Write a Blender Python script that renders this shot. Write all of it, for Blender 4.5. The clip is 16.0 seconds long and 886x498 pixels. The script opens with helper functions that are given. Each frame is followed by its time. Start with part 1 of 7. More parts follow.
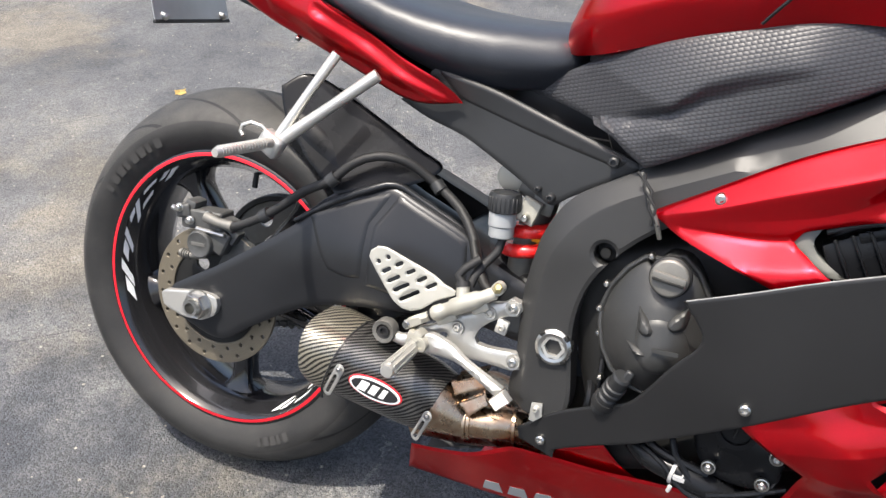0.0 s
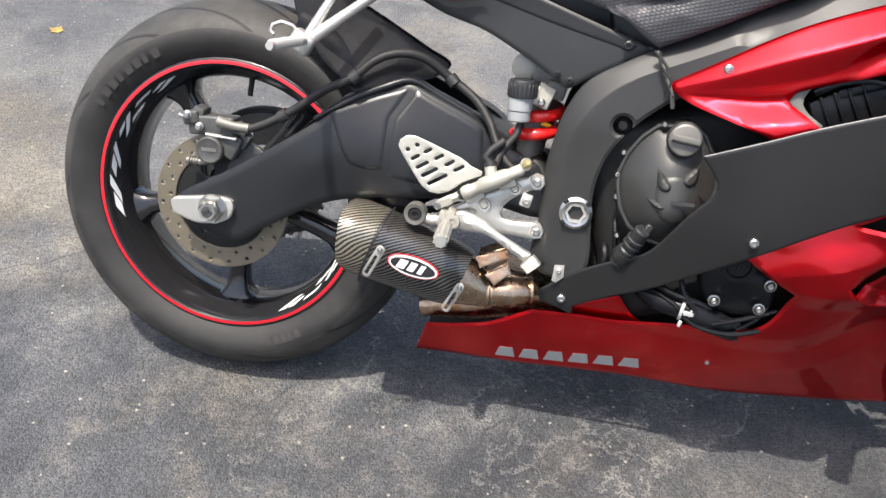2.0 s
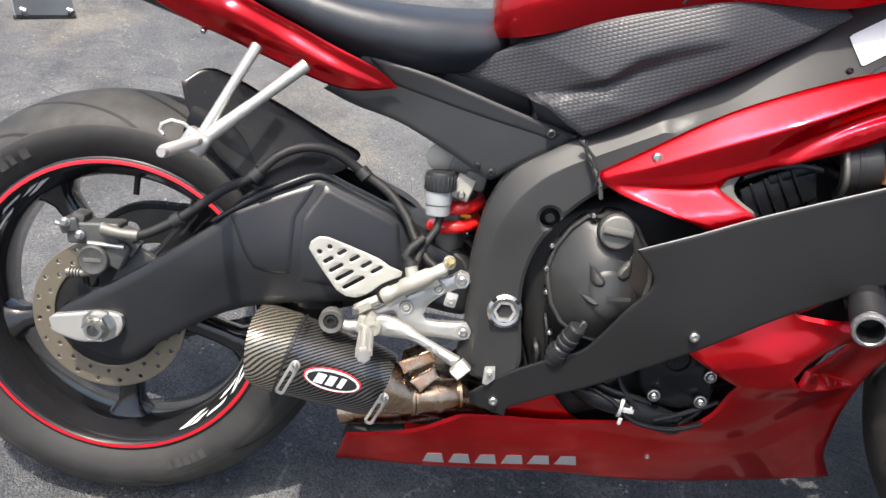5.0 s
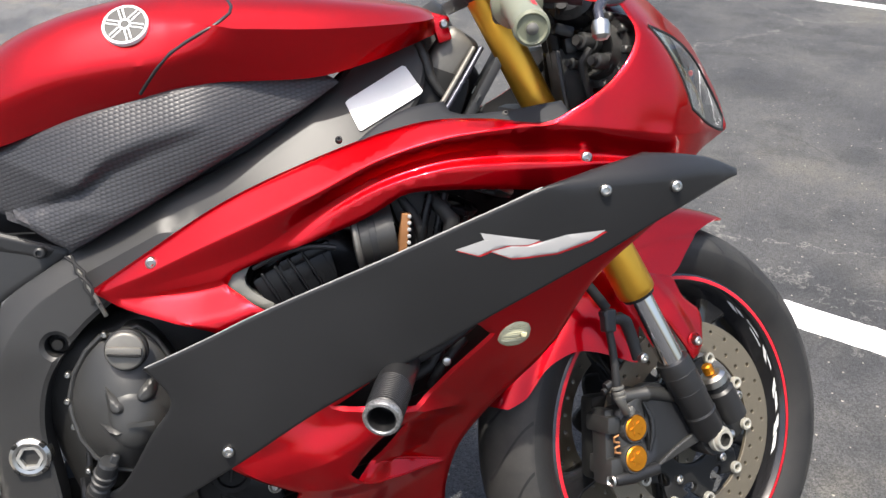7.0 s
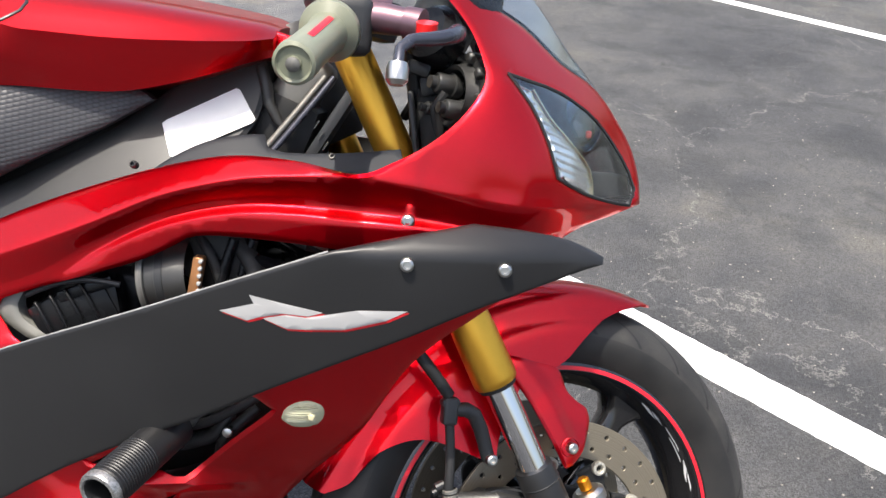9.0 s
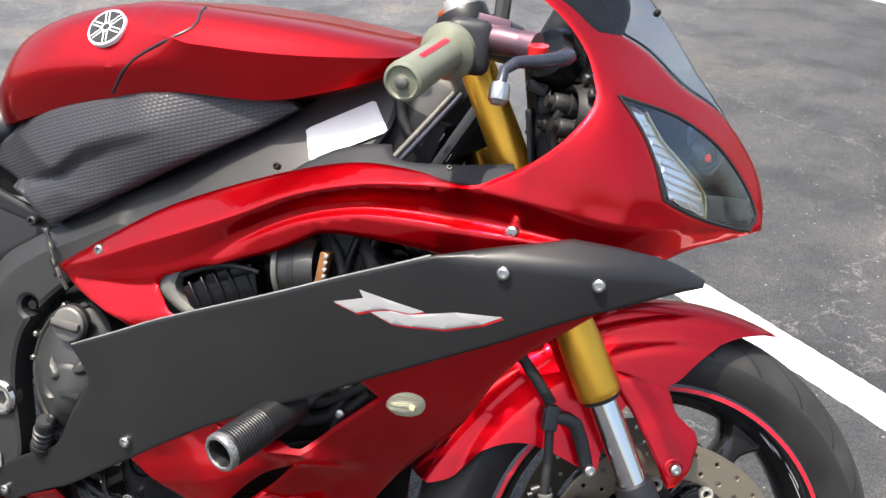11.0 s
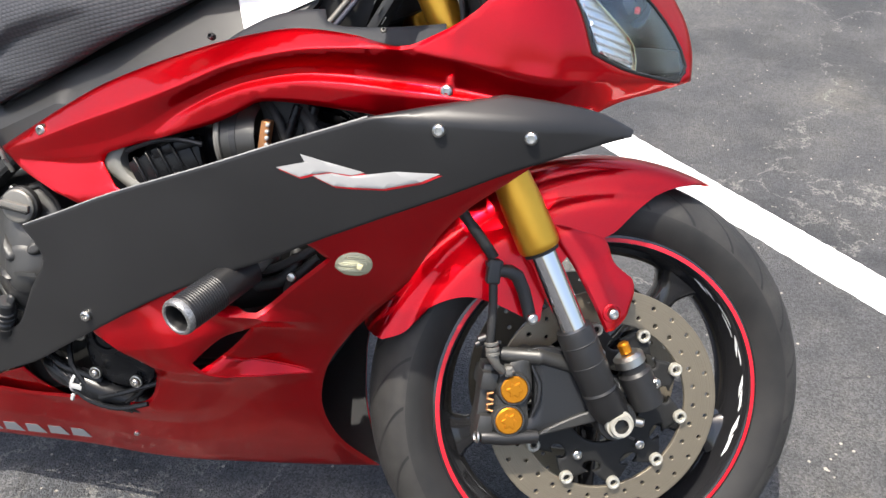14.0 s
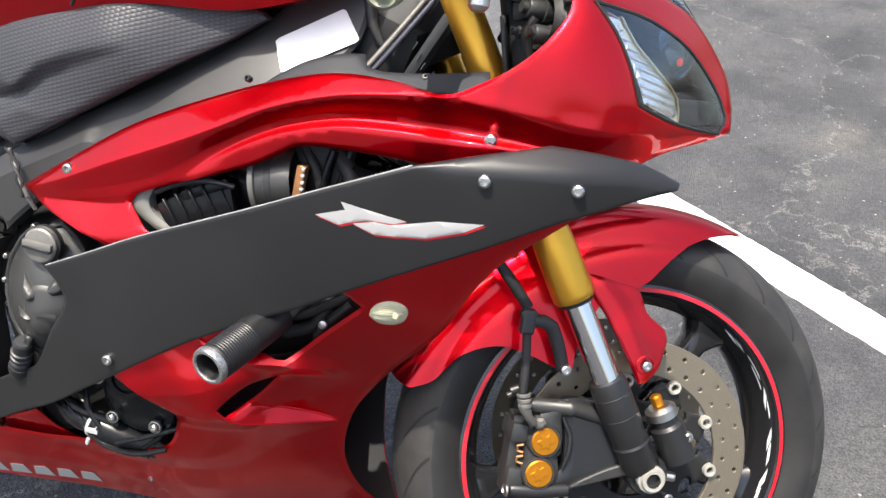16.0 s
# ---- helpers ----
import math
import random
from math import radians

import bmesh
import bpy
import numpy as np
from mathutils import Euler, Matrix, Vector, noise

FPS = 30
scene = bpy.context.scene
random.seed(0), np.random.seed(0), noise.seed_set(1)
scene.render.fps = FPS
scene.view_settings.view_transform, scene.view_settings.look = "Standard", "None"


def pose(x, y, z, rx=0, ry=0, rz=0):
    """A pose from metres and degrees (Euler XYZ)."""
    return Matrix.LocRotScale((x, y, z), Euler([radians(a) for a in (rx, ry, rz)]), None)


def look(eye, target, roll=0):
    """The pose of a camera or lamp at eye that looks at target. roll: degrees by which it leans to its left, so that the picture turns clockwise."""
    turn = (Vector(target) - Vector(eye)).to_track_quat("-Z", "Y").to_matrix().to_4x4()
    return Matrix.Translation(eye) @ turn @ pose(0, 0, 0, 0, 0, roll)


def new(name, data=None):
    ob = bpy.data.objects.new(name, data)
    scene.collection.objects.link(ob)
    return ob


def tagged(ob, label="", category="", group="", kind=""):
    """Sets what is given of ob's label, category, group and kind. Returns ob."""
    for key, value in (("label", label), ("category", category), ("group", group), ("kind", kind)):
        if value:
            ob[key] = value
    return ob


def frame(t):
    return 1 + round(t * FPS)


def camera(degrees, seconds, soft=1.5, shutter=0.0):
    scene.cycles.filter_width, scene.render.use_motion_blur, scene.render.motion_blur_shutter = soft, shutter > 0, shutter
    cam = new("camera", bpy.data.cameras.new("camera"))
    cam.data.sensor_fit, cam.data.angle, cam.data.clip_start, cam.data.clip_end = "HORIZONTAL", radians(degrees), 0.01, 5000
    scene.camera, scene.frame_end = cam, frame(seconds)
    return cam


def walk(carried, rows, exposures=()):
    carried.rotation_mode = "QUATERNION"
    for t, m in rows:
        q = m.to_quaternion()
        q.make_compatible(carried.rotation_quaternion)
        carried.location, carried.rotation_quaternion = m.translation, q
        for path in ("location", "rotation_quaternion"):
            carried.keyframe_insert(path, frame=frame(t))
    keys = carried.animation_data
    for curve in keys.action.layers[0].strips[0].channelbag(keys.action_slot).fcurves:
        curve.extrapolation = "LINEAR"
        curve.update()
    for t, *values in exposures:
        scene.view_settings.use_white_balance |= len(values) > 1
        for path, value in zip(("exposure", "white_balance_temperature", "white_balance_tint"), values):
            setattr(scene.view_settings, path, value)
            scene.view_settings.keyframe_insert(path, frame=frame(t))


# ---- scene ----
cam = camera(53.6, 16.0, soft=1.5)
PATH = [
    (0, (0.774, -0.854, 1.123), (0.087, 0.672, 0.028), -0.68),
    (0.5, (0.638, -0.886, 1.108), (0.136, 0.693, -0.013), 0.21),
    (1, (0.526, -0.936, 1.103), (0.124, 0.676, -0.011), 1.29),
    (1.5, (0.509, -0.981, 1.104), (0.165, 0.655, 0.006), 3.78),
    (2, (0.536, -1.096, 1.094), (0.281, 0.513, -0.066), 4.21),
    (2.5, (0.542, -1.202, 1.102), (0.355, 0.417, -0.056), 2.82),
    (3, (0.540, -1.226, 1.120), (0.368, 0.438, 0.024), 2.12),
    (3.2, (0.529, -1.225, 1.123), (0.354, 0.448, 0.040), 2.40),
    (5.3, (0.469, -0.950, 1.099), (0.496, 0.748, 0.044), 5.79),
    (5.5, (0.505, -0.942, 1.095), (0.570, 0.775, 0.072), 5.11),
    (6, (0.644, -0.912, 1.103), (0.798, 0.829, 0.131), 3.84),
    (6.5, (0.795, -0.890, 1.114), (0.985, 0.868, 0.179), 2.42),
    (7, (0.896, -0.876, 1.128), (1.176, 0.864, 0.183), 1.07),
    (7.5, (0.977, -0.827, 1.114), (1.386, 0.888, 0.169), 2.43),
    (8, (1.064, -0.735, 1.118), (1.403, 0.990, 0.165), 3.63),
    (10.3, (1.363, -0.742, 1.144), (0.963, 0.995, 0.237), 2.73),
    (10.5, (1.362, -0.747, 1.150), (0.950, 0.987, 0.244), 2.47),
    (11, (1.335, -0.765, 1.150), (0.881, 0.941, 0.209), 1.79),
    (11.5, (1.311, -0.800, 1.148), (0.782, 0.793, 0.060), 0.63),
    (12, (1.290, -0.841, 1.150), (0.589, 0.620, -0.021), -0.25),
    (12.5, (1.266, -0.866, 1.151), (0.372, 0.483, -0.024), -0.47),
    (13, (1.285, -0.852, 1.147), (0.442, 0.537, -0.019), -0.13),
    (13.5, (1.333, -0.822, 1.144), (0.749, 0.696, -0.019), -0.01),
    (14, (1.369, -0.797, 1.145), (1.031, 0.794, -0.019), 0.58),
    (14.5, (1.395, -0.778, 1.152), (1.236, 0.853, 0.005), 1.05),
    (15, (1.376, -0.781, 1.151), (1.249, 0.873, 0.035), 1.31),
    (15.5, (1.345, -0.775, 1.154), (1.125, 0.867, 0.033), 1.41),
    (16, (1.306, -0.781, 1.153), (0.995, 0.852, 0.041), 2.30),
]
walk(cam, [(t, look(eye, target, roll)) for t, eye, target, roll in PATH],
     [(0, 1.12), (1, 1.10), (3, 1.18), (5.5, 1.08), (8, 1.10), (10.5, 1.14), (12.5, 1.20), (14, 1.28), (15, 1.30), (16, 1.34)])

# ---------------------------------------------------------------- light
SUN_ELEV, SUN_AZ = 73.2, 236.0
world = bpy.data.worlds.new("world")
scene.world = world
world.use_nodes = True
wn = world.node_tree.nodes
sky = wn.new("ShaderNodeTexSky")
sky.sky_type = 'NISHITA'
sky.sun_disc = False
sky.sun_elevation = radians(SUN_ELEV)
sky.sun_rotation = radians(90 - SUN_AZ)
sky.air_density, sky.dust_density = 1.0, 5.0
world.node_tree.links.new(sky.outputs[0], wn["Background"].inputs[0])
wn["Background"].inputs[1].default_value = 0.15
sun = new("sun", bpy.data.lights.new("sun", 'SUN'))
sun.data.energy, sun.data.angle, sun.data.color = 3.5, radians(0.6), (1.0, 0.94, 0.85)
sv = Vector((math.cos(radians(SUN_ELEV)) * math.cos(radians(SUN_AZ)), math.cos(radians(SUN_ELEV)) * math.sin(radians(SUN_AZ)), math.sin(radians(SUN_ELEV))))
sun.matrix_world = look(sv * 20, (0, 0, 0))


# ---------------------------------------------------------------- materials
def shader(name, base=(.5, .5, .5), rough=.5, metal=0.0, coat=0.0, coat_rough=.05, spec=.5, trans=0.0, ior=1.45):
    m = bpy.data.materials.new(name)
    m.use_nodes = True
    b = m.node_tree.nodes["Principled BSDF"]
    b.inputs["Base Color"].default_value = (*base, 1)
    b.inputs["Roughness"].default_value = rough
    b.inputs["Metallic"].default_value = metal
    b.inputs["Coat Weight"].default_value = coat
    b.inputs["Coat Roughness"].default_value = coat_rough
    b.inputs["Specular IOR Level"].default_value = spec
    b.inputs["Transmission Weight"].default_value = trans
    b.inputs["IOR"].default_value = ior
    return m


def nd(m, kind, **props):
    n = m.node_tree.nodes.new("ShaderNode" + kind)
    for k, v in props.items():
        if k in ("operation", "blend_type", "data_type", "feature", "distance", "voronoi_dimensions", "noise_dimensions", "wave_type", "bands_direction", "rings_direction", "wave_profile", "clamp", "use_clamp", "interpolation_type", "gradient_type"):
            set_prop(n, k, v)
        else:
            n.inputs[k.replace("_", " ")].default_value = v
    return n


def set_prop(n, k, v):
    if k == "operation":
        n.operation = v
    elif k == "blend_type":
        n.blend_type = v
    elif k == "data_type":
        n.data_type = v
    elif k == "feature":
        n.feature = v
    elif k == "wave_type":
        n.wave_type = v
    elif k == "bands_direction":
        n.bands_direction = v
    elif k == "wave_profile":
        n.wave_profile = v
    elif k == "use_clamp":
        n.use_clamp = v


def ln(m, a, b):
    m.node_tree.links.new(a, b)


def bsdf(m):
    return m.node_tree.nodes["Principled BSDF"]


def coords(m, scale=(1, 1, 1)):
    tc = nd(m, "TexCoord")
    mp = nd(m, "Mapping")
    mp.inputs["Scale"].default_value = scale
    ln(m, tc.outputs["Object"], mp.inputs["Vector"])
    return mp.outputs["Vector"]


def ramp(m, fac, stops):
    r = nd(m, "ValToRGB")
    el = r.color_ramp.elements
    while len(el) < len(stops):
        el.new(0.5)
    for e, (p, c) in zip(el, stops):
        e.position = p
        e.color = (*c, 1) if len(c) == 3 else c
    ln(m, fac, r.inputs["Fac"])
    return r.outputs["Color"]


def noise_tex(m, vec, scale, detail=4.0, rough=.55):
    n = nd(m, "TexNoise", Scale=scale, Detail=detail, Roughness=rough)
    ln(m, vec, n.inputs["Vector"])
    return n.outputs["Fac"]


def bump(m, height, strength=.3, dist=.001):
    b = nd(m, "Bump", Strength=strength, Distance=dist)
    ln(m, height, b.inputs["Height"])
    ln(m, b.outputs["Normal"], bsdf(m).inputs["Normal"])
    return b


def mul_add(m, v, a, b):
    n = nd(m, "Math", operation='MULTIPLY_ADD')
    ln(m, v, n.inputs[0])
    n.inputs[1].default_value, n.inputs[2].default_value = a, b
    return n.outputs[0]


def math2(m, op, a, b=None, c=None):
    n = nd(m, "Math", operation=op)
    for i, v in enumerate((a, b, c)):
        if v is None:
            continue
        if isinstance(v, (int, float)):
            n.inputs[i].default_value = v
        else:
            ln(m, v, n.inputs[i])
    return n.outputs[0]


def worn(name, base, rough, metal=0.0, coat=0.0, vary=.12, grain=900.0, blotch=14.0, relief=.12, rough_vary=.12, dist=.0004, **kw):
    """A surface with blotches and a fine grain in colour, gloss and relief."""
    m = shader(name, base, rough, metal, coat, **kw)
    v = coords(m)
    big, fine = noise_tex(m, v, blotch, 5.0, .6), noise_tex(m, v, grain, 2.0)
    lo, hi = [c * (1 - vary) for c in base], [min(1, c * (1 + vary)) for c in base]
    ln(m, ramp(m, big, [(.3, lo), (.7, hi)]), bsdf(m).inputs["Base Color"])
    ln(m, mul_add(m, big, rough_vary * 2, rough - rough_vary), bsdf(m).inputs["Roughness"])
    if relief:
        bump(m, fine, relief, dist)
    return m


def candy_red():
    m = shader("candy_red_paint", (.55, .004, .010), .32, .92, .62, .02)
    bsdf(m).inputs["Specular Tint"].default_value = (.9, .22, .22, 1)
    v = coords(m)
    flake = nd(m, "TexVoronoi", Scale=2600.0)
    ln(m, v, flake.inputs["Vector"])
    ln(m, ramp(m, flake.outputs["Distance"], [(.0, (.76, .003, .012)), (.5, (.58, .0015, .009)), (1, (.46, .001, .006))]), bsdf(m).inputs["Base Color"])
    dust = noise_tex(m, v, 60.0, 6.0, .7)
    ln(m, mul_add(m, dust, .10, .26), bsdf(m).inputs["Roughness"])
    ln(m, mul_add(m, noise_tex(m, v, 9.0, 4.0), .05, -.005), bsdf(m).inputs["Coat Roughness"])
    return m


def carbon_weave(name="carbon_fibre", lo=(.010, .010, .010), hi=(.155, .150, .142)):
    m = shader(name, (.03, .03, .03), .32, .6, .6, .04)
    tc = nd(m, "TexCoord")
    sep = nd(m, "SeparateXYZ")
    ln(m, tc.outputs["UV"], sep.inputs[0])
    u, v = sep.outputs[0], sep.outputs[1]
    step = math2(m, 'FLOOR', math2(m, 'MULTIPLY', v, 2.0))
    a = math2(m, 'FRACT', math2(m, 'ADD', math2(m, 'MULTIPLY', u, .5), math2(m, 'MULTIPLY', step, .25)))
    tow = math2(m, 'GREATER_THAN', a, .5)
    thread = math2(m, 'SINE', math2(m, 'MULTIPLY', u, 37.0))
    mix = math2(m, 'ADD', math2(m, 'MULTIPLY', tow, .8), math2(m, 'MULTIPLY', thread, .06))
    ln(m, ramp(m, mix, [(.1, lo), (.8, hi)]), bsdf(m).inputs["Base Color"])
    ln(m, mul_add(m, tow, -.16, .46), bsdf(m).inputs["Roughness"])
    bump(m, mix, .25, .0004)
    return m


def dimpled():
    m = shader("dimpled_black_plastic", (.028, .029, .032), .42, spec=.5)
    tc = nd(m, "TexCoord")
    mp = nd(m, "Mapping")
    mp.inputs["Scale"].default_value = (1 / .0066, 1, 1 / .0042)
    mp.inputs["Rotation"].default_value = (0, radians(27), 0)
    ln(m, tc.outputs["Object"], mp.inputs["Vector"])
    sep = nd(m, "SeparateXYZ")
    ln(m, mp.outputs["Vector"], sep.inputs[0])
    row = math2(m, 'FLOOR', sep.outputs[2])
    odd = math2(m, 'MULTIPLY', math2(m, 'MODULO', row, 2.0), .5)
    u = math2(m, 'SUBTRACT', math2(m, 'FRACT', math2(m, 'ADD', sep.outputs[0], odd)), .5)
    w = math2(m, 'SUBTRACT', math2(m, 'FRACT', sep.outputs[2]), .5)
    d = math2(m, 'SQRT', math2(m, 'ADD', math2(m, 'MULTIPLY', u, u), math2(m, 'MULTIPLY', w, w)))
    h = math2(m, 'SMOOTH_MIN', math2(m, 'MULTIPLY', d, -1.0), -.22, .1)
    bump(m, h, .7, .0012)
    # shade between the bumps is put into the colour: paler tops, darker gaps
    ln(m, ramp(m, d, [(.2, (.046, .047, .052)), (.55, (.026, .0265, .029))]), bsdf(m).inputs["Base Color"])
    return m


def rubber(name, groove_count, half, crown, dust):
    """Tyre rubber: dusty, with slanting tread grooves laid out round the axle (local y)."""
    m = shader(name, (.035, .034, .033), .72)
    tc = nd(m, "TexCoord")
    sep = nd(m, "SeparateXYZ")
    ln(m, tc.outputs["Object"], sep.inputs[0])
    x, y, z = sep.outputs
    ang = math2(m, 'DIVIDE', math2(m, 'ARCTAN2', z, x), 6.28318)
    ay = math2(m, 'DIVIDE', math2(m, 'ABSOLUTE', y), half)
    bend = math2(m, 'MULTIPLY', math2(m, 'POWER', ay, 1.6), 1.25)
    side = math2(m, 'MULTIPLY', math2(m, 'SIGN', y), .25)
    f = math2(m, 'FRACT', math2(m, 'ADD', math2(m, 'ADD', math2(m, 'MULTIPLY', ang, float(groove_count)), bend), math2(m, 'ADD', side, 40.0)))
    line = math2(m, 'LESS_THAN', math2(m, 'ABSOLUTE', math2(m, 'SUBTRACT', f, .5)), .040)
    rad = math2(m, 'SQRT', math2(m, 'ADD', math2(m, 'MULTIPLY', x, x), math2(m, 'MULTIPLY', z, z)))
    tread = math2(m, 'GREATER_THAN', rad, crown)
    inner = math2(m, 'GREATER_THAN', ay, .1)
    groove = math2(m, 'MULTIPLY', math2(m, 'MULTIPLY', line, tread), inner)
    v = coords(m)
    dusty = noise_tex(m, v, 22.0, 8.0, .65)
    col = ramp(m, dusty, [(.3, (.022 * dust, .0215 * dust, .0205 * dust)), (.6, (.05 * dust, .048 * dust, .044 * dust)), (.8, (.082 * dust, .077 * dust, .068 * dust))])
    wall = nd(m, "MixRGB", blend_type='MULTIPLY')
    ln(m, math2(m, 'LESS_THAN', rad, crown - .002), wall.inputs["Fac"])
    ln(m, col, wall.inputs["Color1"])
    wall.inputs["Color2"].default_value = (.52, .53, .55, 1)
    mix = nd(m, "MixRGB")
    ln(m, groove, mix.inputs["Fac"])
    ln(m, wall.outputs[0], mix.inputs["Color1"])
    mix.inputs["Color2"].default_value = (.006, .006, .006, 1)
    ln(m, mix.outputs[0], bsdf(m).inputs["Base Color"])
    ln(m, mul_add(m, dusty, .3, .5), bsdf(m).inputs["Roughness"])
    h = math2(m, 'SUBTRACT', math2(m, 'MULTIPLY', noise_tex(m, v, 700.0, 3.0), .25), groove)
    bump(m, h, .7, .002)
    return m


def asphalt():
    m = shader("old_asphalt", (.1, .1, .1), .9)
    v = coords(m)
    patch = noise_tex(m, v, .9, 6.0, .62)
    mid = noise_tex(m, v, 7.0, 8.0, .68)
    base = ramp(m, math2(m, 'ADD', math2(m, 'MULTIPLY', patch, .65), math2(m, 'MULTIPLY', mid, .35)),
                [(.34, (.050, .052, .057)), (.46, (.085, .087, .091)), (.56, (.122, .122, .121)), (.70, (.20, .188, .162))])
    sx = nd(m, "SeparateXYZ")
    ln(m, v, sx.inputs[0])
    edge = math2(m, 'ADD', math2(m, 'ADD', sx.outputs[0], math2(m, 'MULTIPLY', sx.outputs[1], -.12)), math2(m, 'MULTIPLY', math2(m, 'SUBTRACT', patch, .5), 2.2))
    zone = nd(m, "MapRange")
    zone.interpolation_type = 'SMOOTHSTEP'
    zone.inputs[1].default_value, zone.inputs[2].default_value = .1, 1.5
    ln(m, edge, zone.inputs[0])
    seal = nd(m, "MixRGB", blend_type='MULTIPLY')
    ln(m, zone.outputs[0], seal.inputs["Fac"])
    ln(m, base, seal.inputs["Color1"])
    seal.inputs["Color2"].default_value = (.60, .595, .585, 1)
    # darker and slightly bluer towards negative y, with a noisy edge
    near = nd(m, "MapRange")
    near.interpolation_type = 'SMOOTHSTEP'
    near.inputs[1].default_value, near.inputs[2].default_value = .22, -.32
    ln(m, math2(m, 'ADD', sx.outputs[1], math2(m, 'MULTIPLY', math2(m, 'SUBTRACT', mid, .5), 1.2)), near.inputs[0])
    near_tone = nd(m, "MixRGB", blend_type='MULTIPLY')
    ln(m, near.outputs[0], near_tone.inputs["Fac"])
    ln(m, seal.outputs[0], near_tone.inputs["Color1"])
    near_tone.inputs["Color2"].default_value = (.56, .585, .63, 1)
    sand = nd(m, "MapRange")
    sand.interpolation_type = 'SMOOTHSTEP'
    sand.inputs[1].default_value, sand.inputs[2].default_value = .50, .64
    ln(m, noise_tex(m, v, 1.15, 8.0, .66), sand.inputs[0])
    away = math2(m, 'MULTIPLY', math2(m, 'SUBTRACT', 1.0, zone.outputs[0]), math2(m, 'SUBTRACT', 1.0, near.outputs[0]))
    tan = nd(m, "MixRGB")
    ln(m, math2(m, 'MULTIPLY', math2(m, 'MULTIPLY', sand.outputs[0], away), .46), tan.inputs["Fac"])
    ln(m, near_tone.outputs[0], tan.inputs["Color1"])
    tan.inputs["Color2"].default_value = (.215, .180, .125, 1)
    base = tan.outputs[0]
    # fine stones of the mix, each with its own shade
    st = nd(m, "TexVoronoi", Scale=330.0)
    ln(m, v, st.inputs["Vector"])
    sc = nd(m, "SeparateColor")
    ln(m, st.outputs["Color"], sc.inputs[0])
    tone = math2(m, 'MULTIPLY_ADD', sc.outputs[0], .9, .55)
    mix = nd(m, "MixRGB", blend_type='MULTIPLY')
    mix.inputs["Fac"].default_value = 1
    ln(m, base, mix.inputs["Color1"])
    ln(m, tone, mix.inputs["Color2"])
    # few pale grains
    pale = nd(m, "TexVoronoi", Scale=75.0)
    ln(m, v, pale.inputs["Vector"])
    pc = nd(m, "SeparateColor")
    ln(m, pale.outputs["Color"], pc.inputs[0])
    dot = math2(m, 'MULTIPLY', math2(m, 'LESS_THAN', pale.outputs["Distance"], .22), math2(m, 'GREATER_THAN', pc.outputs[1], .955))
    mix2 = nd(m, "MixRGB")
    ln(m, dot, mix2.inputs["Fac"])
    ln(m, mix.outputs[0], mix2.inputs["Color1"])
    mix2.inputs["Color2"].default_value = (.33, .31, .26, 1)
    # washed-out sediment in broken veins
    vein = noise_tex(m, v, 2.1, 9.0, .72)
    band = nd(m, "MapRange")
    band.interpolation_type = 'SMOOTHSTEP'
    band.inputs[1].default_value, band.inputs[2].default_value = .035, .0
    ln(m, math2(m, 'ABSOLUTE', math2(m, 'SUBTRACT', vein, .56)), band.inputs[0])
    silt = math2(m, 'MULTIPLY', band.outputs[0], math2(m, 'GREATER_THAN', noise_tex(m, v, 38.0, 6.0, .8), .55))
    mixs = nd(m, "MixRGB")
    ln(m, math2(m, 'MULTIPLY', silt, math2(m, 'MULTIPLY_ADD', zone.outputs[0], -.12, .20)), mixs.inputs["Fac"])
    ln(m, mix2.outputs[0], mixs.inputs["Color1"])
    mixs.inputs["Color2"].default_value = (.34, .32, .26, 1)
    # dried pale lines along old cracks
    bent = nd(m, "TexNoise", Scale=1.3, Detail=9.0, Roughness=.72)
    ln(m, v, bent.inputs["Vector"])
    shift = nd(m, "MixRGB")
    shift.inputs["Fac"].default_value = .42
    ln(m, v, shift.inputs["Color1"])
    ln(m, bent.outputs["Color"], shift.inputs["Color2"])
    old = nd(m, "TexVoronoi", feature='DISTANCE_TO_EDGE', Scale=.8)
    ln(m, shift.outputs[0], old.inputs["Vector"])
    pale_line = math2(m, 'MULTIPLY', math2(m, 'LESS_THAN', old.outputs["Distance"], .0017), math2(m, 'GREATER_THAN', noise_tex(m, v, 26.0, 5.0, .7), .46))
    mixv = nd(m, "MixRGB")
    ln(m, math2(m, 'MULTIPLY', pale_line, .42), mixv.inputs["Fac"])
    ln(m, mixs.outputs[0], mixv.inputs["Color1"])
    mixv.inputs["Color2"].default_value = (.30, .29, .26, 1)
    blot = nd(m, "MapRange")
    blot.interpolation_type = 'SMOOTHSTEP'
    blot.inputs[1].default_value, blot.inputs[2].default_value = .46, .62
    ln(m, noise_tex(m, v, 2.6, 7.0, .62), blot.inputs[0])
    dark = nd(m, "MixRGB", blend_type='MULTIPLY')
    ln(m, math2(m, 'MULTIPLY', blot.outputs[0], .72), dark.inputs["Fac"])
    ln(m, mixv.outputs[0], dark.inputs["Color1"])
    dark.inputs["Color2"].default_value = (.56, .575, .59, 1)
    # hairline cracks
    warp = nd(m, "TexNoise", Scale=2.2, Detail=6.0)
    ln(m, v, warp.inputs["Vector"])
    add = nd(m, "MixRGB")
    add.inputs["Fac"].default_value = .22
    ln(m, v, add.inputs["Color1"])
    ln(m, warp.outputs["Color"], add.inputs["Color2"])
    cr = nd(m, "TexVoronoi", feature='DISTANCE_TO_EDGE', Scale=1.15)
    ln(m, add.outputs[0], cr.inputs["Vector"])
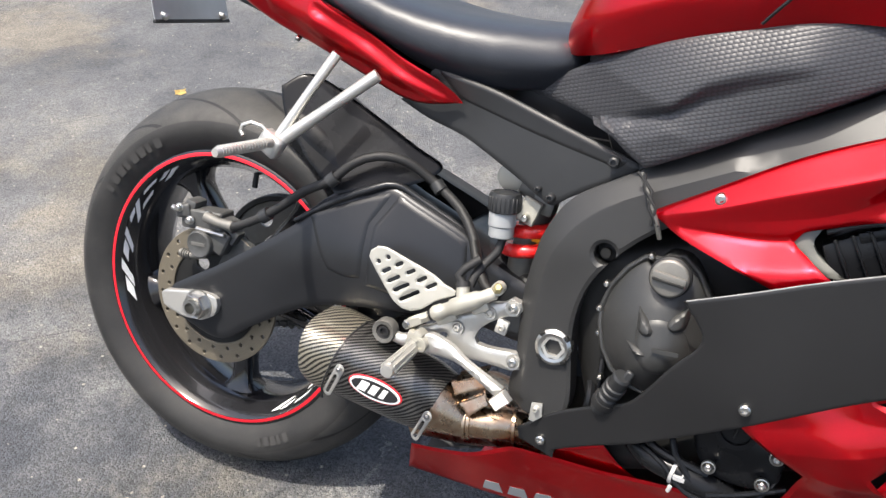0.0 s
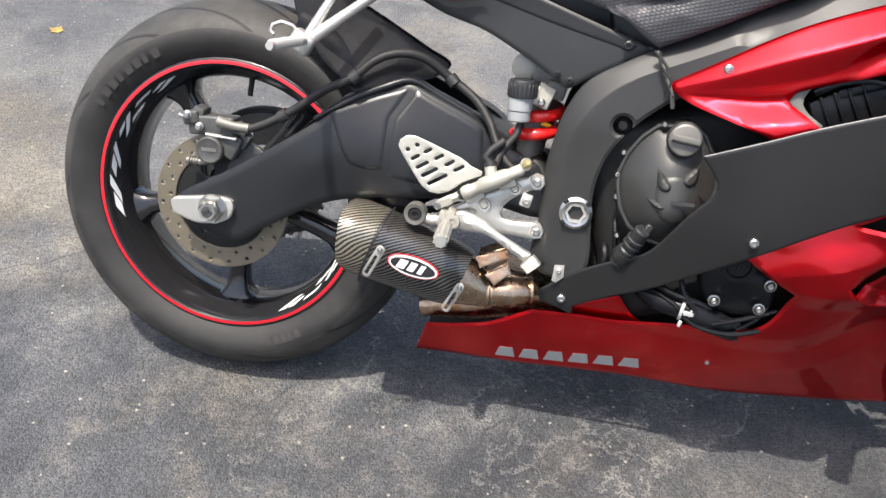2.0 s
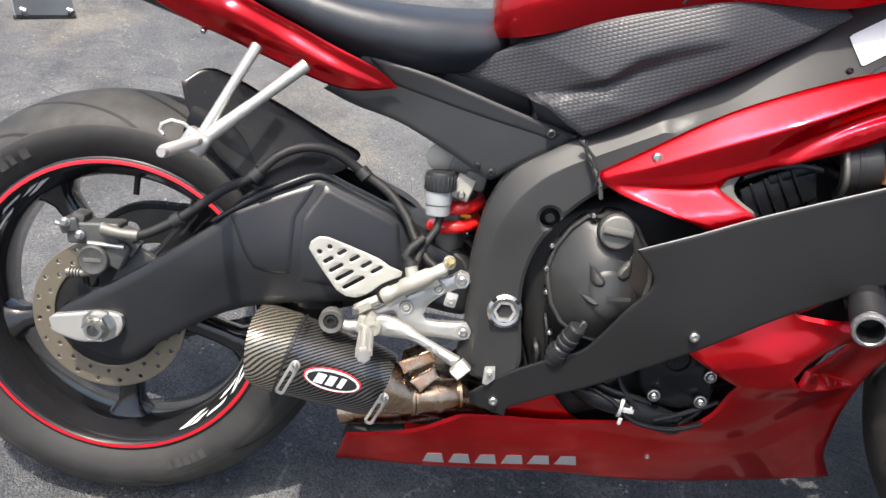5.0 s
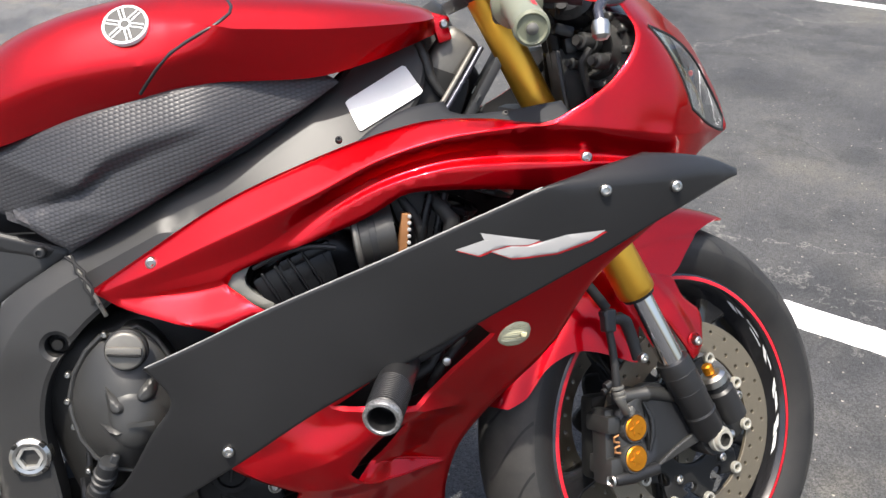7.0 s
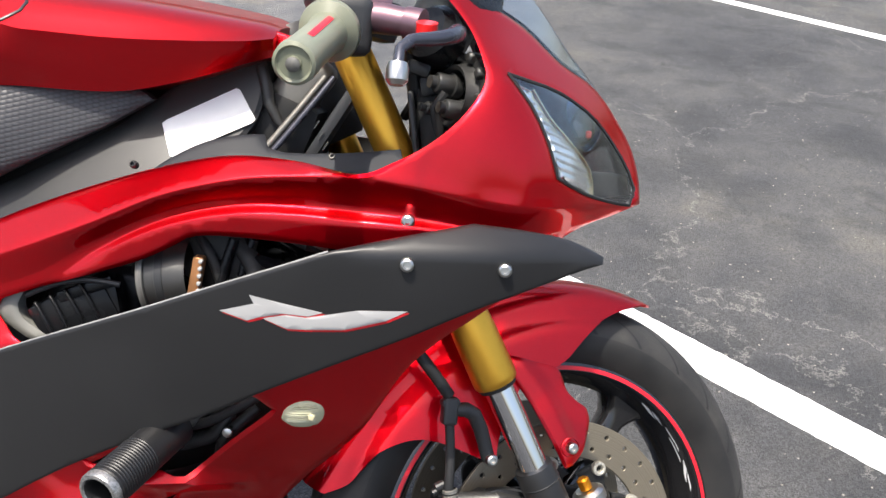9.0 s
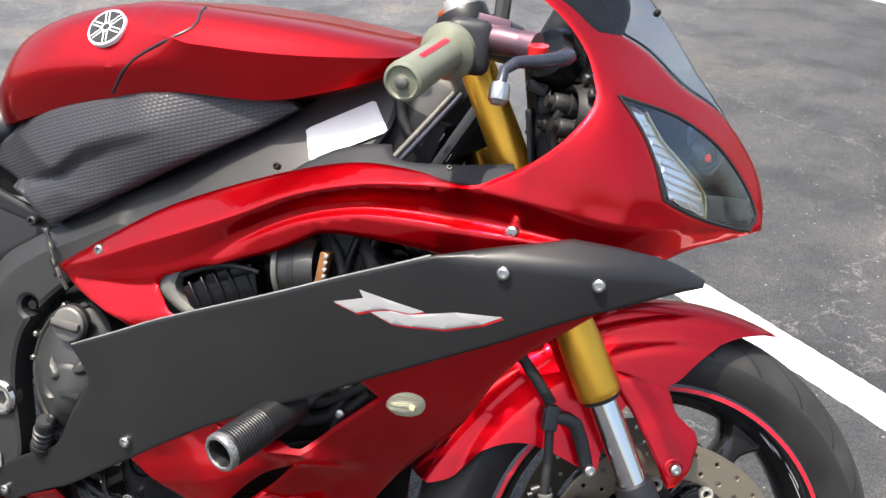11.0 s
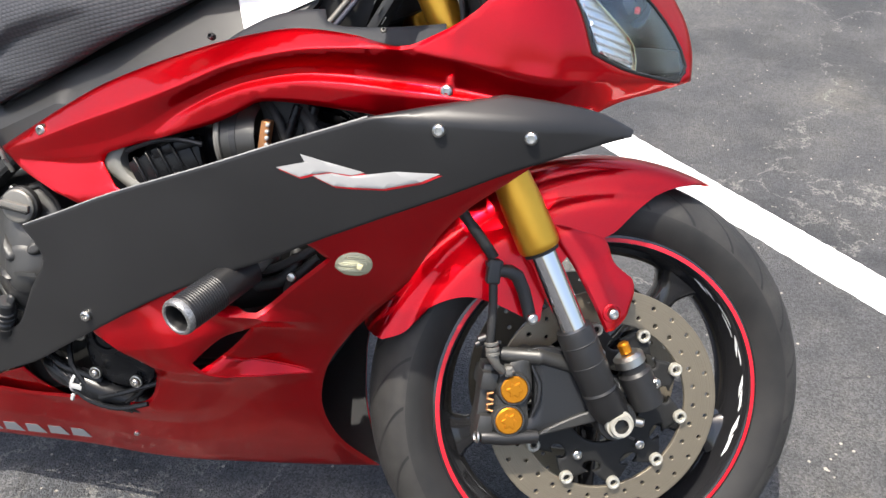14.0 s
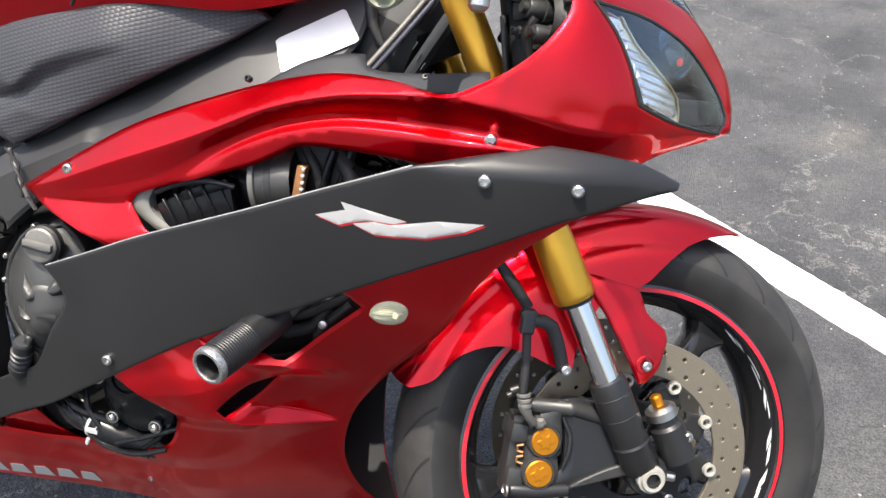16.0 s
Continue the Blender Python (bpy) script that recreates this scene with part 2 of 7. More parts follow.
    crack = math2(m, 'MULTIPLY', math2(m, 'LESS_THAN', cr.outputs["Distance"], .0020), math2(m, 'GREATER_THAN', mid, .5))
    mix3 = nd(m, "MixRGB")
    ln(m, math2(m, 'MULTIPLY', crack, .6), mix3.inputs["Fac"])
    ln(m, dark.outputs[0], mix3.inputs["Color1"])
    mix3.inputs["Color2"].default_value = (.03, .03, .032, 1)
    ln(m, mix3.outputs[0], bsdf(m).inputs["Base Color"])
    ln(m, mul_add(m, mid, .3, .68), bsdf(m).inputs["Roughness"])
    h = math2(m, 'SUBTRACT', math2(m, 'ADD', math2(m, 'MULTIPLY', st.outputs["Distance"], -1.0), math2(m, 'MULTIPLY', noise_tex(m, v, 120.0, 3.0), .8)), crack)
    bump(m, h, .85, .004)
    return m


def line_paint():
    m = shader("white_line_paint", (.78, .78, .76), .7)
    v = coords(m)
    n = noise_tex(m, v, 55.0, 8.0, .7)
    ln(m, ramp(m, n, [(.28, (.34, .34, .33)), (.40, (.74, .74, .72)), (.7, (.84, .84, .82))]), bsdf(m).inputs["Base Color"])
    bump(m, noise_tex(m, v, 330.0, 3.0), .6, .003)
    return m


def heat_titanium():
    m = shader("heat_tinted_steel", (.5, .4, .32), .30, 1.0)
    v = coords(m)
    n = noise_tex(m, v, 16.0, 4.0)
    ln(m, ramp(m, n, [(.30, (.17, .075, .055)), (.42, (.36, .20, .11)), (.55, (.45, .35, .25)), (.64, (.34, .20, .13)), (.74, (.20, .14, .15))]), bsdf(m).inputs["Base Color"])
    ln(m, mul_add(m, noise_tex(m, v, 90.0), .25, .16), bsdf(m).inputs["Roughness"])
    return m


def steel_disc():
    m = shader("brushed_disc_steel", (.52, .49, .44), .48, .65)
    tc = nd(m, "TexCoord")
    sep = nd(m, "SeparateXYZ")
    ln(m, tc.outputs["Object"], sep.inputs[0])
    rad = math2(m, 'SQRT', math2(m, 'ADD', math2(m, 'MULTIPLY', sep.outputs[0], sep.outputs[0]), math2(m, 'MULTIPLY', sep.outputs[2], sep.outputs[2])))
    n = nd(m, "TexNoise", Scale=900.0, Detail=3.0)
    n.noise_dimensions = '1D'
    ln(m, rad, n.inputs["W"])
    ln(m, ramp(m, n.outputs["Fac"], [(.3, (.16, .138, .10)), (.7, (.225, .195, .145))]), bsdf(m).inputs["Base Color"])
    bump(m, n.outputs["Fac"], .3, .0005)
    return m


RED = candy_red()
MATTE = worn("matte_black_paint", (.0125, .0126, .0130), .40, vary=.1, grain=500, relief=.05, rough_vary=.05)
FRAME = worn("satin_black_frame", (.033, .0330, .0325), .45, metal=.25, vary=.1, grain=700, relief=.06, rough_vary=.06)
SWING = worn("satin_black_swingarm", (.020, .021, .023), .32, metal=.3, vary=.12, grain=700, relief=.06, rough_vary=.06)
PLASTIC = worn("black_plastic", (.021, .022, .023), .46, vary=.15, grain=1200, relief=.12)
GLOSS = worn("gloss_black_wheel_paint", (.012, .012, .013), .16, coat=.6, vary=.1, relief=0, rough_vary=.05)
ENGINE = worn("dark_cast_metal", (.058, .058, .056), .44, metal=.6, vary=.14, grain=420, relief=.18, dist=.0008)
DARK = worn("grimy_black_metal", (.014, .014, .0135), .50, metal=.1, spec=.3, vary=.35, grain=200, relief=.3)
CASTGREY = worn("dull_cast_grey", (.16, .155, .14), .5, metal=.5, vary=.25, grain=300, relief=.3)
RUBBERM = worn("black_rubber", (.017, .017, .0172), .55, spec=.35, vary=.2, grain=500, relief=.15)
SEATM = worn("black_vinyl", (.022, .025, .031), .40, vary=.12, grain=480, relief=.28, dist=.0007, rough_vary=.06)
ALLOY = worn("silver_alloy", (.50, .49, .455), .38, metal=.7, vary=.08, grain=600, relief=.12)
ALLOYP = worn("cast_silver_alloy", (.56, .545, .50), .46, metal=.6, vary=.15, grain=350, relief=.3)
STEEL = worn("bolt_steel", (.50, .49, .46), .30, metal=1.0, vary=.12, grain=300, relief=.1)
CHROME = worn("chrome_tube", (.74, .74, .75), .03, metal=1.0, vary=.02, relief=0, rough_vary=.015)
GOLD = worn("gold_anodised_tube", (.82, .43, .05), .33, metal=.85, vary=.08, grain=900, relief=.05, rough_vary=.05)
ORANGE = worn("orange_anodised_cap", (.72, .27, .02), .32, metal=.9, vary=.08, relief=.05)
SPRING = worn("red_spring_enamel", (.70, .015, .015), .3, coat=.6, vary=.1, relief=0)
STRIPE = worn("red_reflective_tape", (.62, .010, .022), .42, vary=.06, relief=0)
WHITE = worn("white_vinyl", (.74, .74, .73), .45, vary=.05, relief=0)
REDVINYL = worn("red_vinyl", (.42, .01, .015), .45, vary=.05, relief=0)
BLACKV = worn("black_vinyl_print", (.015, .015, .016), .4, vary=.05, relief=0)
RESV = worn("milky_reservoir_plastic", (.34, .355, .36), .35, vary=.06, relief=0, trans=.25)
GRIPM = worn("milky_clear_rubber", (.20, .21, .15), .35, vary=.12, relief=.1, trans=.15)
SLIDERBLACK = worn("slider_plastic", (.010, .010, .0105), .42, vary=.2, blotch=80)
SLIDERRING = worn("scuffed_ring", (.26, .26, .255), .35, metal=.7, vary=.5, blotch=400)
COPPER = worn("copper_fins", (.40, .19, .08), .5, metal=.7, vary=.3, relief=.2)
LETTER = worn("faint_tyre_print", (.033, .032, .031), .8, vary=.2, relief=0)
PLATE = worn("dull_aluminium_sheet", (.42, .43, .44), .42, metal=.7, vary=.1, relief=.05)
LEAF = worn("dry_leaf", (.50, .36, .12), .7, vary=.3, relief=.2)
STONE = worn("pale_grit", (.30, .28, .24), .8, vary=.35, relief=.2)
LIGHTGREY = worn("pale_grey_plastic", (.15, .15, .135), .5, vary=.15, relief=.15)
CLEAR = shader("clear_lens", (.95, .97, .98), .02, trans=1.0, ior=1.45)
SMOKE = shader("tinted_screen", (.88, .91, .94), .02, trans=1.0, ior=1.3)
REFLECTOR = worn("faceted_reflector", (.86, .88, .88), .14, metal=.85, vary=.03, relief=0, rough_vary=.03)
SIGNALM = worn("signal_lens", (.44, .43, .29), .2, vary=.1, relief=.2)
ALLOYC = worn("dull_cast_alloy", (.40, .385, .33), .5, metal=.45, vary=.15, grain=350, relief=.3)
GUARD = worn("beige_grey_alloy", (.46, .45, .40), .5, metal=.35, vary=.1, grain=500, relief=.15)
BRASS = worn("dull_brass", (.42, .36, .18), .4, metal=.8, vary=.2, relief=.1)
PAPER = worn("white_label_paper", (.86, .86, .84), .6, vary=.04, relief=0)
HUGGER = worn("smooth_black_plastic", (.007, .0075, .0085), .27, vary=.2, grain=600, relief=.04, spec=.26)
TRIMM = worn("dull_black_trim", (.020, .022, .026), .55, vary=.15, grain=900, relief=.08, spec=.2)
PRINT = worn("pale_grey_print", (.33, .33, .325), .45, vary=.06, relief=0)
LAMPIN = worn("dark_lamp_bowl", (.008, .011, .016), .2, vary=.2, relief=0)
LAMPBLUE = worn("blue_lamp_ring", (.05, .12, .24), .2, metal=.6, vary=.2, relief=0)
GLASSDARK = worn("dark_lamp_glass", (.01, .02, .05), .05, vary=.1, relief=0, coat=1.0)
SMOKEGREY = worn("lamp_inner_grey", (.045, .048, .046), .35, vary=.12, relief=0)
CHROMEGOLD = worn("yellowish_chrome", (.80, .72, .45), .2, metal=1.0, relief=0)
LEVER = worn("blue_black_lever", (.055, .058, .075), .28, metal=.5, relief=0)
SIGNALB = worn("signal_bulb_amber", (.50, .47, .30), .3, relief=0)
PURPLE = worn("violet_anodised_clamp", (.20, .12, .14), .35, metal=.8, relief=.05)
CARBONCAP = carbon_weave("pale_carbon_fibre", (.022, .020, .016), (.36, .33, .26))
CARBON, DIMPLE, PIPE, DISC = carbon_weave(), dimpled(), heat_titanium(), steel_disc()
REAR_TYRE, FRONT_TYRE = rubber("rear_tyre_rubber", 11, .085, .270, .85), rubber("front_tyre_rubber", 25, .062, .262, .62)
ASPHALT, PAINT = asphalt(), line_paint()


# ---------------------------------------------------------------- mesh helpers
def part(name, bm, material, parent, label="", smooth=40.0, m=None):
    """Links a bmesh as one mesh object under a thing or a part."""
    if m is not None:
        bm.transform(m)
    me = bpy.data.meshes.new(name)
    bmesh.ops.recalc_face_normals(bm, faces=bm.faces)
    bm.to_mesh(me)
    bm.free()
    return put(name, me, material, parent, label, smooth)


def put(name, me, material, parent, label="", smooth=40.0, m=None):
    if material and not me.materials:
        me.materials.append(material)
        if smooth:
            me.polygons.foreach_set("use_smooth", [True] * len(me.polygons))
            me.set_sharp_from_angle(angle=radians(smooth))
    ob = new(name, me)
    ob.parent = parent
    if m is not None:
        ob.matrix_basis = m
    if label:
        ob["label"] = label
    return ob


def mesh_of(name, bm):
    me = bpy.data.meshes.new(name)
    bmesh.ops.recalc_face_normals(bm, faces=bm.faces)
    bm.to_mesh(me)
    bm.free()
    return me


def spline(pts, closed=True, seg=.008):
    """A smooth curve through the points; a point with a third value 1 is a corner."""
    p = [Vector((q[0], q[1])) for q in pts]
    hard = [len(q) > 2 and q[2] == 1 for q in pts]
    n, out = len(p), []
    for i in range(n if closed else n - 1):
        a, b = p[i], p[(i + 1) % n]
        pa = p[i - 1] if (closed or i) and not hard[i] else a
        pb = p[(i + 2) % n] if (closed or i + 2 < n) and not hard[(i + 1) % n] else b
        k = max(1, int((b - a).length / seg))
        for j in range(k):
            t = j / k
            m0, m1 = (b - pa) * .5, (pb - a) * .5
            if pa == a:
                m0 = (b - a) * .8
            if pb == b:
                m1 = (b - a) * .8
            lim = (b - a).length
            m0 = m0 if m0.length < lim * 1.4 else m0 * (lim * 1.4 / m0.length)
            m1 = m1 if m1.length < lim * 1.4 else m1 * (lim * 1.4 / m1.length)
            h = (2 * t**3 - 3 * t**2 + 1) * a + (t**3 - 2 * t**2 + t) * m0 + (3 * t**2 - 2 * t**3) * b + (t**3 - t**2) * m1
            out.append((h.x, h.y))
    if not closed:
        out.append(tuple(p[-1]))
    return out


def spline3(pts, seg=.01):
    p = [Vector(q) for q in pts]
    out = []
    for i in range(len(p) - 1):
        a, b = p[i], p[i + 1]
        pa, pb = p[max(0, i - 1)], p[min(len(p) - 1, i + 2)]
        k = max(1, int((b - a).length / seg))
        for j in range(k):
            t = j / k
            m0, m1 = (b - pa) * .5, (pb - a) * .5
            out.append((2 * t**3 - 3 * t**2 + 1) * a + (t**3 - 2 * t**2 + t) * m0 + (3 * t**2 - 2 * t**3) * b + (t**3 - t**2) * m1)
    out.append(p[-1])
    return out


def inside(poly, q):
    poly, q = np.asarray(poly), np.atleast_2d(q)
    a, b = poly, np.roll(poly, -1, 0)
    x, y = q[:, :1], q[:, 1:]
    cross = (a[:, 1] > y) != (b[:, 1] > y)
    with np.errstate(divide="ignore", invalid="ignore"):
        xi = (b[:, 0] - a[:, 0]) * (y - a[:, 1]) / (b[:, 1] - a[:, 1]) + a[:, 0]
    return (cross & (x < xi)).sum(1) % 2 == 1


def edge_gap(poly, q, closed=True):
    """Distance from points to a polyline, and the side on which they lie."""
    poly, q = np.asarray(poly, float), np.atleast_2d(q)
    a, b = (poly, np.roll(poly, -1, 0)) if closed else (poly[:-1], poly[1:])
    d = b - a
    t = np.clip(((q[:, None] - a) * d).sum(-1) / np.maximum((d * d).sum(-1), 1e-12), 0, 1)
    off = q[:, None] - (a + t[..., None] * d)
    g = np.linalg.norm(off, axis=-1)
    i = g.argmin(1)
    k = np.arange(len(q))
    side = np.sign(d[i, 0] * off[k, i, 1] - d[i, 1] * off[k, i, 0])
    return g[k, i], side


def sheet_of(ctrl, ease=1e-5):
    """A smooth sheet y(x, z) through control points (x, z, y)."""
    c = np.array(ctrl, float)
    n, p = len(c), np.array(ctrl, float)[:, :2]

    def kern(a):
        r2 = ((a[:, None] - p[None]) ** 2).sum(-1)
        return np.where(r2 > 0, .5 * r2 * np.log(r2 + 1e-15), 0)
    if n < 4:
        w = np.linalg.lstsq(np.c_[np.ones(n), p], c[:, 2], rcond=None)[0]
        return lambda q: np.c_[np.ones(len(q)), q] @ w
    one = np.c_[np.ones(n), p]
    w = np.linalg.solve(np.block([[kern(p) + ease * np.eye(n), one], [one.T, np.zeros((3, 3))]]), np.r_[c[:, 2], 0, 0, 0])
    return lambda q: np.c_[kern(q), np.ones(len(q)), q] @ w


def creased(f, *folds):
    """Adds ridges to a sheet: (polyline, height, width on its left, width on its right, power)."""
    def g(q):
        y = f(q)
        for line, h, wl, wr, p in folds:
            d, s = edge_gap(spline(line, False, .004), q, False)
            w = np.where(s > 0, wl, wr)
            y = y + h * np.maximum(0, 1 - d / w) ** p
        return y
    return g


def railed(rails, soft=.003):
    """A sheet y(x, z) hung on rails that run along x: each rail is a list of (x, z, y), from the top one down."""
    curves = []
    for r in rails:
        a = np.array(spline([(x, z) for x, z, y in r], False, .004))
        b = np.array(spline([(x, y) for x, z, y in r], False, .004))
        curves.append((a, b))

    def f(q):
        zs = np.array([np.interp(q[:, 0], a[:, 0], a[:, 1]) for a, b in curves])
        ys = np.array([np.interp(q[:, 0], b[:, 0], b[:, 1]) for a, b in curves])
        out = np.zeros(len(q))
        for k in (-2, -1, 0, 1, 2):
            z = q[:, 1] + k * soft
            y = np.where(z >= zs[0], ys[0], ys[-1])
            for i in range(len(zs) - 1):
                t = (zs[i] - z) / np.maximum(zs[i] - zs[i + 1], 1e-4)
                y = np.where((z < zs[i]) & (z >= zs[i + 1]), ys[i] + (ys[i + 1] - ys[i]) * t, y)
            out += y / 5
        return out
    return f


def flat(y):
    return lambda q: np.full(len(q), float(y))


def panel(outline, f, thick=.003, step=.014, edge=.0016, holes=(), mirror=False, lines=()):
    """A moulded sheet: outline in (x, z), bent to y = f, with thickness and rounded rims."""
    from mathutils.geometry import delaunay_2d_cdt
    loops = [np.array(outline)] + [np.array(h) for h in holes]
    pts, edges, rim = [], [], []
    for lp in loops:
        s = len(pts)
        pts += [tuple(p) for p in lp]
        edges += [(s + i, s + (i + 1) % len(lp)) for i in range(len(lp))]
    nb = len(pts)
    ins = []
    for k, lp in enumerate(loops):
        t = np.roll(lp, -1, 0) - np.roll(lp, 1, 0)
        nrm = np.c_[-t[:, 1], t[:, 0]] / np.maximum(np.linalg.norm(t, axis=1), 1e-9)[:, None]
        for sgn in (1, -1):
            for far in (1.6, 3.4):
                q = lp + sgn * nrm * edge * far
                ok = inside(loops[0], q)
                for h in loops[1:]:
                    ok &= ~inside(h, q)
                if ok.any():
                    g_ = np.min([edge_gap(o, q)[0] for o in loops], axis=0)
                    ok &= g_ > edge * far * .9
                ins += list(q[ok])
    ins = np.array(ins)
    ins = ins.reshape(-1, 2)
    lo, hi = loops[0].min(0), loops[0].max(0)
    gx, gz = np.meshgrid(np.arange(lo[0], hi[0], step), np.arange(lo[1], hi[1], step * .87))
    gx = gx + (np.arange(gx.shape[0]) % 2)[:, None] * step * .5
    q = np.c_[gx.ravel(), gz.ravel()]
    q = q[inside(loops[0], q)]
    for h in loops[1:]:
        q = q[~inside(h, q)]
    gap = np.min([edge_gap(lp, q)[0] for lp in loops], axis=0)
    q = q[gap > max(edge * 4.6, step * .45)]
    for line in lines:
        c = line if isinstance(line, np.ndarray) else np.array(spline(line, False, .003))
        q = q[edge_gap(c, q, False)[0] > .0042]
        for up in (-.0016, 0, .0016):
            r = c + (0, up)
            ok = inside(loops[0], r)
            for h in loops[1:]:
                ok &= ~inside(h, r)
            r = r[ok]
            if len(r):
                q = np.r_[q, r[np.min([edge_gap(lp, r)[0] for lp in loops], axis=0) > edge * 4]]
    allp = np.r_[np.array(pts), ins, q]
    v2, _, tri, vo, _, _ = delaunay_2d_cdt([Vector(p) for p in allp], edges, [], 0, 1e-7)
    v2 = np.array([tuple(v) for v in v2])
    isrim = np.array([any(o < nb for o in src) for src in vo])
    tri = [t for t in tri if len(t) == 3]
    cen = v2[np.array(tri)].mean(1)
    keep = inside(loops[0], cen)
    for h in loops[1:]:
        keep &= ~inside(h, cen)
    tri = [t for t, k in zip(tri, keep) if k]
    y = f(v2) + np.where(isrim, edge, 0)
    s = -1 if mirror else 1
    bm = bmesh.new()
    front = [bm.verts.new((x, s * yy, z)) for (x, z), yy in zip(v2, y)]
    back = [bm.verts.new((x, s * (yy + thick), z)) for (x, z), yy in zip(v2, y - np.where(isrim, edge, 0))]
    count = {}
    for t in tri:
        bm.faces.new([front[i] for i in t])
        bm.faces.new([back[i] for i in reversed(t)])
        for a, b in ((t[0], t[1]), (t[1], t[2]), (t[2], t[0])):
            count[(a, b)] = count.get((a, b), 0) + 1
    for a, b in list(count):
        if (b, a) not in count:
            bm.faces.new((front[b], front[a], back[a], back[b]))
    loose = [v for v in bm.verts if not v.link_faces]
    bmesh.ops.delete(bm, geom=loose, context='VERTS')
    return bm


def frame_of(at, axis, up=(0, 0, 1)):
    """A pose at a point whose local z runs along an axis."""
    z = Vector(axis).normalized()
    u = Vector(up)
    if abs(z.dot(u)) > .97:
        u = Vector((1, 0, 0))
    x = u.cross(z).normalized()
    y = z.cross(x)
    return Matrix(((x.x, y.x, z.x, at[0]), (x.y, y.y, z.y, at[1]), (x.z, y.z, z.z, at[2]), (0, 0, 0, 1)))


def lathe(profile, n=48, closed=False, arc=None):
    """Turns (radius, height) about local z."""
    bm = bmesh.new()
    full = arc is None
    a0, a1 = (0, math.tau) if full else arc
    rings = []
    for k in range(n if full else n + 1):
        a = a0 + (a1 - a0) * k / n
        rings.append([bm.verts.new((r * math.cos(a), r * math.sin(a), h)) for r, h in profile])
    m = len(profile)
    for k in range(n):
        A, B = rings[k], rings[(k + 1) % len(rings)]
        for i in range(m if closed else m - 1):
            j = (i + 1) % m
            bm.faces.new((A[i], B[i], B[j], A[j]))
    if not full and closed:
        bm.faces.new(rings[0])
        bm.faces.new(rings[-1])
    bmesh.ops.remove_doubles(bm, verts=bm.verts, dist=1e-6)
    return bm


def solid(profile, n=32):
    """A turned solid: the profile is closed on the axis at both ends."""
    return lathe([(0, profile[0][1])] + list(profile) + [(0, profile[-1][1])], n)


def tube(pts, r, n=10, smooth=True, seg=.012):
    """A round bar along points; r is a radius or a list of radii at the points."""
    src = [Vector(p) for p in pts]
    path = spline3(src, seg) if smooth and len(src) > 2 else src
    if isinstance(r, (list, tuple)):
        acc = [0.0]
        for a, b in zip(src, src[1:]):
            acc.append(acc[-1] + (b - a).length)
        cum = [0.0]
        for a, b in zip(path, path[1:]):
            cum.append(cum[-1] + (b - a).length)
        rad = [float(v) for v in np.interp(np.array(cum) / cum[-1], np.array(acc) / acc[-1], r)]
    else:
        rad = [r] * len(path)
    bm = bmesh.new()
    rings, up = [], None
    for i, p in enumerate(path):
        d = (path[min(i + 1, len(path) - 1)] - path[max(i - 1, 0)]).normalized()
        if up is None:
            up = d.orthogonal().normalized()
        up = (up - d * up.dot(d)).normalized()
        w = d.cross(up)
        rings.append([bm.verts.new(p + rad[i] * (math.cos(math.tau * k / n) * up + math.sin(math.tau * k / n) * w)) for k in range(n)])
    for A, B in zip(rings, rings[1:]):
        for k in range(n):
            bm.faces.new((A[k], A[(k + 1) % n], B[(k + 1) % n], B[k]))
    bm.faces.new(rings[0][::-1])
    bm.faces.new(rings[-1])
    return bm


def loft(loops, caps=True):
    bm = bmesh.new()
    rows = [[bm.verts.new(p) for p in lp] for lp in loops]
    n = len(rows[0])
    for A, B in zip(rows, rows[1:]):
        for k in range(n):
            bm.faces.new((A[k], A[(k + 1) % n], B[(k + 1) % n], B[k]))
    if caps:
        bm.faces.new(rows[0][::-1])
        bm.faces.new(rows[-1])
    return bm


def block(size, at=(0, 0, 0), rot=(0, 0, 0), bevel=.003, seg=2):
    bm = bmesh.new()
    bmesh.ops.create_cube(bm, size=1, matrix=pose(*at, *rot) @ Matrix.Diagonal((*size, 1)))
    if bevel:
        bmesh.ops.bevel(bm, geom=list(bm.edges), offset=bevel, segments=seg, profile=.6, affect='EDGES')
    return bm


def prism(outline, thick, bevel=.0015, holes=()):
    """A flat plate in the x, z plane, from y = 0 to y = thick."""
    return panel(outline, flat(0), thick, .03, bevel, holes)


def join(*bms):
    out = bmesh.new()
    for b in bms:
        me = bpy.data.meshes.new("t")
        b.to_mesh(me)
        b.free()
        out.from_mesh(me)
        bpy.data.meshes.remove(me)
    return out


def ring(r, n=24, at=(0, 0), sx=1.0, sz=1.0, turn=0.0):
    """A closed (x, z) loop: a circle, or an ellipse turned by some degrees."""
    c, s = math.cos(radians(turn)), math.sin(radians(turn))
    out = []
    for k in range(n):
        a = math.tau * k / n
        u, v = r * sx * math.cos(a), r * sz * math.sin(a)
        out.append((at[0] + c * u - s * v, at[1] + s * u + c * v))
    return out


def slot(length, width, at=(0, 0), turn=0.0, n=5):
    c, s = math.cos(radians(turn)), math.sin(radians(turn))
    out = []
    for sg in (1, -1):
        for k in range(n + 1):
            a = -math.pi / 2 + math.pi * k / n
            u, v = sg * (length / 2 - width / 2 + width / 2 * math.cos(a)), sg * width / 2 * math.sin(a)
            out.append((at[0] + c * u - s * v, at[1] + s * u + c * v))
    return out


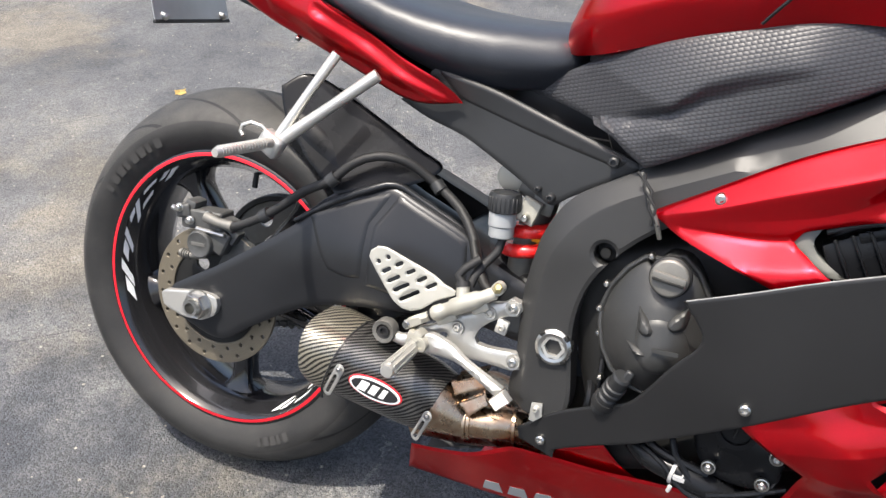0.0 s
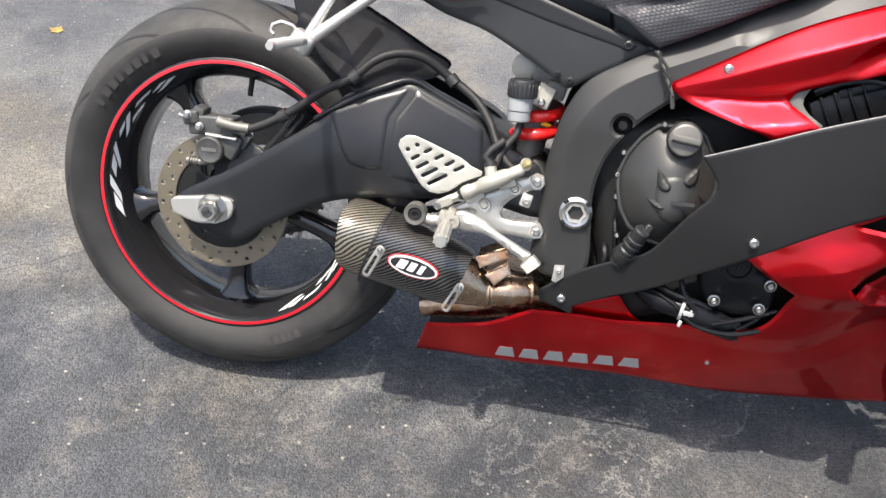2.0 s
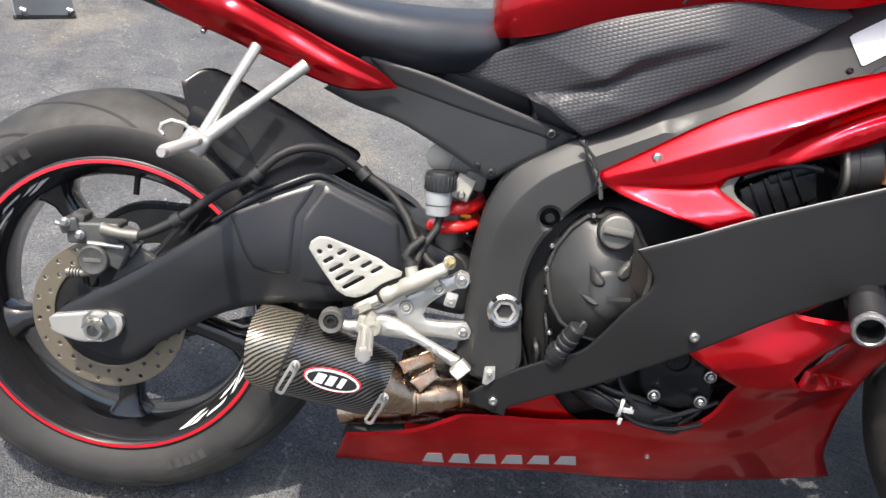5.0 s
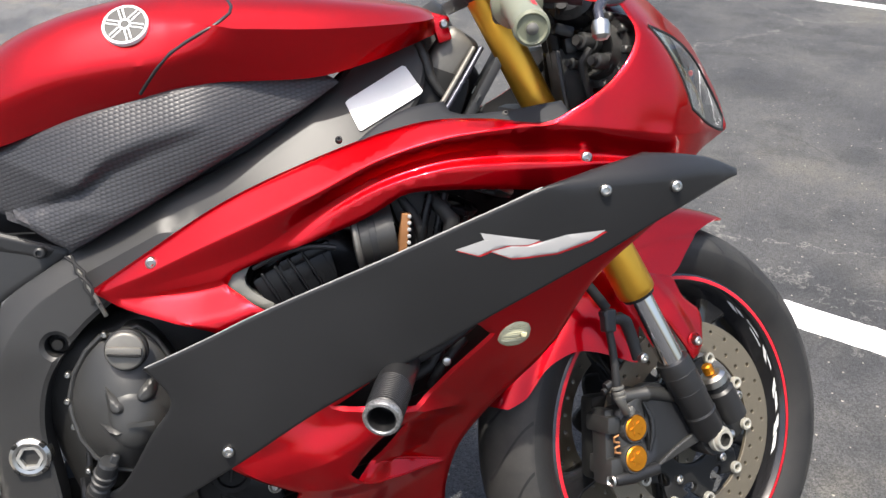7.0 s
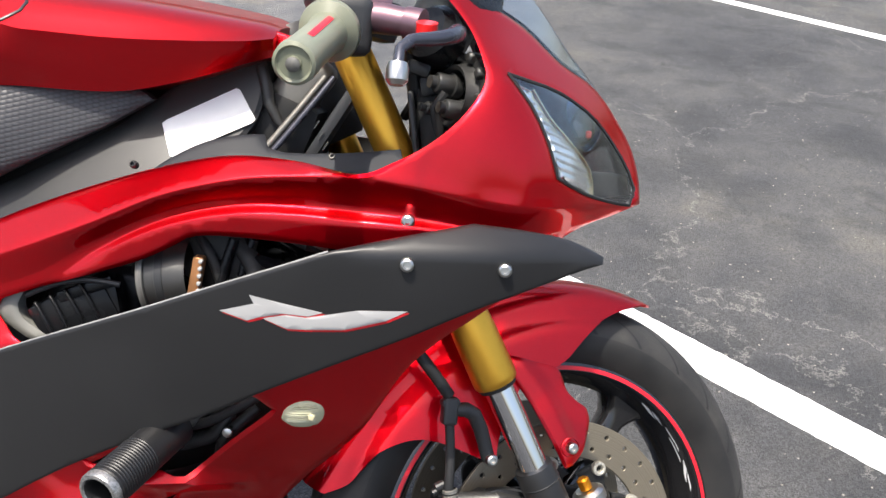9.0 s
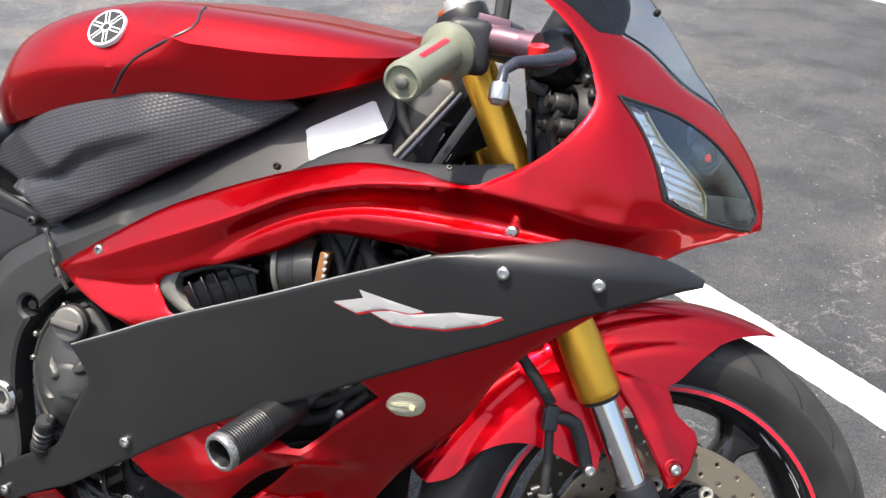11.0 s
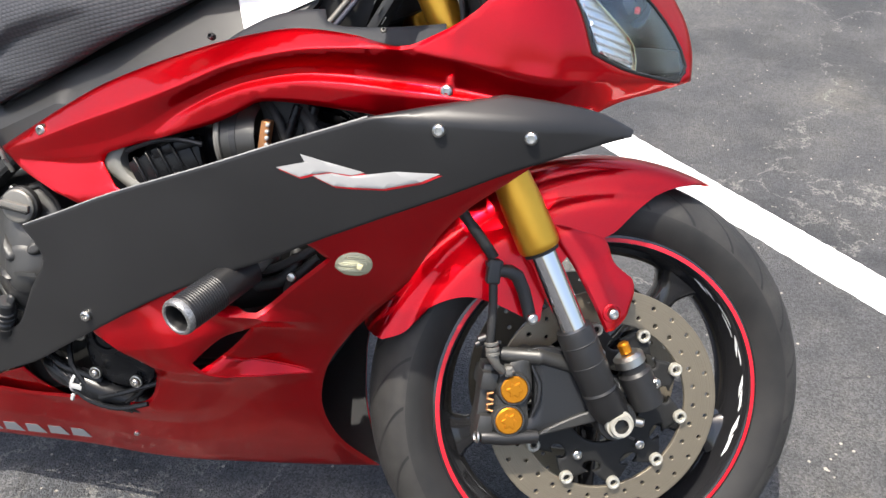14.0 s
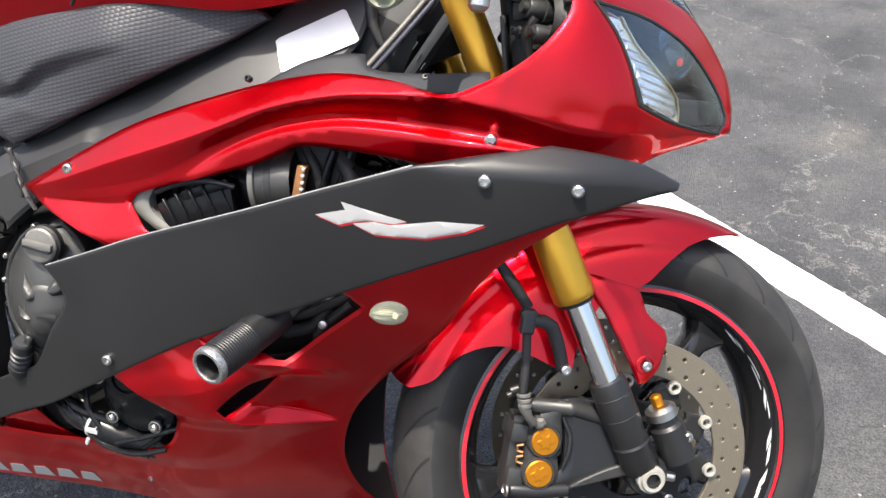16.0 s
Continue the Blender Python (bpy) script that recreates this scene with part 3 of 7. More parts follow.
def bolt_mesh(name, r, h=.006, n=20, socket=.5, washer=0.0):
    """A domed screw with a six-sided socket, its axis along local z."""
    prof = [(r, -.004), (r, h * .35), (r * .9, h * .75), (r * socket * 1.25, h), (r * socket, h), (r * socket * .95, h * .3)]
    if washer:
        prof = [(r + washer, -.004), (r + washer, 0), (r + .0005, .0005)] + prof[1:]
    bm = lathe(prof + [(0, h * .3)], n)
    return mesh_of(name, bm)


BOLTS = {}


def screw(me, at, axis, parent, material, name="bolt", label=""):
    key = (me.name, material.name)
    if key not in BOLTS:
        BOLTS[key] = me.copy()
    me = BOLTS[key]
    return put(name, me, material, parent, label, 35.0, frame_of(at, axis))


# ---------------------------------------------------------------- ground
def make_ground():
    bm = bmesh.new()
    bmesh.ops.create_grid(bm, x_segments=8, y_segments=8, size=150)
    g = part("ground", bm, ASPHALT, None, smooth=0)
    tagged(g, "weathered grey asphalt of a parking lot with grit and stains", "ground", kind="structure")
    rng = random.Random(3)
    for name, cx, cy, length in (("parking_line", 1.20, 1.554, 5.7), ("parking_line", 3.95, 4.08, 6.0)):
        d = Vector((.723, -.690))
        w = Vector((.690, .723))
        n = 420
        bm = bmesh.new()
        rows = []
        for k in range(n + 1):
            s = -length / 2 + length * k / n
            a, b = .056 + rng.uniform(-.0020, .0020), .056 + rng.uniform(-.0020, .0020)
            p = Vector((cx, cy)) + d * s
            rows.append([bm.verts.new((*(p - w * a), .0)), bm.verts.new((*(p - w * (a - .006)), .004)), bm.verts.new((*(p + w * (b - .006)), .004)), bm.verts.new((*(p + w * b), .0))])
        for A, B in zip(rows, rows[1:]):
            for i in range(3):
                bm.faces.new((A[i], A[i + 1], B[i + 1], B[i]))
        tagged(part(name, bm, PAINT, None), "worn white painted parking line on the asphalt", "parking line", kind="structure")
    # loose grit
    bm = bmesh.new()
    for k in range(800):
        x, y = rng.uniform(-2.2, 3.6), rng.uniform(-.6, 3.6)
        s = rng.uniform(.0010, .0028) * (1 + 1.3 * (rng.random() > .95))
        v = [bm.verts.new((x + s * rng.uniform(.6, 1.2) * math.cos(a), y + s * rng.uniform(.6, 1.2) * math.sin(a), -.0005)) for a in (0, 1.3, 2.5, 3.8, 5.1)]
        t = bm.verts.new((x, y, s * .8))
        for i in range(5):
            bm.faces.new((v[i], v[(i + 1) % 5], t))
    tagged(part("grit", bm, STONE, None, smooth=0), "pale loose grit scattered over the asphalt", "grit", kind="stuff")
    # a fallen leaf
    bm = bmesh.new()
    outline = [(.0, -.035), (.018, -.02), (.03, -.022), (.024, .0), (.03, .016), (.012, .02), (.0, .04), (-.012, .02), (-.028, .014), (-.022, -.004), (-.028, -.022), (-.014, -.018)]
    v = [bm.verts.new((x, y, .004 + 8 * x * x + .004 * math.sin(90 * y))) for x, y in outline]
    c = bm.verts.new((0, 0, .006))
    for i in range(len(v)):
        bm.faces.new((v[i], v[(i + 1) % len(v)], c))
    bmesh.ops.solidify(bm, geom=list(bm.faces), thickness=.0006)
    leaf = part("fallen_leaf", bm, LEAF, None)
    leaf.matrix_basis = pose(-1.084, 1.22, .001, 0, 0, 40) @ Matrix.Scale(.65, 4)
    tagged(leaf, "small dry yellow-brown leaf lying on the asphalt", "leaf")


make_ground()

# ---------------------------------------------------------------- the motorcycle
bike = new("motorcycle")
bike.matrix_basis = pose(0, 0, -.0057, -17.1, 0, 0)
tagged(bike, "red and black sport motorcycle leaning on its stand on the asphalt", "motorcycle")
Y2Z = Matrix.Rotation(radians(-90), 4, 'X')
M4, M5, M6 = bolt_mesh("bolt_small", .0040, .0045), bolt_mesh("bolt_medium", .0055, .005), bolt_mesh("bolt_large", .0068, .0052)
OUT = (0, -1, 0)


def wheel(name, m, label, tyre_prof, tyre_mat, half, barrel, spokes, spoke_half, hub_r, hub_half, marks):
    """A cast wheel about local y: rim with spokes, tyre, tape and printed marks."""
    lip = [(.2235, -half + .004), (.2235, -half - .001), (.2205, -half - .003), (.2140, -half - .003), (.2105, -half + .001), (.2050, -half + .011),
           (barrel + .006, -half + .024), (barrel, -half + .034)]
    prof = lip + [(r, -h) for r, h in reversed(lip)]
    bms = [lathe(prof + [(.215, half - .02), (.205, half - .04), (.205, -half + .04), (.215, -half + .02)], 96, True)]
    arms = []
    for k, a0 in enumerate(spokes):
        loops = []
        for r, wd, dp in ((.030, .026, spoke_half * 1.25), (.06, .021, spoke_half * 1.1), (.10, .0165, spoke_half * .9), (.145, .016, spoke_half * .8), (barrel - .022, .018, spoke_half * .85), (barrel - .008, .026, spoke_half), (barrel + .004, .040, spoke_half * 1.15)):
            lp = []
            for j in range(14):
                a = math.tau * j / 14
                c, s = math.cos(a), math.sin(a)
                u, w = wd * math.copysign(abs(c)**.6, c), dp * math.copysign(abs(s)**.6, s)
                ca, sa = math.cos(radians(a0)), math.sin(radians(a0))
                lp.append((r * ca - u * sa, w, r * sa + u * ca))
            loops.append(lp)
        arms.append(loft(loops))
    hub = solid([(.022, -hub_half), (hub_r * .8, -hub_half), (hub_r, -hub_half + .012), (hub_r, hub_half - .012), (hub_r * .8, hub_half), (.022, hub_half)], 40)
    hub.transform(Y2Z)
    bms[0].transform(Y2Z)
    w = part(name, join(*bms, hub), GLOSS, bike, label)
    w.matrix_basis = m
    for b in arms:
        part("spoke", b, GLOSS, w, "", 60)
    t = lathe(spline(tyre_prof, False, .004), 128)
    t.transform(Y2Z)
    part("tyre", t, tyre_mat, w, "worn black road tyre with slanting grooves", 60)
    s = lathe([(.2146, -half - .0035), (.2190, -half - .0035), (.2200, -half - .0028)], 128)
    s.transform(Y2Z)
    part("rim_stripe", s, STRIPE, w, "thin red tape round the rim")
    # printed marks on the sloping rim: plain slanted strokes
    for a0, spans, lab in marks:
        for k, (d0, d1, h0, h1, lean) in enumerate(spans):
            bm = bmesh.new()
            n = 8
            for i in range(n):
                q = []
                for f, h in ((i / n, h0), ((i + 1) / n, h0), ((i + 1) / n, h1), (i / n, h1)):
                    a = radians(a0 + d0 + (d1 - d0) * f + lean * h)
                    r = .2095 + (barrel + .006 - .2095) * h - .0008
                    yy = -half + .002 + .022 * h - .0006
                    q.append(bm.verts.new((r * math.cos(a), yy, r * math.sin(a))))
                bm.faces.new(q)
            bmesh.ops.remove_doubles(bm, verts=bm.verts, dist=1e-6)
            part("rim_stroke", bm, WHITE, w, lab)
    return w


rear_tp = [(.218, -.066), (.224, -.071), (.236, -.079), (.252, -.0850), (.267, -.0840), (.282, -.074), (.296, -.055), (.3070, -.028), (.311, 0)]
rear_tp = rear_tp + [(r, -y) for r, y in reversed(rear_tp[:-1])]
MARK = [(0, 4, .15, .80, 16), (5, 9, .12, .50, 18), (14, 24, .12, .30, 16), (14, 24, .62, .80, 16), (29, 33, .12, .86, 14), (34, 40, .15, .38, 14),
        (45, 49, .14, .88, 14), (50, 57, .22, .60, 14), (61, 66, .14, .88, 14), (67, 74, .34, .80, 14)]
rear_wheel = wheel("rear_wheel", pose(0, 0, .315), "gloss black five-spoke rear wheel", rear_tp, REAR_TYRE, .0715, .192, [-90 + 72 * k for k in range(5)], .026, .052, .055,
                   [(115, MARK, "white printed strokes on the rim"), (295, MARK, "white printed strokes on the rim")])
front_tp = [(.218, -.044), (.224, -.049), (.236, -.056), (.250, -.0605), (.264, -.0595), (.279, -.050), (.291, -.034), (.2985, -.016), (.301, 0)]
front_tp = front_tp + [(r, -y) for r, y in reversed(front_tp[:-1])]
fax = Vector((-.332, .926, -.180)).normalized()
fxx = fax.cross(Vector((0, 0, 1))).normalized()
fzz = fxx.cross(fax)
FW = Matrix(((fxx.x, fax.x, fzz.x, 1.3845), (fxx.y, fax.y, fzz.y, .0114), (fxx.z, fax.z, fzz.z, .3045), (0, 0, 0, 1)))
FMARK = [(-d1, -d0, .10 + .36 * h0, .10 + .36 * h1, -1.6 * s) for d0, d1, h0, h1, s in MARK]
front_wheel = wheel("front_wheel", FW, "gloss black five-spoke front wheel turned to one side", front_tp, FRONT_TYRE, .0475, .193, [54 + 72 * k for k in range(5)], .020, .040, .05,
                    [(58, FMARK, "white printed strokes on the rim")])


def sidewall_print(w, r, y, spans, tilt):
    for a0, count, size in spans:
        bm = bmesh.new()
        a = a0
        for k in range(count):
            wd = size * (.75 if k % 3 else .5)
            q = []
            for f, h in ((0, -1), (wd, -1), (wd, 1), (0, 1)):
                aa, rr = radians(a + f), r + h * .0075
                q.append(bm.verts.new((rr * math.cos(aa), y - h * tilt, rr * math.sin(aa))))
            bm.faces.new(q)
            a += size
        part("sidewall_print", bm, LETTER, w, "faint raised strokes on the tyre wall")


sidewall_print(rear_wheel, .249, -.0860, [(150, 8, -4.2), (-70, 5, 3)], .0012)


def valve(w, a, r):
    c, s = math.cos(radians(a)), math.sin(radians(a))
    part("valve", tube([(r * c, -.005, r * s), ((r - .012) * c, -.005, (r - .012) * s), ((r - .034) * c, -.008, (r - .034) * s)], [.006, .0045, .0045], 10), RUBBERM, w, "black tyre valve")


valve(rear_wheel, 88, .192)


def brake_disc(w, y, r_in, r_out, holes, carrier, name="brake_disc"):
    """A drilled disc about local y with its carrier."""
    outer, inner = ring(r_out, 72), ring(r_in, 60)
    hl = [inner]
    for k in range(holes):
        for rr, off in ((r_in + (r_out - r_in) * .28, 0), (r_in + (r_out - r_in) * .72, .5), ):
            a = math.tau * (k + off) / holes
            hl.append(ring(.0032 if r_out < .13 else .0030, 8, (rr * math.cos(a), rr * math.sin(a))))
    d = part(name, panel(outer, flat(y), .005, .02, .0006, hl), DISC, w, "drilled steel brake disc", 30)
    return d


rdisc = brake_disc(rear_wheel, -.094, .078, .110, 20, None)
c = panel(ring(.082, 48), flat(-.091), .006, .02, .001, [ring(.024, 24)] + [ring(.012, 14, (.054 * math.cos(a), .054 * math.sin(a))) for a in [math.tau * k / 6 for k in range(6)]])
part("disc_carrier", c, DARK, rdisc, "black disc carrier")
RIVET_TURN = radians(-7.5)
for side in (-1, 1):
    fd = brake_disc(front_wheel, side * .066 - .0025, .1115, .155, 30, None)
    lobes = []
    for k in range(120):
        a = math.tau * k / 120
        lobes.append(((.0985 + .009 * math.cos(10 * (a - RIVET_TURN))) * math.cos(a), (.0985 + .009 * math.cos(10 * (a - RIVET_TURN))) * math.sin(a)))
    wins = [ring(.0125, 16, (.083 * math.cos(math.tau * (k + .5) / 10 + RIVET_TURN), .083 * math.sin(math.tau * (k + .5) / 10 + RIVET_TURN)), .62, 1.0, 360 * (k + .5) / 10 - 7.5) for k in range(10)]
    part("disc_carrier", panel(lobes, flat(side * .066 - .004), .007, .02, .0012, [ring(.05, 30)] + wins), DARK, fd, "black disc carrier with windows")
    if side < 0:
        for k in range(10):
            a = math.tau * k / 10 + RIVET_TURN
            b = lathe([(.0045, -.002), (.0045, .004), (.0060, .005), (.0082, .0045), (.0088, .003), (.0088, -.003)], 20)
            put("disc_rivet", mesh_of("disc_rivet", b) if k == 0 else rivet, ALLOYC, fd, "", 35, frame_of((.1055 * math.cos(a), -.0715, .1055 * math.sin(a)), OUT))
            if k == 0:
                rivet = fd.children[-1].data
        for k in range(5):
            a = math.tau * k / 5 + radians(27)
            screw(M6, (.0725 * math.cos(a), -.0715, .0725 * math.sin(a)), OUT, fd, STEEL, "disc_bolt")


# ------------------------------------------------------------ swingarm, chain and rear brake
sw_out = spline([(-.062, .300), (-.058, .325), (-.035, .342), (.038, .387), (.150, .468), (.182, .505), (.215, .528), (.250, .534), (.282, .545), (.322, .531), (.366, .514), (.406, .496), (.440, .468),
                 (.500, .440), (.530, .400), (.500, .370), (.411, .384), (.330, .378), (.246, .366), (.165, .342), (.085, .294), (.050, .268), (.020, .262), (-.02, .274), (-.05, .285)])
sw_f = sheet_of([(-.05, .31, -.128), (.05, .33, -.128), (.15, .40, -.128), (.25, .45, -.122), (.27, .53, -.095), (.40, .45, -.100), (.50, .41, -.09), (.2, .36, -.115), (.33, .40, -.118), (.20, .51, -.108)])
swing = part("swingarm", panel(sw_out, sw_f, .045, .006, .004), SWING, bike, "black braced aluminium swingarm", 50)
part("swingarm_cover", panel(spline([(.172, .488, 1), (.182, .468), (.196, .436), (.209, .416, 1), (.235, .411), (.260, .414, 1), (.261, .490, 1), (.286, .536, 1), (.24, .519)], True, .006), lambda q: sw_f(q) - .0022, .008, .008, .0022), SWING, swing, "raised cover plate on the swingarm", 40)
part("swingarm_front", panel(spline([(.270, .405, 1), (.269, .488, 1), (.296, .533, 1), (.322, .522, 1), (.366, .505, 1), (.400, .490, 1), (.410, .43, 1), (.33, .398, 1)], True, .008), lambda q: sw_f(q) - .0022, .008, .010, .0022), SWING, swing, "raised front web of the swingarm", 40)
part("swingarm_ledge", tube([(.150, -.120, .474), (.20, -.110, .508), (.250, -.100, .534), (.286, -.088, .546), (.325, -.082, .530), (.405, -.080, .496)], [.003, .0055, .0055, .005, .0045, .003], 10), SWING, swing, "rounded top ledge of the swingarm", 60)
part("swingarm_brace", panel(sw_out, lambda q: sw_f(q) + .01, .045, .02, .004, mirror=True), SWING, swing, "", 50)
part("cross_member", block((.10, .14, .10), (.40, 0, .44), (0, 25, 0), .02, 3), SWING, swing)
part("chain_adjuster", panel(spline([(-.066, .318, 1), (-.062, .300), (-.055, .296, 1), (-.02, .288), (.020, .296), (.034, .310), (.034, .330), (.010, .335), (-.03, .329), (-.06, .323)]), flat(-.138), .012, .02, .0012), ALLOY, swing, "bare alloy chain adjuster block")
nut = lathe([(.0085, .0), (.0085, .020), (.0125, .020), (.0125, .0)], 24)
part("axle", nut, STEEL, swing, "hollow steel axle end", m=frame_of((.004, -.140, .315), OUT))
hexa = lathe([(.0125, 0), (.0125, .012), (.0185, .0145), (.0200, .0115), (.0200, 0)], 6)
part("axle_nut", hexa, STEEL, swing, "hexagonal steel axle nut", 20, frame_of((.004, -.139, .315), OUT))
part("washer", lathe([(.012, 0), (.012, .003), (.0235, .003), (.0235, 0)], 32), STEEL, swing, "", 30, frame_of((.004, -.137, .315), OUT))
# swingarm pivot
pv = (.553, -.155, .405)
part("pivot_collar", lathe([(.0150, .0), (.0150, .010), (.0190, .011), (.0232, .008), (.0232, -.006)], 36), STEEL, bike, "machined steel pivot collar", 30, frame_of(pv, OUT))
for k in range(4):
    a = math.tau * (k + .5) / 4
    part("collar_slot", block((.0075, .006, .005), (pv[0] + .0218 * math.cos(a), pv[1] - .0085, pv[2] + .0218 * math.sin(a)), (0, -math.degrees(a) + 90, 0), .0008, 1), DARK, bike, "dark spanner slot in the collar")
part("pivot_socket", lathe([(.0, -.004), (.0115, -.004), (.0115, .009), (.0160, .0095), (.0170, .002)], 6), ALLOY, bike, "six-sided pivot bolt", 20, frame_of(pv, OUT))


def chain_path():
    out = []
    rc, rf, xf, zf, zc = .118, .036, .50, .395, .315
    for k in range(28):
        a = radians(-98 - (k / 27) * 172)
        out.append((rc * math.cos(a), zc + rc * math.sin(a)))
    n = 30
    top0, top1 = out[-1], (xf, zf + rf)
    out += [(top0[0] + (top1[0] - top0[0]) * k / n, top0[1] + (top1[1] - top0[1]) * k / n) for k in range(1, n)]
    for k in range(10):
        a = radians(85 - 180 * k / 9)
        out.append((xf + rf * math.cos(a), zf + rf * math.sin(a)))
    b0, b1 = out[-1], out[0]
    out += [(b0[0] + (b1[0] - b0[0]) * k / n, b0[1] + (b1[1] - b0[1]) * k / n) for k in range(1, n)]
    return out


cp = chain_path()
link = block((.0185, .004, .011), (0, 0, 0), (0, 0, 0), .002, 1)
link_me = mesh_of("link", join(link, block((.0185, .004, .011), (0, .014, 0), (0, 0, 0), .002, 1), block((.007, .018, .007), (.005, .007, 0), (0, 0, 0), .002, 1)))
chain = part("drive_chain", tube([(.50, .104, .431), (.52, .104, .42), (.536, .104, .395)], .003, 6), ENGINE, bike, "oily black drive chain")
for k in range(0, len(cp)):
    (x0, z0), (x1, z1) = cp[k], cp[(k + 1) % len(cp)]
    put("link", link_me, ENGINE, chain, "", 0, pose((x0 + x1) / 2, .097, (z0 + z1) / 2, 0, -math.degrees(math.atan2(z1 - z0, x1 - x0)), 0))
teeth = []
for k in range(45 * 4):
    a = math.tau * k / 180
    r = .1145 + (.005 if k % 4 in (0, 1) else -.001)
    teeth.append((r * math.cos(a), .315 + r * math.sin(a)))
sprocket = panel(teeth, flat(.100), .006, .03, .0008, [ring(.055, 30, (0, .315))] + [ring(.014, 12, (.084 * math.cos(math.tau * k / 6), .315 + .084 * math.sin(math.tau * k / 6))) for k in range(6)])
part("rear_sprocket", sprocket, CASTGREY, rear_wheel, "toothed steel rear sprocket", m=pose(0, 0, -.315))
# rear caliper
CALIPER = worn("grimy_cast_grey", (.075, .076, .074), .52, metal=.4, vary=.3, grain=260, relief=.35, blotch=60)
rc = part("rear_caliper", join(block((.074, .036, .030), (-.014, -.098, .438), (0, -4, 0), .006, 3), block((.046, .034, .040), (.010, -.098, .414), (0, 25, 0), .007, 3), block((.026, .044, .020), (-.046, -.098, .447), (0, -14, 0), .005, 3), block((.018, .030, .016), (-.036, -.098, .456), (0, 12, 0), .004, 2),
                              block((.038, .014, .080), (.030, -.088, .378), (0, 25, 0), .004, 2), block((.030, .028, .016), (.028, -.100, .438), (0, 14, 0), .004, 2), block((.016, .020, .024), (.036, -.098, .420), (0, 30, 0), .004, 2)), CALIPER, bike, "grimy grey rear brake caliper", 35)
part("piston_housing", solid([(.021, -.03), (.0215, .0), (.0215, .010), (.0205, .0125), (.0185, .0135), (.0175, .0130), (.0005, .0130)], 36), CALIPER, rc, "round caliper housing", 30, frame_of((-.012, -.110, .402), OUT))
part("caliper_print", block((.024, .001, .005), (-.012, -.1235, .403), (0, -3, 0), 0), CASTGREY, rc, "plain bar of cast print")
for p in ((-.050, -.118, .452), (.003, -.118, .450), (-.030, -.118, .436)):
    part("caliper_bolt", solid([(.0068, 0), (.0068, .002), (.0052, .0025), (.0052, .007), (.0036, .009)], 12), STEEL, rc, "", 25, frame_of(p, OUT))
part("bleed_nipple", tube([(-.048, -.116, .446), (-.064, -.118, .450)], .0040, 8), STEEL, rc, "steel bleed nipple")
for k in range(4):
    part("pin_rib", lathe([(.0050, -.0015), (.0078, -.0008), (.0078, .0008), (.0050, .0015)], 16), CASTGREY, rc, "", 40, frame_of((-.034 - .0042 * k, -.112, .379), (1, 0, .02)))
part("caliper_slide", tube([(-.052, -.112, .379), (-.03, -.112, .379), (-.008, -.106, .384)], [.0056, .0056, .0075], 12), CASTGREY, rc, "ribbed slide pin")
part("pad_pin", tube([(-.02, -.117, .425), (.03, -.117, .424)], .0032, 8), STEEL, rc)
# rear brake hose along the swingarm
hose = part("brake_hose", tube([(.010, -.128, .448), (.055, -.132, .447), (.10, -.126, .470), (.130, -.122, .492), (.165, -.122, .520), (.205, -.124, .543), (.232, -.116, .570), (.262, -.105, .584), (.300, -.092, .582),
                                (.341, -.078, .556), (.385, -.088, .530), (.414, -.105, .498), (.428, -.12, .472)], .0066, 12), RUBBERM, bike, "black rubber brake hose")
part("hose_fitting", tube([(.005, -.126, .449), (.03, -.131, .447), (.055, -.132, .447)], [.009, .0072, .0076], 12), CASTGREY, hose, "crimped steel hose end")
for p, ax in (((.105, -.125, .473), (1, 0, .7)), ((.208, -.124, .545), (1, .2, 1)), ((.345, -.079, .553), (1, -.2, -.9))):
    part("hose_clip", lathe([(.0066, -.007), (.0098, -.007), (.0098, .007), (.0066, .007)], 16, True), PLASTIC, hose, "", 40, frame_of(p, ax))
part("hose_crimp", tube([(.414, -.108, .498), (.428, -.122, .474), (.447, -.14, .455), (.462, -.15, .448)], [.0060, .0070, .0062, .0058], 12), DARK, hose, "crimped hose end at the cylinder")
# hugger over the rear tyre
hl_ = []
for k in range(19):
    f = k / 18
    a = radians(70 - 62 * f)
    rr = .330 + .012 * (1 - f)**4
    skirt = .05 + .03 * f
    prof = [(-.093, rr - skirt), (-.095, rr - .022), (-.080, rr - .004), (-.045, rr + .008), (0, rr + .011), (.045, rr + .008), (.080, rr - .004), (.095, rr - .022), (.094, rr - skirt)]
    prof += [(y * .96, r - .004) for y, r in reversed(prof)]
    hl_.append([(r * math.cos(a), y, .315 + r * math.sin(a)) for y, r in prof])
hugger = part("rear_hugger", loft(hl_), HUGGER, bike, "black plastic hugger over the rear tyre", 50)
part("hugger_wing", panel(spline([(.205, .520, 1), (.150, .560, 1), (.108, .612), (.092, .652, 1), (.13, .672), (.215, .635), (.30, .592, 1), (.335, .572), (.30, .545)]), sheet_of([(.1, .65, -.082), (.15, .57, -.098), (.3, .57, -.06), (.22, .62, -.06), (.25, .54, -.09)]), .004, .014), HUGGER, hugger, "", 50)


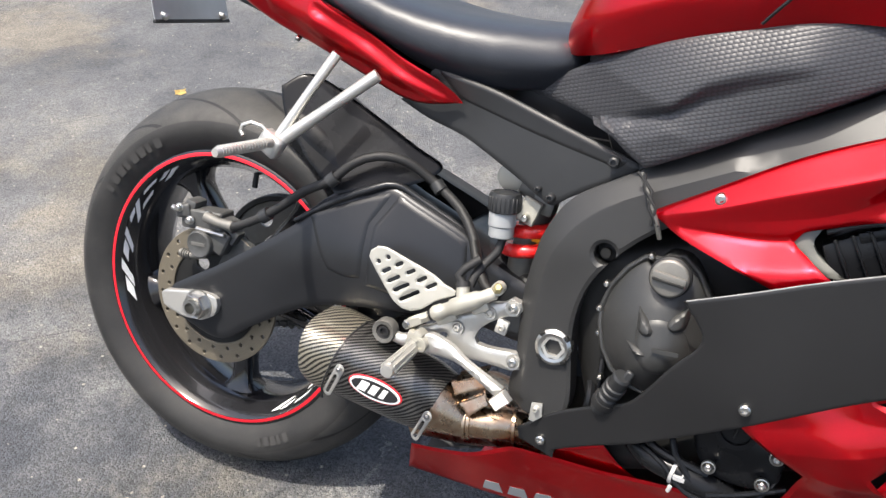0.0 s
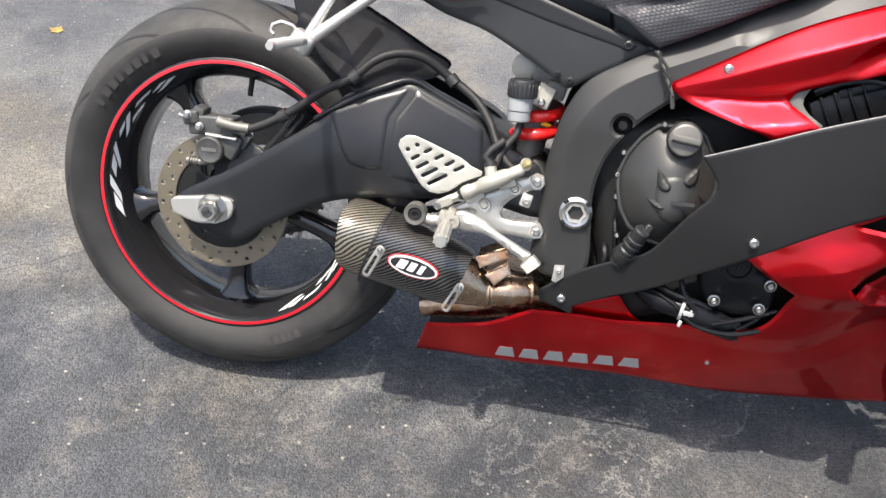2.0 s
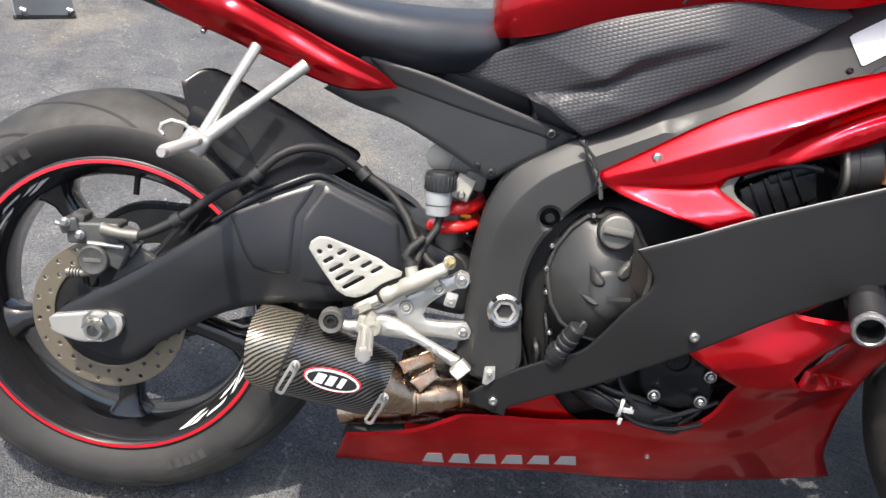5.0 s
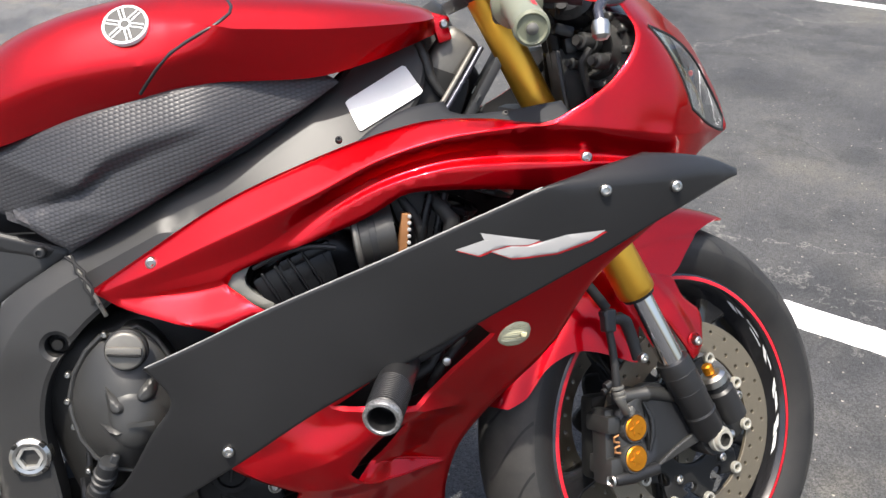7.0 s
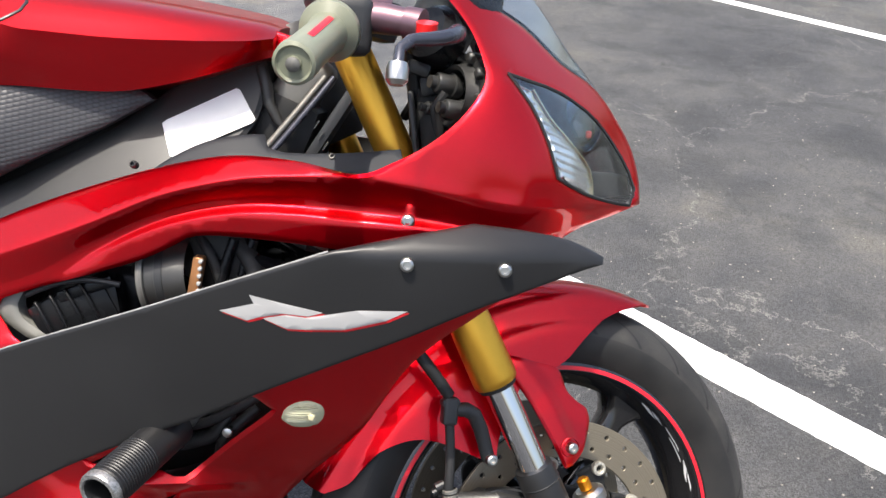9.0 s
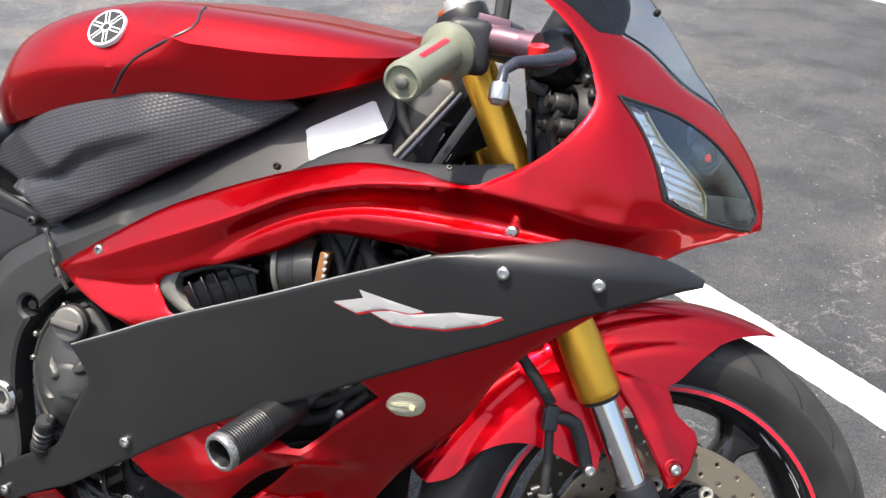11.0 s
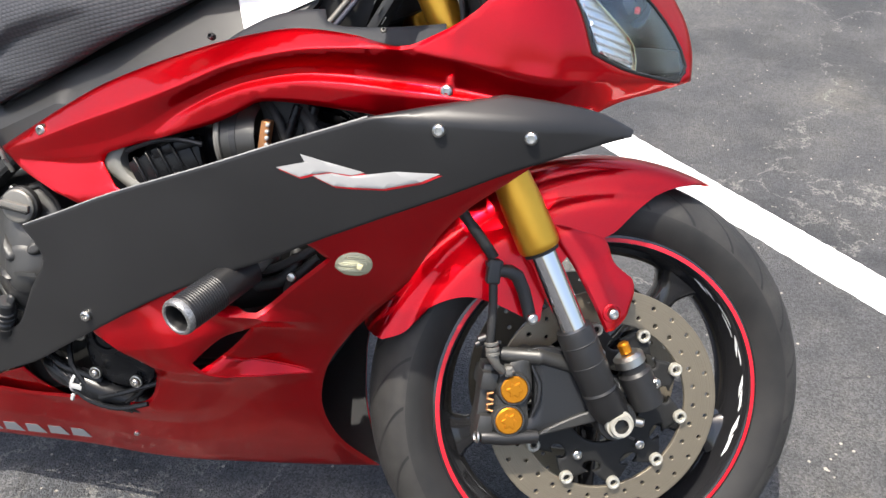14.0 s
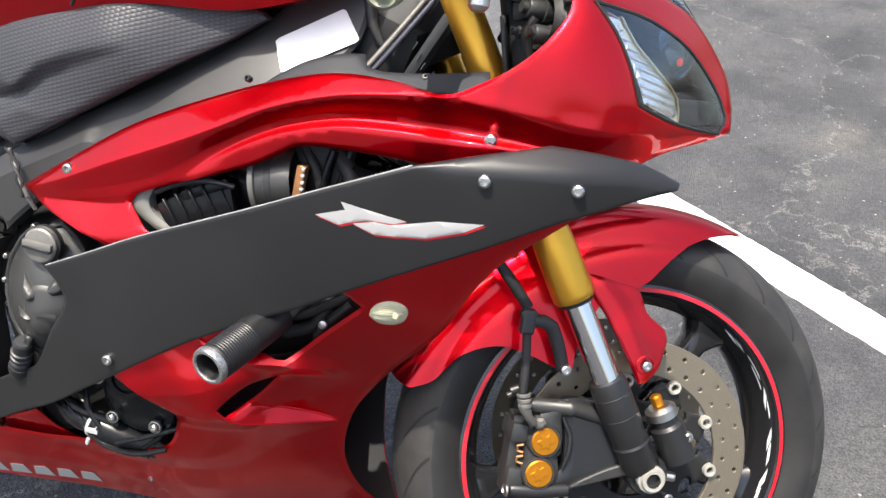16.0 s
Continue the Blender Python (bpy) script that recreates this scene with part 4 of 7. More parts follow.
# ------------------------------------------------------------ frame, engine and cockpit side
fr_out = spline([(.498, .318), (.502, .37), (.500, .449), (.506, .50), (.517, .545), (.542, .588), (.585, .618), (.631, .645), (.707, .687), (.838, .755), (.922, .817), (.961, .858), (1.000, .886), (1.030, .872),
                 (1.036, .84), (1.02, .79), (.96, .745), (.86, .690), (.772, .645), (.70, .603), (.665, .585), (.640, .566), (.618, .545), (.601, .524), (.587, .502), (.578, .478), (.573, .449), (.573, .419), (.578, .380), (.582, .334), (.570, .305), (.53, .300)])
FRAME_FOLD = [(.517, .33), (.521, .42), (.527, .50), (.545, .545), (.570, .576), (.605, .602), (.66, .630), (.72, .66)]
fr_f = creased(sheet_of([(.50, .32, -.140), (.55, .32, -.152), (.55, .41, -.156), (.52, .50, -.150), (.55, .53, -.158), (.59, .615, -.148), (.63, .59, -.158), (.707, .687, -.150), (.72, .625, -.170), (.838, .755, -.142), (.86, .692, -.178), (.922, .817, -.118), (.96, .747, -.155), (1.0, .884, -.098), (1.03, .80, -.118)], 2e-4),
               (FRAME_FOLD, -.009, .022, .050, 1.0))
main_frame = part("main_frame", panel(fr_out, fr_f, .035, .008, .003, [ring(.0135, 20, (.596, .536))], False, [FRAME_FOLD]), FRAME, bike, "satin black aluminium frame spar", 25)
part("main_frame_far", panel(fr_out, fr_f, .035, .02, .004, mirror=True), FRAME, main_frame, "", 45)
part("frame_socket", lathe([(.0, .012), (.006, .012), (.0065, .004), (.011, .002), (.0145, -.004)], 20), DARK, main_frame, "recessed frame bolt", 30, frame_of((.596, -.146, .536), OUT))
# added black blocks that stand in for the deep shade under the tank
part("airbox_shell", join(block((.36, .20, .16), (.74, 0, .70), (0, -24, 0), .02, 2), block((.20, .16, .10), (.53, 0, .70), (0, 0, 0), .02, 2), block((.12, .15, .05), (.52, 0, .742), (0, 0, 0), .015, 2)), BLACKV, main_frame, "black filler added for the shade between the frame spars", 40)
part("steering_head", solid([(.04, -.07), (.045, -.06), (.045, .06), (.04, .07)], 28), FRAME, main_frame, "", 40, frame_of((1.06, 0, .84), (-.47, 0, .88)))
# white label with unreadable print
label = part("frame_label", panel([(.950, .765), (.953, .7645), (1.026, .803), (1.029, .807), (1.010, .836), (1.006, .837), (.940, .800), (.936, .796)], lambda q: fr_f(q) - .003, .001, .03, .0003), PAPER, main_frame, "white printed paper label")
# engine mass
eng = part("engine", join(block((.34, .27, .30), (.74, 0, .43), (0, -18, 0), .03, 3), block((.20, .24, .24), (.86, 0, .55), (0, 25, 0), .02, 2), block((.26, .20, .14), (.68, 0, .28), (0, 0, 0), .02, 2)), DARK, bike, "dark engine block behind the fairing", 50)
def on_sheet(x, z, f, lift=0.0):
    return (x, float(f(np.array([[x, z]]))[0]) - lift, z)


cc = spline([(.602, .470), (.610, .500), (.626, .526), (.644, .543), (.651, .537), (.658, .538), (.668, .552), (.695, .550), (.716, .522), (.733, .485), (.730, .45), (.710, .41), (.676, .383), (.634, .396), (.612, .424)])
ccf = creased(sheet_of([(.59, .47, -.142), (.62, .53, -.150), (.70, .55, -.160), (.735, .48, -.16), (.70, .40, -.175), (.62, .39, -.155), (.65, .46, -.192), (.67, .50, -.192), (.685, .44, -.204), (.625, .47, -.180), (.66, .42, -.2)], 4e-4))

clutch = part("clutch_cover", panel(cc, ccf, .03, .006, .003), ENGINE, eng, "dark grey cast clutch cover", 50)
boss_out = spline([(.652, .470), (.664, .481), (.681, .484), (.699, .477), (.709, .464), (.712, .44), (.698, .423), (.676, .420), (.657, .437)], True, .004)
part("cover_boss", panel(boss_out, lambda q: ccf(q) - .0026, .006, .006, .0022), ENGINE, clutch, "raised lower field of the cover", 30)
for drop in ([(.6495, .493, 1), (.6530, .468), (.661, .4625), (.6695, .4645), (.6710, .473)], [(.7045, .505, 1), (.6865, .486), (.6845, .478), (.692, .4725), (.702, .476), (.7055, .486)], [(.642, .4505, 1), (.660, .4475), (.668, .441), (.654, .439)]):
    loop_ = spline(drop, True, .003)

    def wedge(q, loop_=loop_):
        g_, _ = edge_gap(loop_, q)
        return ccf(q) + .0005 - np.minimum(.0085, .002 + 1.5 * g_)
    part("cast_wedge", panel(loop_, wedge, .012, .0022, .0004), ENGINE, clutch, "", 35)
part("cover_rim", tube([on_sheet(x, z, ccf, .001) for x, z in cc[::3] + cc[:1]], .0035, 8, False), ENGINE, clutch)
part("cover_print", block((.030, .001, .005), (.689, -.2092, .4525), (0, -3, 0), 0), ENGINE, clutch, "plain bar of cast print")
for p in ((.6035, -.158, .500), (.650, -.166, .547), (.604, -.158, .437), (.615, -.160, .382), (.600, -.158, .468)):
    screw(M4, p, OUT, clutch, STEEL, "cover_bolt")
cap = solid([(.0215, -.01), (.0215, .004), (.0200, .006), (.0185, .0065)], 36)
oil_at = frame_of((.677, -.192, .534), (0, -1, .05))
oc = part("oil_filler_cap", cap, CASTGREY, eng, "round grey oil filler cap", 35, oil_at)
part("cap_seal", lathe([(.0212, .001), (.0236, -.001), (.0240, -.008)], 36), RUBBERM, oc, "", 40, oil_at)
part("cap_bar", join(block((.038, .006, .010), (.677, -.2010, .5355), (0, 6, 0), .002, 2)), CASTGREY, oc, "cast grip bar of the cap")
part("cap_slot", block((.036, .0065, .0035), (.677, -.2018, .5318), (0, 6, 0), .0008, 1), DARK, oc, "dark slot in the cap")
pk = spline([(.735, .372), (.742, .392), (.78, .40), (.815, .385), (.835, .36), (.835, .315), (.80, .300), (.76, .305), (.738, .335)])
pick = part("pickup_cover", panel(pk, sheet_of([(.74, .37, -.165), (.78, .36, -.185), (.82, .33, -.18), (.78, .31, -.175), (.81, .38, -.175)]), .05, .01, .003), HUGGER, eng, "black round crankcase cover", 45)
part("inspection_plug", lathe([(0, .002), (.014, .002), (.0145, -.001), (.0165, -.001), (.0175, .003), (.0235, .003), (.0245, -.004)], 36), HUGGER, pick, "round black inspection plug", 30, frame_of((.781, -.188, .375), OUT))
part("plug_slot", block((.0035, .002, .020), (.781, -.191, .376), (0, 8, 0), .0008, 1), DARK, pick)
for p in ((.744, -.190, .372), (.760, -.185, .318), (.820, -.190, .318), (.829, -.185, .352)):
    screw(M5, p, OUT, pick, STEEL, "cover_bolt")
    part("bolt_washer", lathe([(.0068, -.004), (.0082, -.004), (.0082, .0005), (.0068, .0008)], 20), STEEL, pick, "", 30, frame_of(p, OUT))
wh = part("water_hose", tube([(.655, -.13, .31), (.69, -.155, .295), (.735, -.165, .290), (.79, -.16, .272), (.86, -.12, .25)], .015, 14), HUGGER, eng, "black coolant hose")
for dx in (-.007, .007):
    part("hose_clamp", lathe([(.0152, -.0022), (.0172, -.0022), (.0172, .0022), (.0152, .0022)], 28, True), PRINT, eng, "pale hose clamp wire", 40, frame_of((.731 + dx, -.1645, .2905 - dx * .1), (1, -.2, -.15)))
part("clamp_bridge", block((.015, .004, .007), (.731, -.1815, .291), (0, 5, 0), .001, 1), PRINT, eng, "pale clamp bridge")
part("hose_end", tube([(.735, -.165, .290), (.765, -.165, .281), (.80, -.155, .27)], [.0185, .0185, .018], 20), HUGGER, wh)
part("clamp_tail", block((.005, .004, .010), (.722, -.180, .274), (0, 15, 0), .001, 1), PRINT, eng, "white clamp tail")
sx_ = Vector((.36, -.35, .86)).normalized()
sens = part("oil_sensor", lathe([(0, -.03), (.011, -.03), (.011, -.012), (.0125, -.010), (.0125, -.002), (.0105, .0), (.0105, .004), (.0135, .006), (.0135, .010), (.0115, .011), (.0115, .014), (.0135, .016), (.0135, .020), (.0115, .021), (.0115, .036), (.0095, .039), (0, .039)], 24), PLASTIC, eng, "ribbed black switch on the engine", 30, frame_of((.633, -.180, .372), tuple(sx_)))
part("sensor_clip", block((.010, .008, .024), (.651, -.192, .402), (0, 22, 0), .002, 1), PLASTIC, sens)
part("sensor_seal", solid([(.0150, -.006), (.0155, 0), (.0150, .005)], 24), RUBBERM, sens, "", 40, frame_of((.628, -.174, .360), tuple(sx_)))
for pts, r in (([(.68, -.16, .31), (.71, -.175, .30), (.74, -.18, .276), (.79, -.185, .272), (.83, -.18, .283)], .0035), ([(.66, -.15, .33), (.70, -.17, .315), (.73, -.175, .31), (.76, -.17, .30)], .005), ([(.71, -.16, .345), (.72, -.175, .32), (.75, -.18, .285)], .004), ([(.60, -.12, .35), (.61, -.14, .33), (.64, -.14, .31), (.70, -.13, .30)], .004), ([(.61, -.13, .40), (.615, -.15, .37), (.62, -.14, .32)], .004), ([(.60, -.125, .36), (.605, -.145, .345), (.60, -.14, .30)], .006), ([(.765, -.185, .283), (.803, -.188, .299), (.846, -.18, .316)], .0035), ([(.80, -.18, .28), (.83, -.18, .31), (.84, -.15, .35)], .003)):
    part("engine_cable", tube(pts, r, 8), HUGGER, eng)
# rear subframe cover
sc = spline([(.285, .664, 1), (.310, .686), (.338, .714, 1), (.415, .6995), (.462, .6865), (.530, .666), (.600, .6460), (.620, .640, 1), (.578, .612), (.542, .590), (.516, .572), (.500, .578), (.456, .602), (.39, .632), (.33, .647)])
scf = creased(sheet_of([(.29, .66, -.10), (.35, .70, -.118), (.45, .68, -.125), (.58, .64, -.134), (.52, .59, -.132), (.43, .62, -.124), (.35, .65, -.11)]))
subc = part("subframe_cover", panel(sc, scf, .01, .012, .0025), PLASTIC, bike, "black plastic cover below the seat", 45)
part("subframe_cover_far", panel(sc, scf, .01, .02, .0025, mirror=True), PLASTIC, subc, "", 45)
part("cover_strip", panel(spline([(.342, .7125, 1), (.415, .6985), (.462, .6855), (.530, .6650), (.600, .6440, 1), (.588, .6325), (.5706, .6365), (.4756, .6565), (.376, .6815, 1)]), lambda q: scf(q) - .0016, .008, .010, .0014), MATTE, subc, "raised upper band of the cover", 40)
screw(M6, (.585, -.1445, .641), OUT, subc, PLASTIC)
screw(M5, (.515, -.138, .583), OUT, subc, PLASTIC)
screw(M4, (.497, -.135, .590), OUT, subc, PLASTIC)
# textured tank side cover
tp = spline([(.440, .700, 1), (.485, .722), (.527, .744), (.560, .763), (.603, .779), (.71, .813), (.80, .829), (.863, .834), (.915, .829), (.930, .820, 1), (.885, .790), (.837, .763), (.74, .707), (.66, .663), (.624, .644, 1), (.602, .656), (.570, .676), (.50, .692)])
tp_s = sheet_of([(.44, .70, -.105), (.527, .744, -.118), (.575, .690, -.158), (.632, .718, -.178), (.70, .747, -.188), (.767, .777, -.190), (.603, .779, -.158), (.71, .812, -.172), (.80, .828, -.170), (.915, .829, -.148), (.624, .645, -.168), (.74, .707, -.176), (.837, .763, -.168)], 3e-4)
STEP_X, STEP_TOP, STEP_LOW = (.54, .571, .600, .641, .676, .714, .772, .80), (.682, .689, .7055, .7185, .7500, .7665, .7785, .784), (.679, .684, .692, .7085, .7280, .7430, .7660, .781)


def tpf(q):
    """The rear facet tilts back from a slanting edge, and a scoop is cut under the shoulder, dying out forwards."""
    top, low = np.interp(q[:, 0], STEP_X, STEP_TOP), np.interp(q[:, 0], STEP_X, STEP_LOW)
    t = (top - q[:, 1]) / np.maximum(top - low, .002)
    cut = np.interp(q[:, 0], (.565, .60, .64, .70, .745, .785), (0, .009, .013, .011, .006, 0))
    fall = np.clip(t, 0, 1) ** 2 * (3 - 2 * np.clip(t, 0, 1)) * np.clip(1 - (t - 1) / 3.0, .35, 1)
    u = ((.545 - q[:, 0]) * .0316 + (.7491 - q[:, 1]) * .0894) / .0948
    above = np.clip(1.3 - t, 0, 1)
    return tp_s(q) + cut * fall + .34 * .5 * (u + np.sqrt(u * u + 3e-6)) * above


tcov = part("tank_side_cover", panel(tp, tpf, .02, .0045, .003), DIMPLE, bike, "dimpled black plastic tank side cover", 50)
part("tank_side_cover_far", panel(tp, tpf, .02, .02, .003, mirror=True), DIMPLE, tcov, "", 50)


def body_loop(x, rows, n=10, corner=0):
    """A mirrored closed section at x, through half points (width, height) from the bottom edge to the top middle."""
    def sampled(pieces):
        out = []
        for piece, count in pieces:
            h = np.array(spline([(w, z) for w, z in piece], False, .006))
            idx = np.linspace(0, len(h) - 1, count)
            p = np.c_[np.interp(idx, np.arange(len(h)), h[:, 0]), np.interp(idx, np.arange(len(h)), h[:, 1])]
            out += list(p[1:] if len(out) else p)
        return np.array(out)
    pts = sampled([(rows, 3 * n + 1)])
    if corner:
        keen = min(1, max(0, (x - .70) / .12))
        pts = pts * (1 - keen) + sampled([(rows[:corner + 1], n + 2), (rows[corner:], 2 * n)]) * keen
    return [(x, -w, z) for w, z in pts] + [(x, w, z) for w, z in pts[::-1][1:]]


def smooth_body(stations, fine=.012, corner=0):
    """Blends body sections (x, then half points) into a dense loft."""
    xs = np.array([s[0] for s in stations])
    arr = np.array([[v for p in s[1:] for v in p] for s in stations])
    loops = []
    grid = np.linspace(xs[0], xs[-1], int((xs[-1] - xs[0]) / fine) + 2)
    vals = []
    for c in range(arr.shape[1]):
        curve = spline(list(zip(xs, arr[:, c])), False, .004)
        cx, cy = np.array(curve).T
        vals.append(np.interp(grid, cx, cy))
    vals = np.array(vals).T
    for x, v in zip(grid, vals):
        loops.append(body_loop(x, v.reshape(-1, 2), corner=corner))
    return loft(loops)


tank = part("fuel_tank", smooth_body([
    (.498, (.090, .752), (.098, .768), (.098, .782), (.060, .805), (0, .812)),
    (.515, (.112, .752), (.122, .770), (.124, .792), (.085, .832), (0, .842)),
    (.560, (.144, .762), (.158, .786), (.162, .818), (.120, .868), (0, .884)),
    (.630, (.164, .785), (.178, .810), (.184, .842), (.140, .896), (0, .912)),
    (.715, (.174, .808), (.187, .828), (.194, .854), (.150, .914), (0, .930)),
    (.760, (.175, .818), (.190, .840), (.201, .868), (.152, .918), (0, .934)),
    (.800, (.174, .824), (.190, .850), (.203, .878), (.150, .918), (0, .936)),
    (.900, (.168, .826), (.180, .852), (.190, .877), (.142, .913), (0, .932)),
    (.970, (.156, .843), (.165, .862), (.172, .880), (.128, .908), (0, .925)),
    (1.025, (.138, .864), (.145, .874), (.150, .885), (.108, .904), (0, .917)),
    (1.045, (.116, .872), (.120, .880), (.122, .890), (.080, .902), (0, .908))], .007, 2), RED, bike, "glossy candy red fuel tank", 28)
from mathutils.bvhtree import BVHTree
_tm = tank.data
_tree = BVHTree.FromPolygons([tuple(v.co) for v in _tm.vertices], [tuple(p.vertices) for p in _tm.polygons])


def on_tank(x, z, lift=0.0):
    """The point of the tank's side at a station and height."""
    hit = _tree.ray_cast(Vector((x, -.5, z)), Vector((0, 1, 0)))[0]
    return (x, hit.y - lift, z) if hit else (x, -.1, z)


part("tank_seam", tube([on_tank(x, z, -.0004) for x, z in ((.806, .920), (.812, .912), (.818, .903), (.816, .895), (.803, .884), (.788, .876), (.770, .866), (.753, .855), (.738, .840), (.725, .825), (.716, .814))], .0020, 8), BLACKV, tank, "dark gap between the tank halves")
# round badge: plain ring and disc with plain bars
_e1 = Vector(on_tank(.728, .886)) - Vector(on_tank(.688, .886))
_e2 = Vector(on_tank(.708, .900)) - Vector(on_tank(.708, .872))
bd = frame_of(on_tank(.708, .886, .0022), tuple(_e1.cross(_e2)))
badge = part("tank_badge", solid([(.0245, -.004), (.0245, .0008), (.0240, .0012)], 40), WHITE, tank, "round white and dark badge", 35, bd)
part("badge_disc", lathe([(0, .0016), (.0215, .0016), (.0218, .0010)], 36), BLACKV, badge, "dark badge field", 35, bd)
part("badge_ring", lathe([(.0045, .0016), (.0047, .0020), (.0068, .0020), (.0070, .0016)], 24), WHITE, badge, "plain white ring", 35, bd)
for k in range(6):
    for d_ in (-1, 1):
        part("badge_bar", block((.0016, .0130, .0012), (d_ * .0022, .0138, .0016), (0, 0, 0), .0003, 1), WHITE, badge, "plain white bar", 30, bd @ Matrix.Rotation(radians(60 * k + 20), 4, 'Z'))
part("tank_bracket", join(block((.030, .030, .022), (1.050, -.088, .886), (0, 14, 0), .005, 3), block((.018, .016, .030), (1.056, -.098, .878), (0, -18, 0), .004, 2)), RED, tank, "", 40)
screw(M5, (1.058, -.108, .884), OUT, tank, STEEL)
seat = part("rider_seat", smooth_body([
    (.060, (.060, .800), (.085, .812), (.080, .835), (.050, .845), (0, .848)),
    (.150, (.095, .778), (.118, .790), (.108, .812), (.070, .822), (0, .826)),
    (.230, (.105, .748), (.134, .765), (.128, .792), (.085, .803), (0, .804)),
    (.320, (.110, .712), (.140, .738), (.132, .772), (.085, .785), (0, .786)),
    (.400, (.106, .698), (.134, .730), (.124, .765), (.080, .779), (0, .782)),
    (.465, (.092, .702), (.118, .732), (.108, .764), (.070, .778), (0, .784)),
    (.505, (.080, .715), (.104, .740), (.090, .768), (.055, .780), (0, .788)),
    (.522, (.060, .732), (.080, .748), (.070, .764), (.045, .774), (0, .780))]), SEATM, bike, "black vinyl rider seat", 60)
ta = spline([(.386, .677, 1), (.352, .702), (.287, .728), (.219, .756), (.150, .788), (.08, .815), (.00, .838), (-.09, .85, 1), (-.07, .825), (.00, .790), (.055, .760), (.102, .735), (.173, .710), (.25, .684), (.322, .668)])
taf = creased(sheet_of([(.38, .677, -.128), (.30, .70, -.142), (.25, .74, -.125), (.25, .685, -.112), (.17, .75, -.142), (.15, .79, -.120), (.1, .735, -.105), (.05, .79, -.13), (-.05, .84, -.06), (.15, .71, -.09)], 1.2e-3),
              ([(.375, .679), (.31, .705), (.24, .735), (.17, .765)], .007, .011, .012, 1.0), ([(.380, .677), (.30, .697), (.22, .722), (.10, .764)], -.006, .014, .035, 1.0))
tail = part("tail_fairing", panel(ta, taf, .004, .0036, .002), RED, bike, "candy red tail fairing", 50)
part("tail_fairing_far", panel(ta, taf, .004, .02, .002, mirror=True), RED, tail, "", 50)
part("tail_underside", block((.40, .17, .03), (.14, 0, .735), (0, 17, 0), .01, 2), PLASTIC, tail)
screw(M4, (.125, -.098, .722), (0, -1, -.5), tail, STEEL, "tail_screw")
plate = part("plate_holder", block((.003, .178, .120), (-.140, 0, .772), (0, -14, 0), .001, 1), PLATE, bike, "bare grey back of the number plate")
part("plate_edge", block((.006, .180, .006), (-.1265, 0, .7135), (0, -14, 0), .001, 1), PLASTIC, plate)
for p in ((-.126, -.070, .722), (-.126, .070, .722)):
    part("plate_screw", solid([(.006, -.004), (.006, .006), (.003, .009)], 12), STEEL, plate, "", 35, frame_of(p, (1, 0, -.2)))
# passenger footrest
ph = part("passenger_hanger", join(tube([(.203, -.128, .712), (.178, -.150, .660), (.150, -.172, .600)], [.0075, .0065, .0075], 14, False), tube([(.268, -.135, .695), (.215, -.155, .648), (.150, -.172, .592)], [.0085, .0075, .0095], 14, False)), ALLOY, bike, "silver passenger footrest hanger", 40)
part("hanger_boss", join(block((.034, .022, .030), (.143, -.178, .590), (0, 30, 0), .008, 3)), ALLOY, ph, "", 40)
part("passenger_peg", tube([(.150, -.178, .593), (.147, -.196, .594), (.139, -.286, .593), (.138, -.292, .593)], [.0070, .0068, .0068, .0055], 14, False), ALLOY, ph, "folded ribbed passenger peg", 30)
for k in range(16):
    f = k / 15
    part("peg_rib", lathe([(.0065, -.0010), (.0077, -.0006), (.0077, .0006), (.0065, .0010)], 16), ALLOY, ph, "", 40, frame_of((.1465 - .0075 * f, -.204 - .080 * f, .5935), (-.09, -.99, 0)))
part("hanger_hook", tube([(.140, -.176, .600), (.128, -.180, .611), (.114, -.184, .614), (.103, -.187, .609), (.101, -.188, .601), (.106, -.189, .596)], .0030, 10), ALLOY, ph, "bent silver hook")
# rear shock and reservoir
shock = part("rear_shock", solid([(.020, -.10), (.0215, -.02), (.0215, .035), (.017, .06)], 24), CASTGREY, bike, "rear shock absorber", 40, frame_of((.475, -.055, .50), (.15, 0, 1)))
coil = [(.475 + .0280 * math.cos(a) + .15 * (a * .0044 - .055), -.062 + .0280 * math.sin(a), .445 + a * .0044) for a in np.linspace(math.tau * 1.2, math.tau * 3.15, 70)]
part("shock_spring", tube(coil, .0092, 14, False), SPRING, shock, "red coil spring")
part("shock_mount", join(block((.05, .03, .036), (.485, -.075, .578), (0, 20, 0), .008, 3), block((.03, .03, .026), (.497, -.085, .562), (0, 10, 0), .006, 2)), CASTGREY, shock, "grey shock mount", 40)
part("shock_sticker", block((.015, .002, .006), (.490, -.0755, .508), (0, 8, 0), .0005, 1), ORANGE, shock, "small orange sticker")
part("linkage", tube([(.475, -.06, .45), (.50, -.075, .425), (.515, -.07, .40)], .016, 12), DARK, shock, "dark shock linkage")
rsv = part("brake_reservoir", solid([(.0150, -.0180), (.0165, -.0165), (.0165, -.0035), (.0178, -.0020), (.0178, .018), (.0170, .020)], 32), RESV, bike, "milky brake fluid reservoir", 40, frame_of((.4505, -.112, .532), (-.05, 0, 1)))
cap = part("reservoir_cap", solid([(.0196, -.0125), (.0204, -.0115), (.0204, .0095), (.0190, .0125), (.0150, .0132), (.0145, .0120)], 36), PLASTIC, rsv, "black ribbed screw cap", 30, frame_of((.4510, -.112, .5605), (-.05, 0, 1)))
